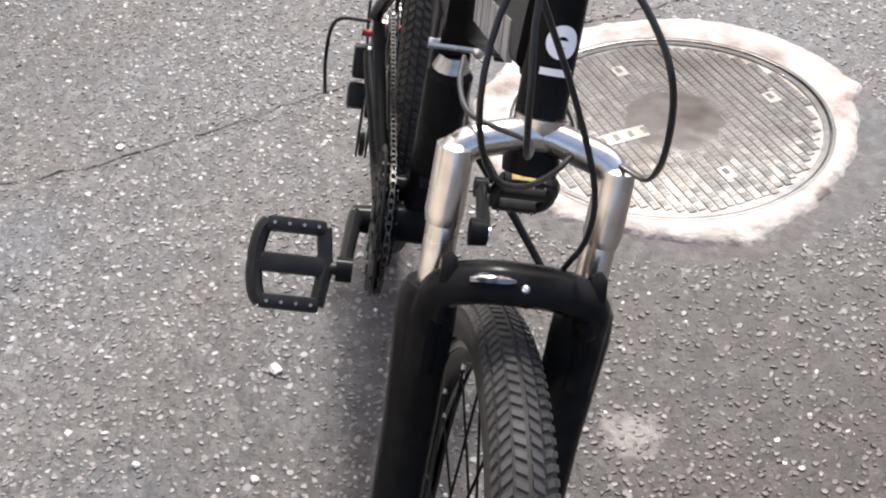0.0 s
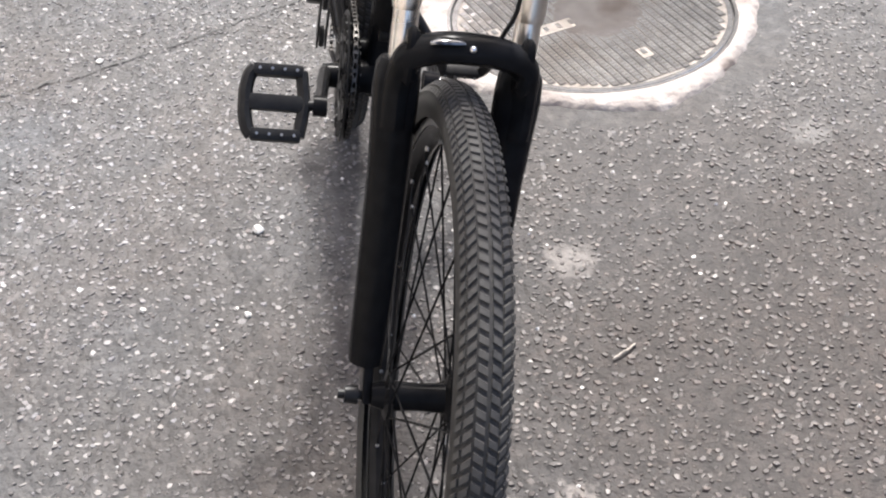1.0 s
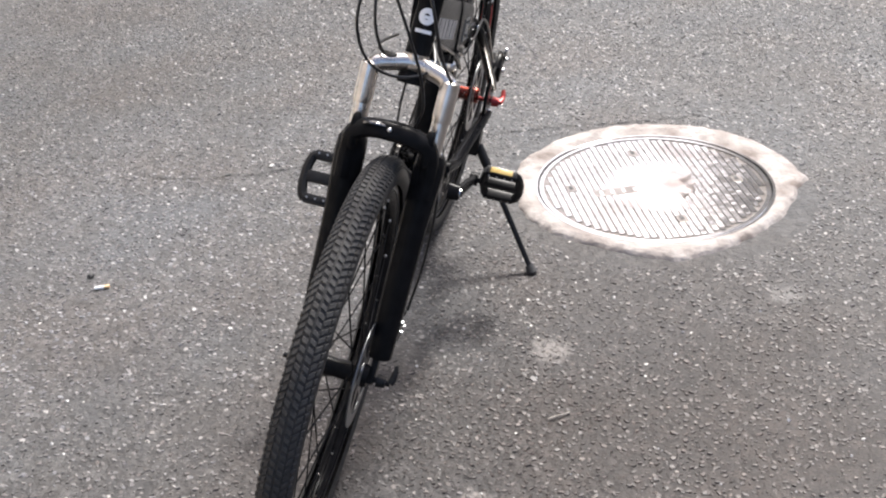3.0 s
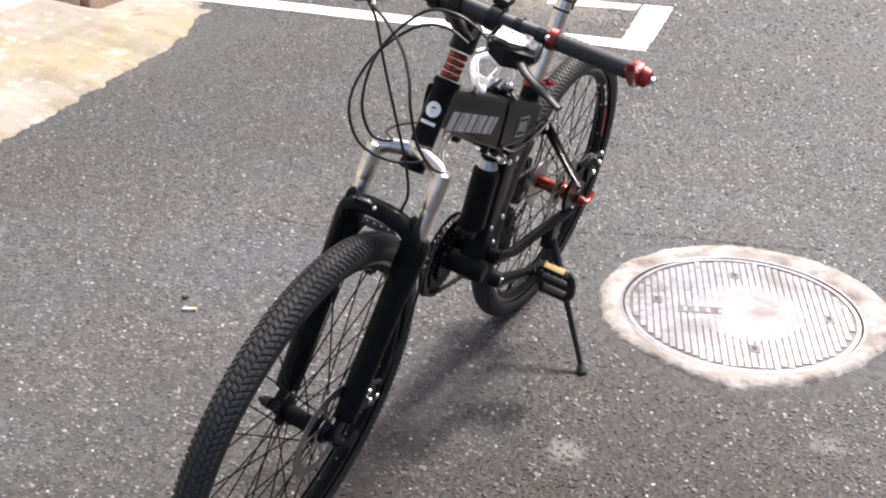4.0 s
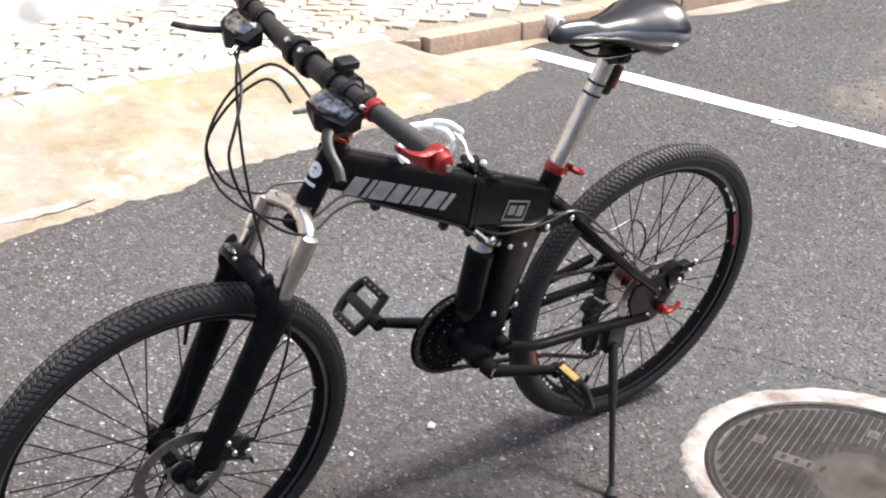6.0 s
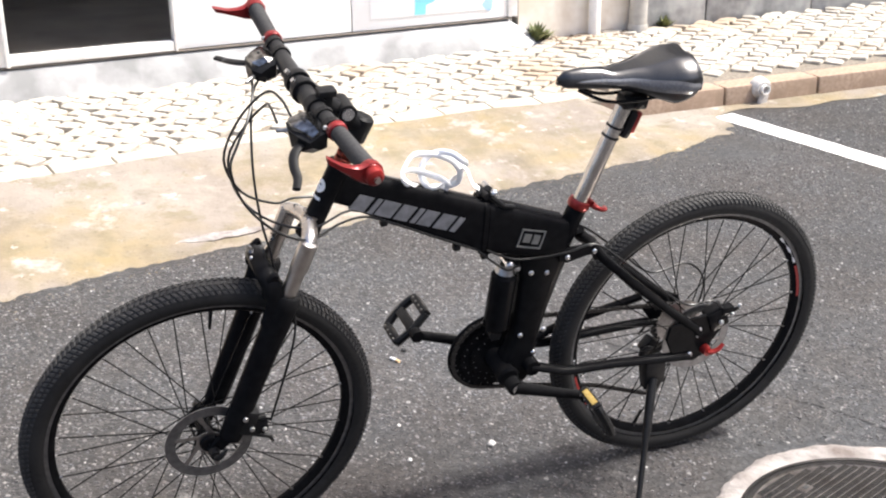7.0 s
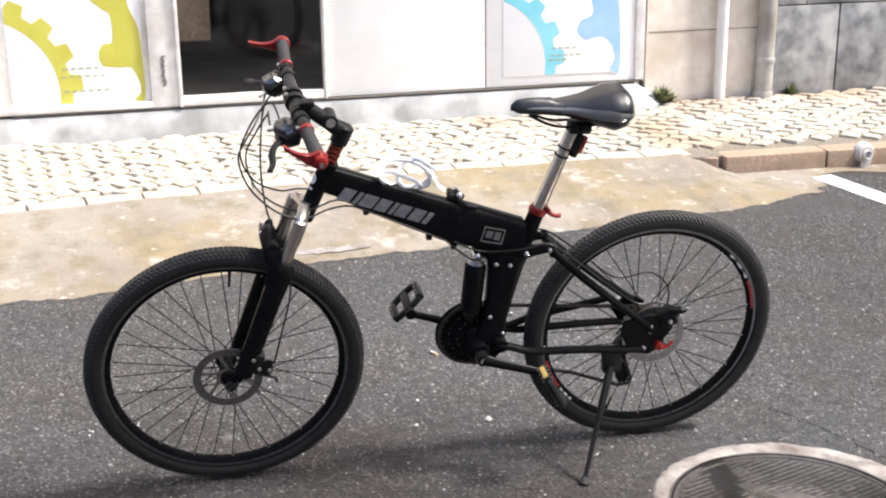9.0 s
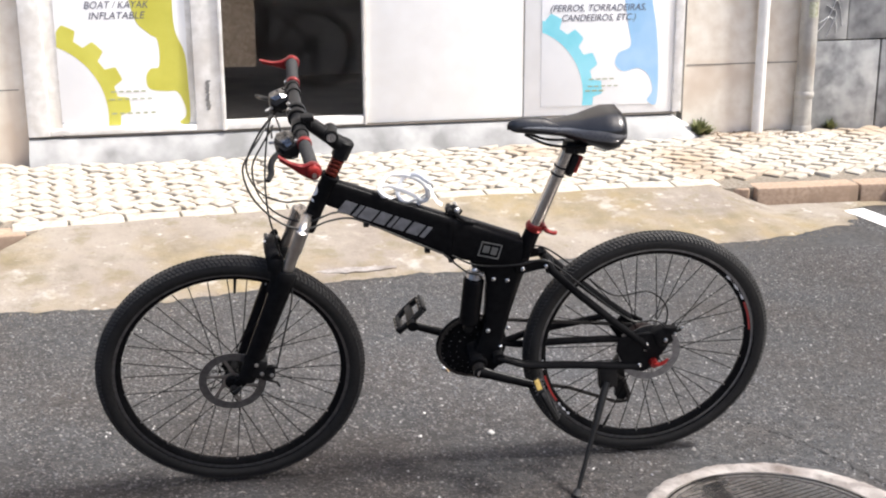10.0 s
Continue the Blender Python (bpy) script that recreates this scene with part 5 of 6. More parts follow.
for s in (-1, 1):
    part("clamp", MB().ring([(0.0155, -0.008), (0.0215, -0.008), (0.0225, 0.0), (0.0215, 0.008), (0.0155, 0.008)], 20, (0.186, s * 0.017, 1.034), close=True), BLACK_PLASTIC, stm)
    part("bolt", MB().tube([(0.170, s * 0.017, 1.052), (0.166, s * 0.017, 1.056)], 0.004, 8), ALU, stm)
BARS = HEAD @ Matrix.Translation((0.186, 0, 1.034)) @ pose(0, 0, 0, 1.6, 0, 1.5) @ Matrix.Translation((-0.186, 0, -1.034))
bar_pts = smooth_path([(0.196, -0.295, 1.042), (0.190, -0.17, 1.040), (0.186, -0.06, 1.034), (0.186, 0, 1.034), (0.186, 0.06, 1.034), (0.190, 0.17, 1.040), (0.196, 0.295, 1.042)], 30)
hb = B("handlebar", MB().tube(bar_pts, [0.0128 + 0.0030 * max(0.0, min(1.0, (0.12 - abs(p.y)) / 0.06)) for p in bar_pts], 16), BARPAINT, None, "black riser handlebar", BARS)
for s in (-1, 1):
    gp = MB()
    n = 26
    pts, rad = [], []
    for i in range(n):
        t = i / (n - 1)
        pts.append((0.190 + 0.006 * t, s * (0.172 + 0.113 * t), 1.040 + 0.002 * t))
        rad.append(0.0132 + 0.0006 * (1 if i % 2 else -1) + 0.001 * t)
    part("grip", gp.tube(pts, rad, 18), GRIP, hb, "black rubber grip")
    part("lock_ring", MB().tube([(0.190, s * 0.158, 1.040), (0.190, s * 0.160, 1.040), (0.190, s * 0.170, 1.040), (0.190, s * 0.172, 1.040)], [0.0145, 0.0162, 0.0162, 0.0145], 18), RED, hb, "red clamp ring")
    be = MB().tube([(0.196, s * 0.283, 1.042), (0.196, s * 0.286, 1.042), (0.197, s * 0.297, 1.041), (0.197, s * 0.299, 1.041)], [0.0155, 0.0172, 0.0178, 0.016], 20)
    # curved fin standing across the end of the bar
    top_e = smooth_path([(0.126, 0, 1.077), (0.150, 0, 1.061), (0.175, 0, 1.055), (0.200, 0, 1.058), (0.213, 0, 1.049)], 16)
    low_e = smooth_path([(0.216, 0, 1.038), (0.210, 0, 1.026), (0.196, 0, 1.021), (0.176, 0, 1.030), (0.153, 0, 1.048), (0.128, 0, 1.067)], 16)
    tilt_ = radians(0 if s < 0 else 20)
    fin = []
    for p in top_e + low_e:
        dx_, dz_ = p.x - 0.197, p.z - 1.041
        fin.append((0.197 + dx_ * math.cos(tilt_) - dz_ * math.sin(tilt_), 1.041 + dx_ * math.sin(tilt_) + dz_ * math.cos(tilt_)))
    be.prism(fin, s * 0.287, s * 0.300, bev=0.003)
    beo = part("bar_end", be, RED, hb, "red metal bar end")
    part("cap", MB().tube([(0.197, s * 0.299, 1.041), (0.197, s * 0.301, 1.041), (0.198, s * 0.310, 1.040), (0.198, s * 0.314, 1.040)], [0.0145, 0.015, 0.014, 0.009], 18), DARK_RED, beo)
    part("screw", MB().tube([(0.198, s * 0.313, 1.040), (0.198, s * 0.319, 1.040)], 0.005, 8), CHROME, beo)
    # clamp, faceted pod and silver top cover of the lever and shifter
    lv = MB()
    rows = []
    for y, x0, x1, z0, z1 in ((0.070, 0.172, 0.142, 1.006, 1.028), (0.078, 0.176, 0.126, 0.998, 1.034), (0.105, 0.178, 0.122, 0.986, 1.034), (0.128, 0.178, 0.130, 0.988, 1.034), (0.146, 0.178, 0.146, 1.004, 1.030)):
        rows.append([(x0, s * y, z0 + 0.004), (x0, s * y, z1 + 0.006), (x0 - 0.3 * (x0 - x1), s * y, z1 + 0.004), (x1, s * y, z1 - 0.010), (x1 + 0.006, s * y, z0 + 0.006), (x0 - 0.4 * (x0 - x1), s * y, z0)])
    lv.loft(rows)
    shrink = Matrix.Translation((0.172, s * 0.115, 1.026)) @ Matrix.Diagonal((0.9, 0.98, 0.9, 1)) @ Matrix.Translation((-0.172, -s * 0.115, -1.026))
    lv.move(shrink)
    lv.tube([(0.188, s * 0.128, 1.037), (0.188, s * 0.140, 1.037)], 0.0165, 16).tube([(0.188, s * 0.092, 1.036), (0.188, s * 0.102, 1.036)], 0.017, 16)
    lvo = B("brake_lever", lv, BLACK_PLASTIC, None, "black brake lever with shifter", BARS @ Matrix.Translation((0, s * 0.014, 0)), sharp=20)
    bl = smooth_path([(0.142, s * 0.126, 1.012), (0.124, s * 0.146, 1.006), (0.116, s * 0.168, 0.999), (0.115, s * 0.190, 0.990), (0.106, s * 0.212, 0.985)], 18)
    part("lever_blade", MB().tube(bl, [0.0086 - 0.0020 * i / len(bl) for i in range(len(bl))], 10, flat=0.55), BLACK_PLASTIC, lvo)
    cov = MB()
    rows = []
    for y, x0, x1, z in ((0.076, 0.168, 0.140, 1.034), (0.084, 0.170, 0.128, 1.040), (0.108, 0.172, 0.126, 1.040), (0.130, 0.170, 0.142, 1.037), (0.143, 0.166, 0.152, 1.033)):
        rows.append([(x0, s * y, z - 0.006), (x0, s * y, z), (0.5 * (x0 + x1) + 0.004, s * y, z + 0.005), (x1, s * y, z - 0.004), (x1, s * y, z - 0.012)])
    part("cover", cov.loft(rows).move(shrink), MOTTLED, lvo, "silver shifter cover with reflections mottled into its colour", sharp=24)
    for k in range(3):
        part("cover_screw", MB().ball((0.146 + 0.008 * k, s * (0.096 + 0.010 * k), 1.0365 + 0.001 * k), 0.0028, 8, (1, 1, 0.6)), ALU, lvo)
    part("indicator", MB().ball((0.154, s * 0.104, 1.0385), 0.008, 12, (1.0, 1.4, 0.5)), BLACK_PLASTIC, lvo, "dark gear window")
    part("barrel", MB().tube([(0.152, s * 0.094, 1.016), (0.136, s * 0.080, 1.011), (0.119, s * 0.070, 1.006)], [0.0048, 0.0042, 0.0035], 8), DULLSTEEL, lvo)
    part("clamp_bolt", MB().ball((0.172, s * 0.147, 1.046), 0.004, 8), ALU, lvo)
    part("thumb_lever", MB().box((0.168, s * 0.112, 1.000), (0.030, 0.040, 0.008), pose(0, 0, 0, 0, -16, s * 24), b=0.003), BLACK_PLASTIC, lvo)
    part("release_lever", MB().box((0.150, s * 0.100, 1.002), (0.028, 0.030, 0.009), pose(0, 0, 0, 0, 20, s * -12), b=0.003), BLACK_PLASTIC, lvo)
part("lamp_bracket", MB().ring([(0.0145, -0.009), (0.019, -0.009), (0.019, 0.009), (0.0145, 0.009)], 16, (0.187, -0.075, 1.035), close=True).box((0.203, -0.075, 1.06), (0.03, 0.024, 0.012), b=0.003).box((0.206, -0.075, 1.046), (0.014, 0.016, 0.02), b=0.003), BLACK_PLASTIC, hb, "empty black lamp bracket")


def cable(pts, r_=0.0023, mat_=None, name="cable", n=36):
    return B(name, MB().tube(smooth_path(pts, n), r_, 8), mat_ or CABLE)


cable([(0.118, -0.098, 1.002), (0.118, -0.06, 1.012), (0.122, -0.01, 0.992), (0.100, 0.035, 0.935), (0.072, 0.045, 0.870), (0.085, 0.025, 0.806), (0.13, -0.015, 0.772), (0.195, -0.052, 0.768), (0.27, -0.034, 0.782), (0.34, -0.032, 0.748), (0.43, -0.037, 0.704), (0.52, -0.037, 0.660)])
cable([(0.140, -0.118, 1.010), (0.132, -0.07, 1.030), (0.120, -0.02, 1.020), (0.085, 0.02, 0.955), (0.058, 0.018, 0.885), (0.085, 0.006, 0.825), (0.14, -0.004, 0.800), (0.185, 0.030, 0.785), (0.24, 0.036, 0.775), (0.31, 0.028, 0.760)])
cable([(0.122, 0.068, 1.004), (0.112, 0.030, 0.990), (0.092, -0.012, 0.968), (0.066, -0.044, 0.940), (0.050, -0.062, 0.908), (0.068, -0.076, 0.850), (0.112, -0.086, 0.800), (0.160, -0.087, 0.771), (0.200, -0.070, 0.760), (0.245, -0.048, 0.766), (0.30, -0.034, 0.764), (0.36, -0.034, 0.738)], 0.0024, None, "cable", 44)
cable([(0.142, 0.085, 1.002), (0.118, 0.050, 0.985), (0.106, 0.018, 0.930), (0.100, -0.02, 0.860), (0.105, -0.05, 0.790), (0.118, -0.058, 0.735), (0.128, -0.050, 0.690), (0.150, -0.080, 0.640), (0.150, -0.098, 0.580), (0.128, -0.098, 0.480), (0.110, -0.088, 0.395)])
cable([(0.52, -0.036, 0.662), (0.555, -0.045, 0.632), (0.59, -0.045, 0.605), (0.625, -0.03, 0.600)])
cable([(0.545, -0.041, 0.655), (0.60, -0.045, 0.628), (0.66, -0.046, 0.622), (0.72, -0.048, 0.625), (0.775, -0.05, 0.635), (0.83, -0.058, 0.60), (0.95, -0.062, 0.50), (1.02, -0.065, 0.452), (1.075, -0.07, 0.455), (1.11, -0.075, 0.425), (1.115, -0.075, 0.40)], 0.0024)
cable([(0.73, 0.045, 0.62), (0.80, 0.055, 0.615), (0.90, 0.055, 0.54), (1.0, 0.06, 0.46), (1.10, 0.07, 0.46), (1.16, 0.075, 0.40), (1.15, 0.075, 0.31), (1.10, 0.07, 0.27)], 0.0024)

# ---- frame ----


def rounded(x, n0, h_lo, h_hi, w, k=0.35):
    """Rounded-rectangle section across the frame at x."""
    hc, hh = (h_lo + h_hi) / 2, (h_hi - h_lo) / 2
    out = []
    for i in range(24):
        a = 2 * math.pi * i / 24
        c_, s_ = math.cos(a), math.sin(a)
        out.append((x, n0 + w * abs(c_) ** k * (1 if c_ > 0 else -1), hc + hh * abs(s_) ** k * (1 if s_ > 0 else -1)))
    return out


def tt_hi(x):
    return float(np.interp(x, [0.235, 0.258, 0.722], [0.868, 0.860, 0.683]))


def tt_lo(x):
    return float(np.interp(x, [0.235, 0.262, 0.40, 0.547, 0.661, 0.70], [0.800, 0.790, 0.712, 0.641, 0.612, 0.606]))


def tube_rows(x0, x1, n, mid, w0, w1):
    return [rounded(x, mid, tt_lo(x), tt_hi(x), w0 + (w1 - w0) * (x - x0) / (x1 - x0)) for x in np.linspace(x0, x1, n)]


MB_Y, MW0, MW1 = -0.0165, 0.0165, 0.0205        # middle and half widths of the front section
mt = B("main_tube", MB().loft(tube_rows(0.236, 0.541, 9, MB_Y, MW0, MW1)), FRAME_BLACK, None, "gloss black boxy main tube", sharp=50)
rt = B("rear_tube", MB().loft(tube_rows(0.551, 0.722, 6, NB, 0.0282, 0.029)), FRAME_BLACK, None, "gloss black rear section of the folding tube", sharp=50)
hin = MB()
for x in (0.541, 0.552):
    hin.loft([rounded(x - 0.006, NB, tt_lo(x) - 0.003, tt_hi(x) + 0.003, 0.0315), rounded(x + 0.004, NB, tt_lo(x) - 0.003, tt_hi(x) + 0.003, 0.0315)])
hg = B("fold_hinge", hin, FRAME_BLACK, None, "black folding hinge", sharp=50)
part("latch", MB().tube([(0.53, NB, 0.762), (0.55, NB, 0.768), (0.568, NB, 0.755)], [0.008, 0.01, 0.007], 10).tube([(0.54, NB - 0.02, 0.765), (0.54, NB + 0.02, 0.765)], 0.007, 10).tube([(0.548, NB - 0.02, 0.765), (0.575, NB - 0.024, 0.742), (0.60, NB - 0.02, 0.735)], [0.006, 0.005, 0.004], 8), BLACK_PLASTIC, hg)
part("latch_bolt", MB().tube([(0.556, NB - 0.012, 0.766), (0.556, NB + 0.03, 0.766)], 0.0055, 10).ball((0.556, NB - 0.016, 0.768), 0.008, 10), ALU, hg)
# brand name on the tube as plain slanted bars, and a square badge
dx, dz = (0.492 - 0.282), (0.722 - 0.803)
L_ = math.hypot(dx, dz)
ang = math.atan2(dz, dx)
for k, wd in enumerate((0.030, 0.010, 0.034, 0.028, 0.010, 0.028, 0.030, 0.012)):
    s0 = (0.0, 0.034, 0.047, 0.083, 0.115, 0.128, 0.160, 0.193)[k] * L_ / 0.205
    lg = MB()
    poly = [(s0, -0.016), (s0 + wd, -0.016), (s0 + wd + 0.010, 0.016), (s0 + 0.010, 0.016)]
    pp_ = [(0.272 + u * math.cos(ang) - v * math.sin(ang), 0.800 + u * math.sin(ang) + v * math.cos(ang)) for u, v in poly]
    yy = MB_Y - MW0 - (MW1 - MW0) * (pp_[0][0] - 0.236) / 0.305
    lg.prism(pp_, yy - 0.0012, yy + 0.004)
    part("brand_bar", lg, GREYMARK, mt)
    part("brand_bar", MB().prism(pp_, 2 * MB_Y - yy - 0.004, 2 * MB_Y - yy + 0.0012), GREYMARK, mt)
bd = MB()
for u0, u1, v0, v1 in ((-0.027, 0.027, 0.017, 0.020), (-0.027, 0.027, -0.020, -0.017), (-0.027, -0.024, -0.017, 0.017), (0.024, 0.027, -0.017, 0.017), (-0.018, -0.002, -0.008, 0.010), (0.003, 0.018, -0.010, 0.010)):
    q = [(0.640 + u * 0.97 + v * 0.25, 0.662 - u * 0.25 + v * 0.97) for u, v in ((u0, v0), (u1, v0), (u1, v1), (u0, v1))]
    bd.prism(q, NB - 0.0302, NB - 0.026)
part("badge", bd, DIMMARK, rt, "plain grey square badge")
# underside cable clips
for x in (0.335, 0.485, 0.545):
    part("cable_clip", MB().box((x, NB - 0.022, tt_lo(x) - 0.004), (0.014, 0.014, 0.012), b=0.003), BLACK_PLASTIC, mt if x < 0.54 else rt)
# seat tube stub, strut and bottom bracket
seatdir = (Vector((0.824, 0, 0.903)) - Vector((0.755, 0, 0.70))).normalized()
SC = Vector((0.757, 0, 0.703))
B("seat_tube", MB().tube([SC - seatdir * 0.115, SC - seatdir * 0.02, SC], [0.021, 0.0195, 0.0195], 18), FRAME_BLACK)
strut = []
for h, x0, x1, w in ((0.625, 0.628, 0.742, 0.026), (0.590, 0.632, 0.738, 0.026), (0.560, 0.640, 0.728, 0.024), (0.47, 0.640, 0.706, 0.022), (0.41, 0.636, 0.694, 0.022), (0.36, 0.620, 0.690, 0.026), (0.315, 0.618, 0.684, 0.026), (0.300, 0.630, 0.670, 0.024)):
    row = []
    for i in range(24):
        a = 2 * math.pi * i / 24
        c_, s_ = math.cos(a), math.sin(a)
        row.append(((x0 + x1) / 2 + (x1 - x0) / 2 * abs(c_) ** 0.45 * (1 if c_ > 0 else -1), w * abs(s_) ** 0.45 * (1 if s_ > 0 else -1) - 0.003, h))
    strut.append(row)
dn = B("down_strut", MB().loft(strut), FRAME_BLACK, None, "black box strut down to the cranks", sharp=50)
for x, h in ((0.655, 0.575), (0.690, 0.570), (0.648, 0.425), (0.683, 0.375), (0.700, 0.43)):
    part("bolt", MB().ball((x, -0.027, h), 0.006, 10, (1, 0.6, 1)), ALU, dn)
B("bottom_bracket", MB().tube([(0.625, -0.045, 0.335), (0.625, -0.04, 0.335), (0.625, 0.04, 0.335), (0.625, 0.045, 0.335)], [0.018, 0.024, 0.024, 0.018], 20), FRAME_BLACK)
shock = MB().tube([(0.611, 0, 0.572), (0.611, 0, 0.565), (0.610, 0, 0.562), (0.603, 0, 0.442), (0.603, 0, 0.436)], [0.016, 0.024, 0.0265, 0.0265, 0.022], 20)
sh = B("rear_shock", shock, FRAME_BLACK, None, "black sleeve shock absorber")
part("eyelet", MB().tube([(0.600, -0.012, 0.425), (0.600, 0.012, 0.425)], 0.013, 14).tube([(0.603, 0, 0.438), (0.600, 0, 0.415)], 0.009, 10), BLACK_PLASTIC, sh)
part("cap", MB().tube([(0.611, 0, 0.570), (0.612, 0, 0.586)], [0.021, 0.014], 16), DULLSTEEL, sh)
part("mount_bolt", MB().ball((0.606, -0.026, 0.600), 0.011, 12, (1, 0.8, 1)).tube([(0.606, -0.03, 0.60), (0.606, 0.03, 0.60)], 0.006, 10).tube([(0.606, -0.02, 0.598), (0.628, -0.024, 0.588)], [0.006, 0.006], 8), ALU, sh, "bright mounting bolt")
B("shock_mount", MB().prism([(0.595, 0.632), (0.64, 0.622), (0.635, 0.585), (0.605, 0.588)], -0.018, 0.018, bev=0.003), FRAME_BLACK)
# swing arm
for s in (-1, 1):
    sw = MB().tube(smooth_path([(0.672, s * 0.040, 0.352), (0.71, s * 0.046, 0.342), (0.76, s * 0.052, 0.330), (0.86, s * 0.058, 0.328), (0.98, s * 0.066, 0.322), (1.045, s * 0.068, 0.318)], 20), 0.0125, 12, flat=0.75)
    sa = B("chain_stay", sw, FRAME_BLACK)
    st = MB().tube([(0.785, s * 0.030, 0.622), (0.80, s * 0.044, 0.600), (0.87, s * 0.054, 0.535), (0.97, s * 0.062, 0.450), (1.05, s * 0.067, 0.388), (1.062, s * 0.068, 0.37)], [0.010, 0.0105, 0.0102, 0.0102, 0.0102, 0.0095], 12)
    so = B("seat_stay", st, FRAME_BLACK)
    if s < 0:
        sm = MB()
        for k in range(6):
            t = 0.30 + 0.045 * k
            p = Vector((0.785, -0.030, 0.622)).lerp(Vector((1.05, -0.067, 0.388)), t) + Vector((-0.003, -0.0115, -0.004))
            sm.box(p, (0.007, 0.002, 0.009), pose(0, 0, 0, 0, 41, 0))
        part("stay_marks", sm, WHITEMARK, so, "small pale marks")
    dp = MB().prism([(0.985, 0.405), (1.03, 0.415), (1.095, 0.42), (1.12, 0.405), (1.118, 0.372), (1.10, 0.345), (1.095, 0.318), (1.06, 0.300), (1.035, 0.305), (1.0, 0.33), (0.98, 0.37)] if s < 0 else [(1.0, 0.36), (1.04, 0.405), (1.09, 0.38), (1.10, 0.33), (1.09, 0.29), (1.06, 0.30), (1.03, 0.32)], s * 0.062, s * 0.070, bev=0.002)
    do = B("dropout_plate", dp, FRAME_BLACK)
    part("bolt", MB().ball((1.058, s * 0.072, 0.385), 0.006, 10, (1, 0.6, 1)), ALU, do)
    part("bolt", MB().ball((1.058, s * 0.072, 0.37), 0.006, 10, (1, 0.6, 1)), ALU, do)
    part("bolt", MB().ball((1.045, s * 0.072, 0.322), 0.007, 10, (1, 0.6, 1)), ALU, do)
    rk = MB().prism([(0.705, 0.612), (0.72, 0.625), (0.76, 0.628), (0.80, 0.620), (0.802, 0.605), (0.77, 0.602), (0.725, 0.592), (0.708, 0.598)], s * 0.030, s * 0.038, bev=0.002)
    ro = B("rocker_link", rk, FRAME_BLACK)
    part("bolt", MB().ball((0.785, s * 0.041, 0.612), 0.007, 10, (1, 0.6, 1)), ALU, ro)
    part("bolt", MB().ball((0.725, s * 0.041, 0.607), 0.006, 10, (1, 0.6, 1)), ALU, ro)
    up = MB().tube([(0.705, s * 0.046, 0.345), (0.78, s * 0.055, 0.365), (0.99, s * 0.066, 0.395)], 0.0095, 10)
    if s > 0:
        B("upper_stay", up, FRAME_BLACK)
B("stay_bridge", MB().tube([(0.795, -0.04, 0.60), (0.80, 0, 0.606), (0.795, 0.04, 0.60)], 0.012, 12), FRAME_BLACK)
B("pivot", MB().tube([(0.676, -0.05, 0.350), (0.676, 0.05, 0.350)], 0.017, 16), FRAME_BLACK)
rc = MB().box((1.10, -0.062, 0.405), (0.045, 0.032, 0.05), pose(0, 0, 0, 0, -25, 0), b=0.006).box((1.118, -0.07, 0.425), (0.03, 0.02, 0.02), b=0.004).tube([(1.11, -0.072, 0.41), (1.14, -0.075, 0.425), (1.15, -0.075, 0.43)], [0.005, 0.004, 0.003], 8)
rco = B("rear_caliper", rc, FRAME_BLACK, None, "black disc brake caliper")
part("bolt", MB().ball((1.105, -0.08, 0.40), 0.006, 8), ALU, rco)
part("bolt", MB().ball((1.128, -0.082, 0.418), 0.005, 8), ALU, rco)
part("bolt", MB().ball((1.148, -0.076, 0.432), 0.005, 8), ALU, rco)
rs = MB().tube([(WB, -0.09, WR), (WB, 0.085, WR)], 0.005, 10).tube([(WB, -0.088, WR), (WB, -0.072, WR)], [0.010, 0.012], 12).tube(smooth_path([(WB, -0.088, WR), (1.092, -0.092, 0.334), (1.104, -0.093, 0.340), (1.114, -0.091, 0.349)], 10), [0.007, 0.0075, 0.0075, 0.007, 0.0065, 0.006, 0.006, 0.006, 0.006, 0.006, 0.005, 0.005, 0.004][:13], 10, flat=0.7)
B("quick_release", rs, DARK_RED, None, "dull red quick-release lever")
# kickstand
FOOT = Vector((0.852, -0.254, 0.0555))
kd = MB().box((0.965, -0.062, 0.292), (0.05, 0.026, 0.07), pose(0, 0, 0, 0, -6, 0), b=0.006)
ks = B("kickstand", kd, BLACK_PLASTIC, None, "black metal kickstand")
KT = Vector((0.962, -0.072, 0.275))
part("stand_leg", MB().tube([KT, KT.lerp(FOOT, 0.1), KT.lerp(FOOT, 0.38), KT.lerp(FOOT, 0.42), KT.lerp(FOOT, 0.95)], [0.010, 0.0105, 0.0095, 0.0068, 0.0058], 12), BLACK_PLASTIC, ks)
part("foot", MB().tube([KT.lerp(FOOT, 0.94), KT.lerp(FOOT, 0.98), FOOT], [0.009, 0.0115, 0.013], 12), GRIP, ks, "rubber foot")

# ---- drive train ----
BBX, BBH = 0.622, 0.336
cr = MB()
cr.ring([(0.086, 0.052), (0.0925, 0.0515), (0.0945, 0.0535), (0.0925, 0.0555), (0.086, 0.055)], 72, (BBX, 0, BBH), close=True)
cr.ring([(0.052, 0.052), (0.068, 0.0515), (0.068, 0.0555), (0.052, 0.055)], 60, (BBX, 0, BBH), close=True)
for k in range(28):
    a = 2 * math.pi * k / 28
    cr.tube([(BBX + 0.067 * math.cos(a), 0.0535, BBH + 0.067 * math.sin(a)), (BBX + 0.087 * math.cos(a), 0.0535, BBH + 0.087 * math.sin(a))], 0.0032 + 0.0016 * (k % 2), 6)
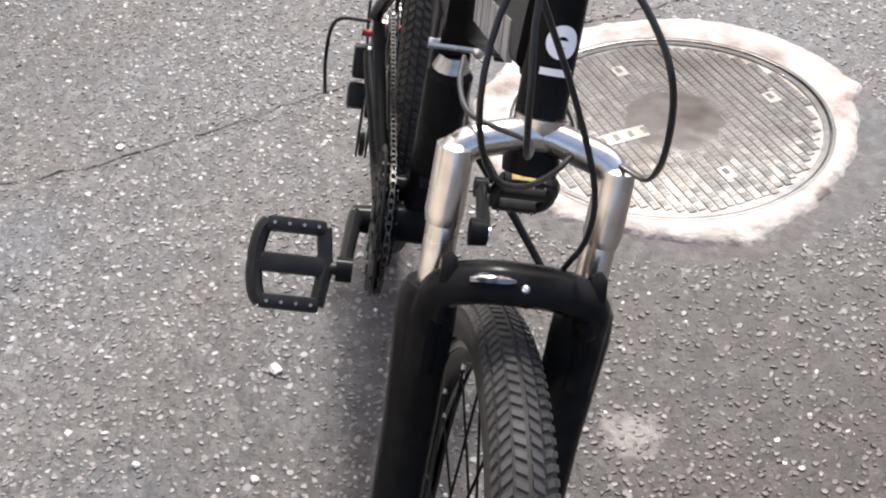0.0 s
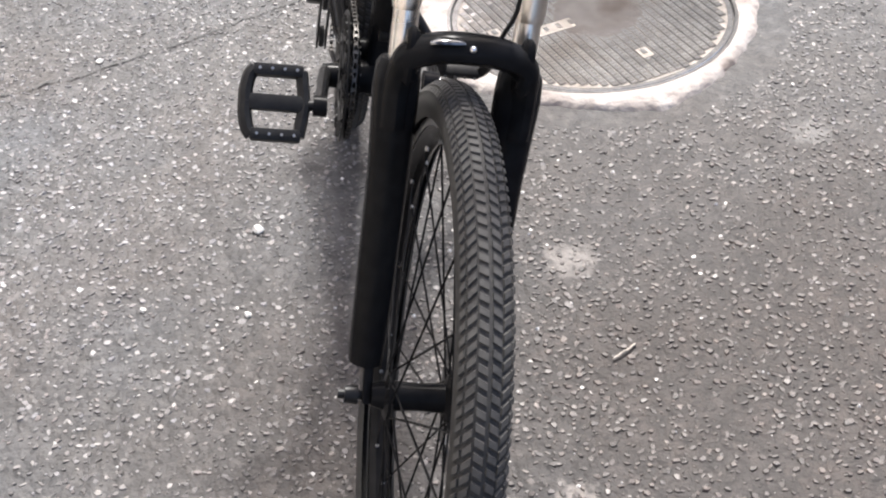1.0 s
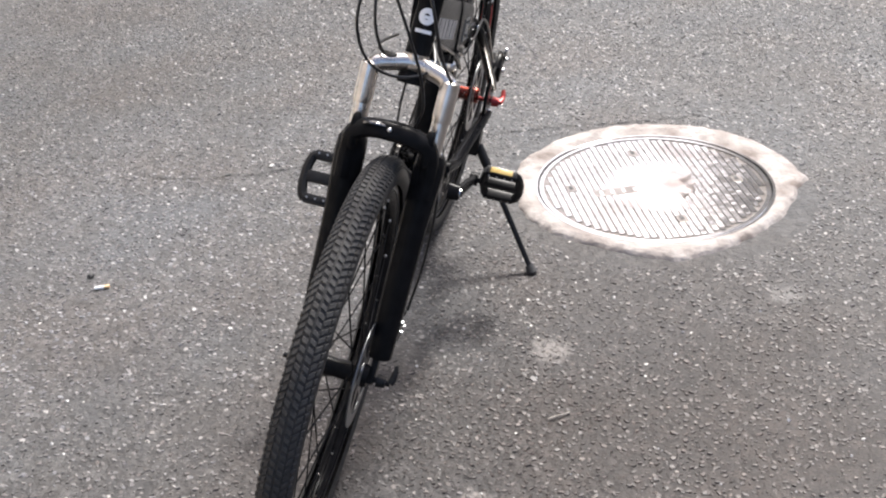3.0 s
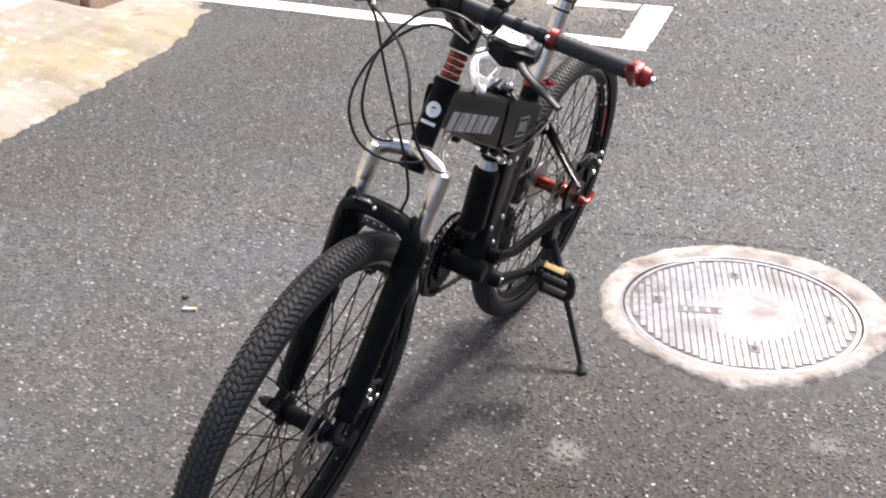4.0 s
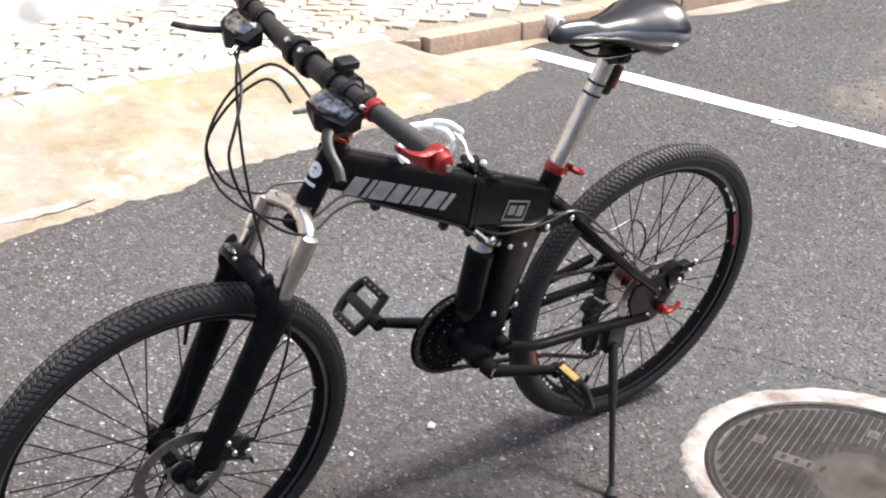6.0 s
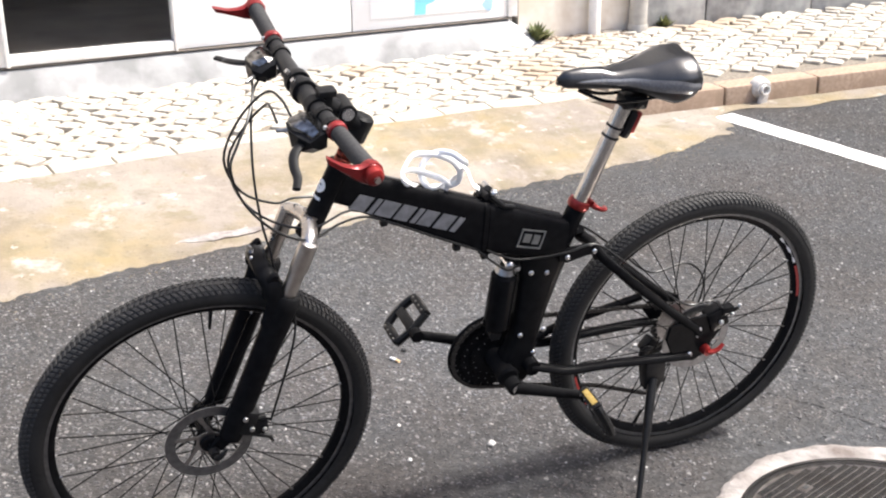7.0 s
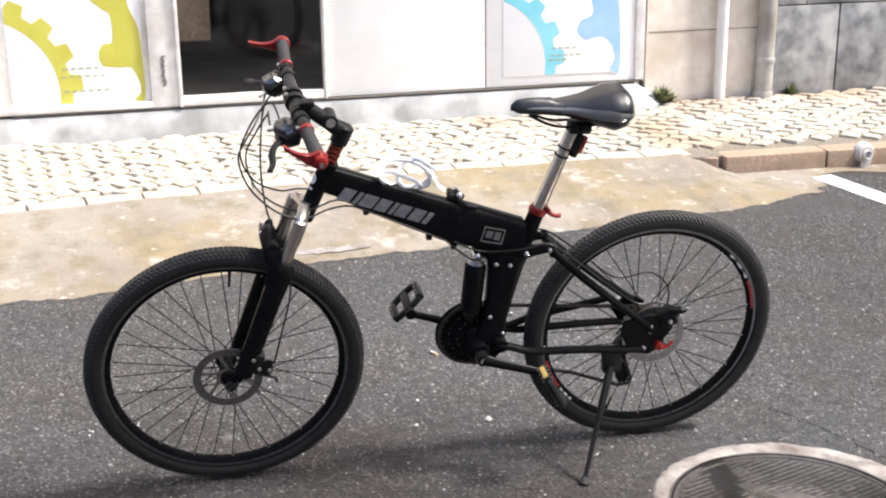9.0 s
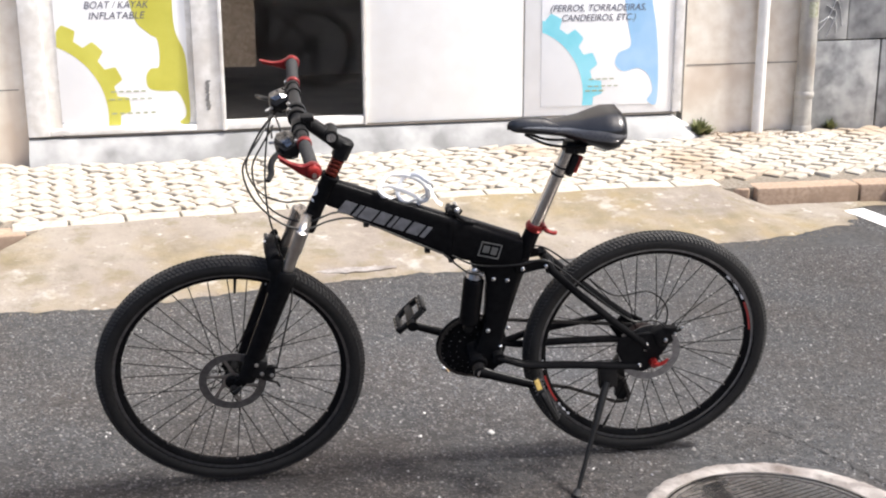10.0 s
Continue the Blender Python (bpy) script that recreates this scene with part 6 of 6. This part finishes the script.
for k in range(5):
    a = 2 * math.pi * k / 5 + 0.4
    cr.tube([(BBX + 0.012 * math.cos(a), 0.05, BBH + 0.012 * math.sin(a)), (BBX + 0.062 * math.cos(a), 0.052, BBH + 0.062 * math.sin(a))], [0.011, 0.006], 8, flat=0.5, up=(0, 1, 0))
cg = B("chainset", cr, BLACK_PLASTIC, None, "black chain guard and chainrings")
for rad, y in ((0.086, 0.047), (0.070, 0.041), (0.050, 0.034)):
    c2 = MB().ring([(rad - 0.030, y - 0.001), (rad, y - 0.001), (rad, y + 0.001), (rad - 0.030, y + 0.001)], 80, (BBX, 0, BBH), close=True)
    for k in range(int(rad * 520)):
        a = 2 * math.pi * k / int(rad * 520)
        c2.box((BBX + (rad + 0.002) * math.cos(a), y, BBH + (rad + 0.002) * math.sin(a)), (0.004, 0.0018, 0.004), pose(0, 0, 0, 0, -math.degrees(a), 0))
    part("chainring", c2, FRAME_BLACK, cg)


# small metal dots added to imitate the bright glints on the chainrings
rv = MB()
for rad, y, cnt_ in ((0.079, 0.0455, 32), (0.062, 0.0395, 24), (0.043, 0.0325, 16)):
    for k in range(cnt_):
        a = 2 * math.pi * k / cnt_ + rad * 40
        rv.ball((BBX + rad * math.cos(a), y, BBH + rad * math.sin(a)), 0.0009 + 0.0005 * (k % 3), 6, (1, 0.5, 1))
part("ring_specks", rv, BAND, cg, "small dots imitating the bright glints on the chainrings")["kind"] = "stuff"


def crank(s, dx_, dh):
    e = Vector((BBX + dx_, s * 0.092, BBH + dh))
    mb = MB().tube([(BBX, s * 0.062, BBH), (BBX, s * 0.084, BBH)], [0.018, 0.016], 16).tube([(BBX, s * 0.078, BBH), Vector((BBX, s * 0.080, BBH)).lerp(e, 0.2), Vector((BBX, s * 0.082, BBH)).lerp(e, 0.9), e], [0.016, 0.0135, 0.011, 0.012], 12, flat=0.7, up=(0, 1, 0)).tube([e + Vector((0, -0.009, 0)), e + Vector((0, 0.009, 0))], 0.014, 14)
    o = B("crank_arm", mb, FRAME_BLACK)
    part("axle_bolt", MB().tube([(BBX, s * 0.084, BBH), (BBX, s * 0.087, BBH)], 0.009, 12), ALU, o)
    return e


def pedal(e, s, ang, amber):
    """Cage pedal; ang: turn of the plate from level, degrees."""
    m = Matrix.Translation(e + Vector((0, s * 0.056, 0))) @ pose(0, 0, 0, 0, ang, 0)
    body = MB().tube([(0, -s * 0.055, 0), (0, -s * 0.03, 0)], [0.007, 0.0075], 12).box((0, 0, 0), (0.022, 0.074, 0.016), b=0.005)
    o = B("pedal", body, BLACK_PLASTIC, None, "black cage pedal with studs", m)
    for x in (-1, 1):
        part("bar", MB().box((x * 0.0425, 0, 0), (0.017, 0.066, 0.020), b=0.005), BLACK_PLASTIC, o)
        if amber:
            part("reflector", MB().box((x * 0.0495, 0, 0), (0.004, 0.046, 0.013), b=0.001), AMBER, o, "amber reflector")
        part("side_arm", MB().tube(smooth_path([(x * 0.044, s * 0.030, 0), (x * 0.034, s * 0.037, 0), (x * 0.014, s * 0.041, 0), (0, s * 0.041, 0)], 8), 0.0092, 8, flat=1.0), BLACK_PLASTIC, o)
        part("side_arm", MB().tube([(x * 0.043, -s * 0.030, 0), (x * 0.0, -s * 0.036, 0)], 0.0085, 8), BLACK_PLASTIC, o)
        for z in (-1, 1):
            for k in range(4):
                st_ = MB().tube([(x * 0.043, -0.024 + 0.016 * k, z * 0.009), (x * 0.043, -0.024 + 0.016 * k, z * 0.0135)], 0.002, 6)
                part("stud", st_, DULLSTEEL, o)
    return o


eR = crank(1, -0.152, 0.046)
eL = crank(-1, 0.160, -0.048)
pedal(eR, 1, -46, False)
pedal(eL, -1, -119, True)
# cassette, derailleur and chain
cs = MB()
for k, rad in enumerate((0.055, 0.049, 0.043, 0.037, 0.031, 0.026)):
    y = 0.034 + 0.0042 * k
    cs.ring([(0.015, y - 0.0008), (rad, y - 0.0008), (rad, y + 0.0008), (0.015, y + 0.0008)], 48, (WB, 0, WR), close=True)
    nt_ = int(rad * 500)
    for i in range(nt_):
        a = 2 * math.pi * i / nt_
        cs.box((WB + (rad + 0.0015) * math.cos(a), y, WR + (rad + 0.0015) * math.sin(a)), (0.004, 0.0015, 0.003), pose(0, 0, 0, 0, -math.degrees(a), 0))
B("cassette", cs, DULLSTEEL, None, "steel cassette sprockets")
dl = MB().box((1.075, 0.078, 0.285), (0.035, 0.03, 0.05), pose(0, 0, 0, 0, 20, 0), b=0.006).box((1.055, 0.082, 0.235), (0.05, 0.028, 0.04), pose(0, 0, 0, 0, 35, 0), b=0.007)
dlo = B("rear_derailleur", dl, BLACK_PLASTIC, None, "black rear derailleur")
part("cage", MB().prism([(1.02, 0.248), (1.045, 0.252), (1.07, 0.15), (1.062, 0.13), (1.04, 0.13), (1.018, 0.22)], 0.054, 0.057, bev=0.0008).prism([(1.02, 0.248), (1.045, 0.252), (1.07, 0.15), (1.062, 0.13), (1.04, 0.13), (1.018, 0.22)], 0.069, 0.072, bev=0.0008), BLACK_PLASTIC, dlo)
for x, h in ((1.036, 0.232), (1.053, 0.148)):
    part("jockey_wheel", MB().ring([(0.004, 0.059), (0.018, 0.059), (0.020, 0.063), (0.018, 0.067), (0.004, 0.067)], 22, (x, 0, h)), BLACK_PLASTIC, dlo)
part("guard_wire", MB().tube(smooth_path([(1.085, 0.075, 0.35), (1.10, 0.125, 0.335), (1.09, 0.135, 0.28), (1.05, 0.13, 0.235)], 14), 0.003, 8), BLACK_PLASTIC, dlo)
# chain path in its plane
y_ch = 0.044
path = []
for k in range(13):
    a = radians(96 + (262 - 96) * k / 12)
    path.append((BBX + 0.087 * math.cos(a), BBH + 0.087 * math.sin(a)))
path += [(0.75, 0.222), (0.90, 0.185), (1.035, 0.130), (1.062, 0.132), (1.070, 0.152), (1.052, 0.20), (1.022, 0.225), (1.02, 0.245), (1.036, 0.254)]
for k in range(8):
    a = radians(-60 + (95 + 60) * k / 7)
    path.append((WB + 0.043 * math.cos(a), WR + 0.043 * math.sin(a)))
pts = [Vector((x, y_ch, h)) for x, h in path] + [Vector((path[0][0], y_ch, path[0][1]))]
cum = [0.0]
for a, b_ in zip(pts, pts[1:]):
    cum.append(cum[-1] + (b_ - a).length)
ch = MB()
nl = int(cum[-1] / 0.0127)
for i in range(nl):
    s = cum[-1] * (i + 0.5) / nl
    j = min(len(cum) - 2, max(0, int(np.searchsorted(cum, s)) - 1))
    t = (s - cum[j]) / max(1e-6, cum[j + 1] - cum[j])
    p, d = pts[j].lerp(pts[j + 1], t), (pts[j + 1] - pts[j]).normalized()
    an = -math.degrees(math.atan2(d.z, d.x))
    wv = 0.0032 if i % 2 else 0.0022
    for sd in (-1, 1):
        ch.box(p + Vector((0, sd * wv, 0)), (0.0135, 0.001, 0.0075), pose(0, 0, 0, 0, an, 0))
    ch.box(p, (0.005, 0.0045, 0.005), pose(0, 0, 0, 0, an, 0))
chm = bpy.data.meshes.new("chain")
chm.from_pydata([tuple(p) for p in ch.v], [], ch.f)
B("chain", chm, CHAIN, None, "dull steel chain")["kind"] = "stuff"

# ---- saddle and post ----
SP1 = Vector((0.826, 0, 0.905))
po = B("seat_post", MB().tube([SC - seatdir * 0.05, SP1], 0.0158, 18), CHROME, None, "bright silver seat post")
part("band", MB().ring([(0.0158, -0.002), (0.0178, -0.002), (0.0178, 0.002), (0.0158, 0.002)], 18, axis="z", close=True).move(Matrix.Translation(SC.lerp(SP1, 0.80)) @ seatdir.to_track_quat("Z", "Y").to_matrix().to_4x4()), BLACK_PLASTIC, po)
part("band", MB().ring([(0.0158, -0.002), (0.0178, -0.002), (0.0178, 0.002), (0.0158, 0.002)], 18, axis="z", close=True).move(Matrix.Translation(SC.lerp(SP1, 0.70)) @ seatdir.to_track_quat("Z", "Y").to_matrix().to_4x4()), BLACK_PLASTIC, po)
qm = Matrix.Translation(SC) @ seatdir.to_track_quat("Z", "Y").to_matrix().to_4x4()
clampo = B("seat_clamp", MB().ring([(0.0190, -0.007), (0.0212, -0.008), (0.0226, -0.004), (0.0226, 0.004), (0.0212, 0.008), (0.0165, 0.009)], 22, axis="z").move(qm).tube([SC + Vector((0.022, -0.016, 0.002)), SC + Vector((0.022, 0.016, 0.002))], 0.007, 10), DARK_RED, None, "dull red seat clamp")
part("lever", MB().tube(smooth_path([SC + Vector((0.022, -0.018, 0.002)), SC + Vector((0.030, -0.026, -0.002)), SC + Vector((0.046, -0.024, -0.008)), SC + Vector((0.052, -0.012, -0.010))], 10), [0.006, 0.006, 0.006, 0.0055, 0.005, 0.005, 0.005, 0.005, 0.005, 0.005, 0.0045, 0.004, 0.004][:13], 8), DARK_RED, clampo)
rl = MB().box(SC.lerp(SP1, 0.80) + Vector((0.027, -0.004, 0.004)), (0.019, 0.020, 0.060), seatdir.to_track_quat("Z", "Y").to_matrix().to_4x4(), b=0.008)
rlo = B("rear_light", rl, BLACK_PLASTIC, None, "small black rear light with red lens")
part("lens", MB().box(SC.lerp(SP1, 0.82) + Vector((0.0335, -0.005, 0.004)), (0.014, 0.022, 0.046), seatdir.to_track_quat("Z", "Y").to_matrix().to_4x4(), b=0.005), DARK_RED, rlo)
B("saddle_clamp", MB().box((0.842, 0, 0.915), (0.055, 0.036, 0.028), pose(0, 0, 0, 0, 4, 0), b=0.008).tube([(0.842, -0.024, 0.912), (0.842, 0.024, 0.912)], 0.006, 10), BLACK_PLASTIC)
for s in (-1, 1):
    B("saddle_rail", MB().tube(smooth_path([(0.715, s * 0.012, 0.955), (0.77, s * 0.018, 0.930), (0.83, s * 0.022, 0.925), (0.90, s * 0.03, 0.935), (0.93, s * 0.04, 0.955)], 16), 0.0035, 8), FRAME_BLACK)


def saddle_rows(k_in=0.0):
    rows = []
    for t in np.linspace(0, 1, 26):
        x = 0.674 + 0.289 * t
        w = float(np.interp(t, [0, 0.03, 0.1, 0.3, 0.5, 0.68, 0.82, 0.92, 0.98, 1], [0.004, 0.014, 0.019, 0.024, 0.036, 0.062, 0.076, 0.074, 0.055, 0.02]))
        top = float(np.interp(t, [0, 0.04, 0.15, 0.4, 0.6, 0.8, 0.93, 1], [0.980, 0.990, 0.994, 0.990, 0.996, 1.012, 1.013, 0.985]))
        bot = float(np.interp(t, [0, 0.05, 0.2, 0.45, 0.65, 0.85, 0.95, 1], [0.970, 0.957, 0.953, 0.946, 0.928, 0.908, 0.918, 0.960]))
        row = []
        for i in range(28):
            a = 2 * math.pi * i / 28
            c_, s_ = math.cos(a), math.sin(a)
            y = w * abs(c_) ** 0.7 * (1 if c_ > 0 else -1)
            if s_ >= 0:
                z = (top - 0.018 * abs(y / max(w, 1e-4)) ** 2.2) - (0.006 * math.exp(-(y / 0.012) ** 2) if 0.35 < t < 0.97 else 0)
                z = bot + (z - bot) * (0.55 + 0.45 * s_ ** 0.45)
            else:
                z = bot + (top - bot) * 0.55 * (1 + s_) ** 1.0
                y *= 1 - 0.25 * (-s_)
            row.append((x, y, z))
        rows.append(row)
    return rows


sd = B("saddle", MB().loft(saddle_rows()), SADDLE, None, "black padded saddle with sheen painted on its grey flanks", sharp=60)
# side strips whose pale colour imitates the gloss on each flank
for s in (-1, 1):
    fl = MB()
    n = 0
    for t in np.linspace(0.10, 0.965, 24):
        x = 0.674 + 0.289 * t
        w = float(np.interp(t, [0, 0.03, 0.1, 0.3, 0.5, 0.68, 0.82, 0.92, 0.98, 1], [0.004, 0.014, 0.019, 0.024, 0.036, 0.062, 0.076, 0.074, 0.055, 0.02]))
        top = float(np.interp(t, [0.15, 0.4, 0.6, 0.8, 0.93, 1], [0.993, 0.990, 0.996, 1.012, 1.012, 0.985]))
        bot = float(np.interp(t, [0.2, 0.45, 0.65, 0.85, 0.95, 1], [0.953, 0.946, 0.928, 0.908, 0.918, 0.960]))
        hgt = max(0.0, math.sin(math.pi * (t - 0.10) / 0.865)) ** 0.6
        for j in range(5):
            v = 0.52 + 0.02 * hgt + (j / 4 - 0.5) * 0.36 * hgt
            bul = 0.001 + 0.004 * hgt * math.sin(math.pi * j / 4)
            fl.v.append((x, s * (w * (1.0 - 0.18 * max(0, 0.5 - v)) * 0.985 + bul), bot + (top - bot) * v))
        if n:
            for j in range(4):
                a = n * 5 + j
                fl.f.append((a - 5, a, a + 1, a - 4))
        n += 1
    part("flank", fl, SADDLE_SHEEN, sd, "grey side panel, lightened to paint in its sheen", sharp=180)

# ---- white plastic strap looped over the main tube ----
strap = thing("plastic_strap", "white plastic strap looped loosely on the bicycle's main tube", "strap",
              bike.matrix_basis.copy())
for (x, h, r1, r2, tl, yaw, wv) in ((0.428, 0.815, 0.062, 0.036, 20, 6, 0.010), (0.452, 0.818, 0.042, 0.034, -30, -14, 0.014), (0.418, 0.800, 0.058, 0.014, 26, 10, 0.006)):
    pts = []
    for k in range(36):
        a = 2 * math.pi * k / 36
        pts.append(Vector((r1 * math.cos(a) * (1 + 0.14 * noise2(math.cos(a), math.sin(a), 1.5, x * 40)), wv * math.sin(2 * a + x * 9), r2 * math.sin(a) * (1 + 0.2 * noise2(math.cos(a), math.sin(a), 1.3, x * 70)))))
    m = pose(x, NB - 0.008, h + 0.010, 0, tl, yaw)
    part("loop", MB().tube([m @ p for p in pts], 0.0058, 8, closed=True, flat=0.3, up=(0, 1, 0)), MILKY, strap)
part("tail", MB().tube(smooth_path([(0.475, -0.03, 0.85), (0.488, -0.042, 0.835), (0.500, -0.045, 0.808), (0.516, -0.04, 0.793)], 16), 0.0048, 8, flat=0.3), MILKY, strap)

# ---- limestone setts of the pavement, the nearest as single stones ----
SETT = []
rnd = random.Random(21)
for k in range(14):
    mb = MB()
    q = [(-0.0445, -0.0445), (0.0445, -0.0445), (0.0445, 0.0445), (-0.0445, 0.0445)]
    q = [(x + rnd.uniform(-0.009, 0.007), y + rnd.uniform(-0.009, 0.007)) for x, y in q]
    e = []
    for i in range(4):
        a, b_ = q[i], q[(i + 1) % 4]
        e += [(a[0] * 0.93 + b_[0] * 0.07, a[1] * 0.93 + b_[1] * 0.07), (a[0] * 0.07 + b_[0] * 0.93, a[1] * 0.07 + b_[1] * 0.93)]
    t = [rnd.uniform(-0.002, 0.002) for _ in range(8)]
    mb.loft([[(x * 1.0, y * 1.0, -0.03) for x, y in e], [(x, y, 0.004 + 0.5 * d) for (x, y), d in zip(e, t)], [(x * 0.88, y * 0.88, 0.0085 + d) for (x, y), d in zip(e, t)]])
    me = mb.mesh("sett", 40)
    me.materials.append(LIMESTONE)
    SETT.append(me)
spots = []
step = 0.096
for i in range(-70, 140):
    for j in range(-70, 70):
        u = (i + 0.5 * (j % 2)) * step * 1.04
        v = j * step * 0.98
        ca, sa = math.cos(radians(38)), math.sin(radians(38))
        x, y = 0.4 + u * ca - v * sa, 3.1 + u * sa + v * ca
        wall = 3.66 + 0.057 * x - (0.10 if -1.05 < x < 2.65 else 0.03)
        if -3.6 < x < 7.5 and pave_y(x) + 0.165 < y < wall:
            spots.append((x, y))
spots.sort(key=lambda p: (p[0] - 0.2) ** 2 + 2.0 * (p[1] - 2.6) ** 2)
rest = MB()
for k, (x, y) in enumerate(spots):
    m = pose(x + rnd.uniform(-0.004, 0.004), y + rnd.uniform(-0.004, 0.004), pave_z(x, y) + rnd.uniform(-0.002, 0.0025), rnd.uniform(-2, 2) + 4.0, rnd.uniform(-2, 2), 38 + 90 * rnd.randint(0, 3) + rnd.uniform(-10, 10))
    me = SETT[rnd.randrange(14)]
    if k < 300:
        part("sett", me, LIMESTONE, pavement, m=m)
    else:
        b0 = len(rest.v)
        rest.v += [tuple(m @ v.co) for v in me.vertices]
        rest.f += [tuple(b0 + i for i in p.vertices) for p in me.polygons]
rme = bpy.data.meshes.new("setts")
rme.from_pydata(rest.v, [], rest.f)
part("setts", rme, LIMESTONE, pavement)["kind"] = "stuff"
# straight edging course along the pavement's rim
EDGE = MB().box((0, 0, 0), (0.235, 0.135, 0.06), b=0.008).mesh("edge_stone")
for i in range(17):
    x = -0.86 + 0.2415 * i
    if x > 2.5:
        break
    sl = math.degrees(math.atan2(pave_y(x + 0.12) - pave_y(x - 0.12), 0.24))
    part("edge_stone", EDGE, LIMESTONE, pavement, m=pose(x, pave_y(x) + 0.085, 0.084, 3.5, 0, sl))
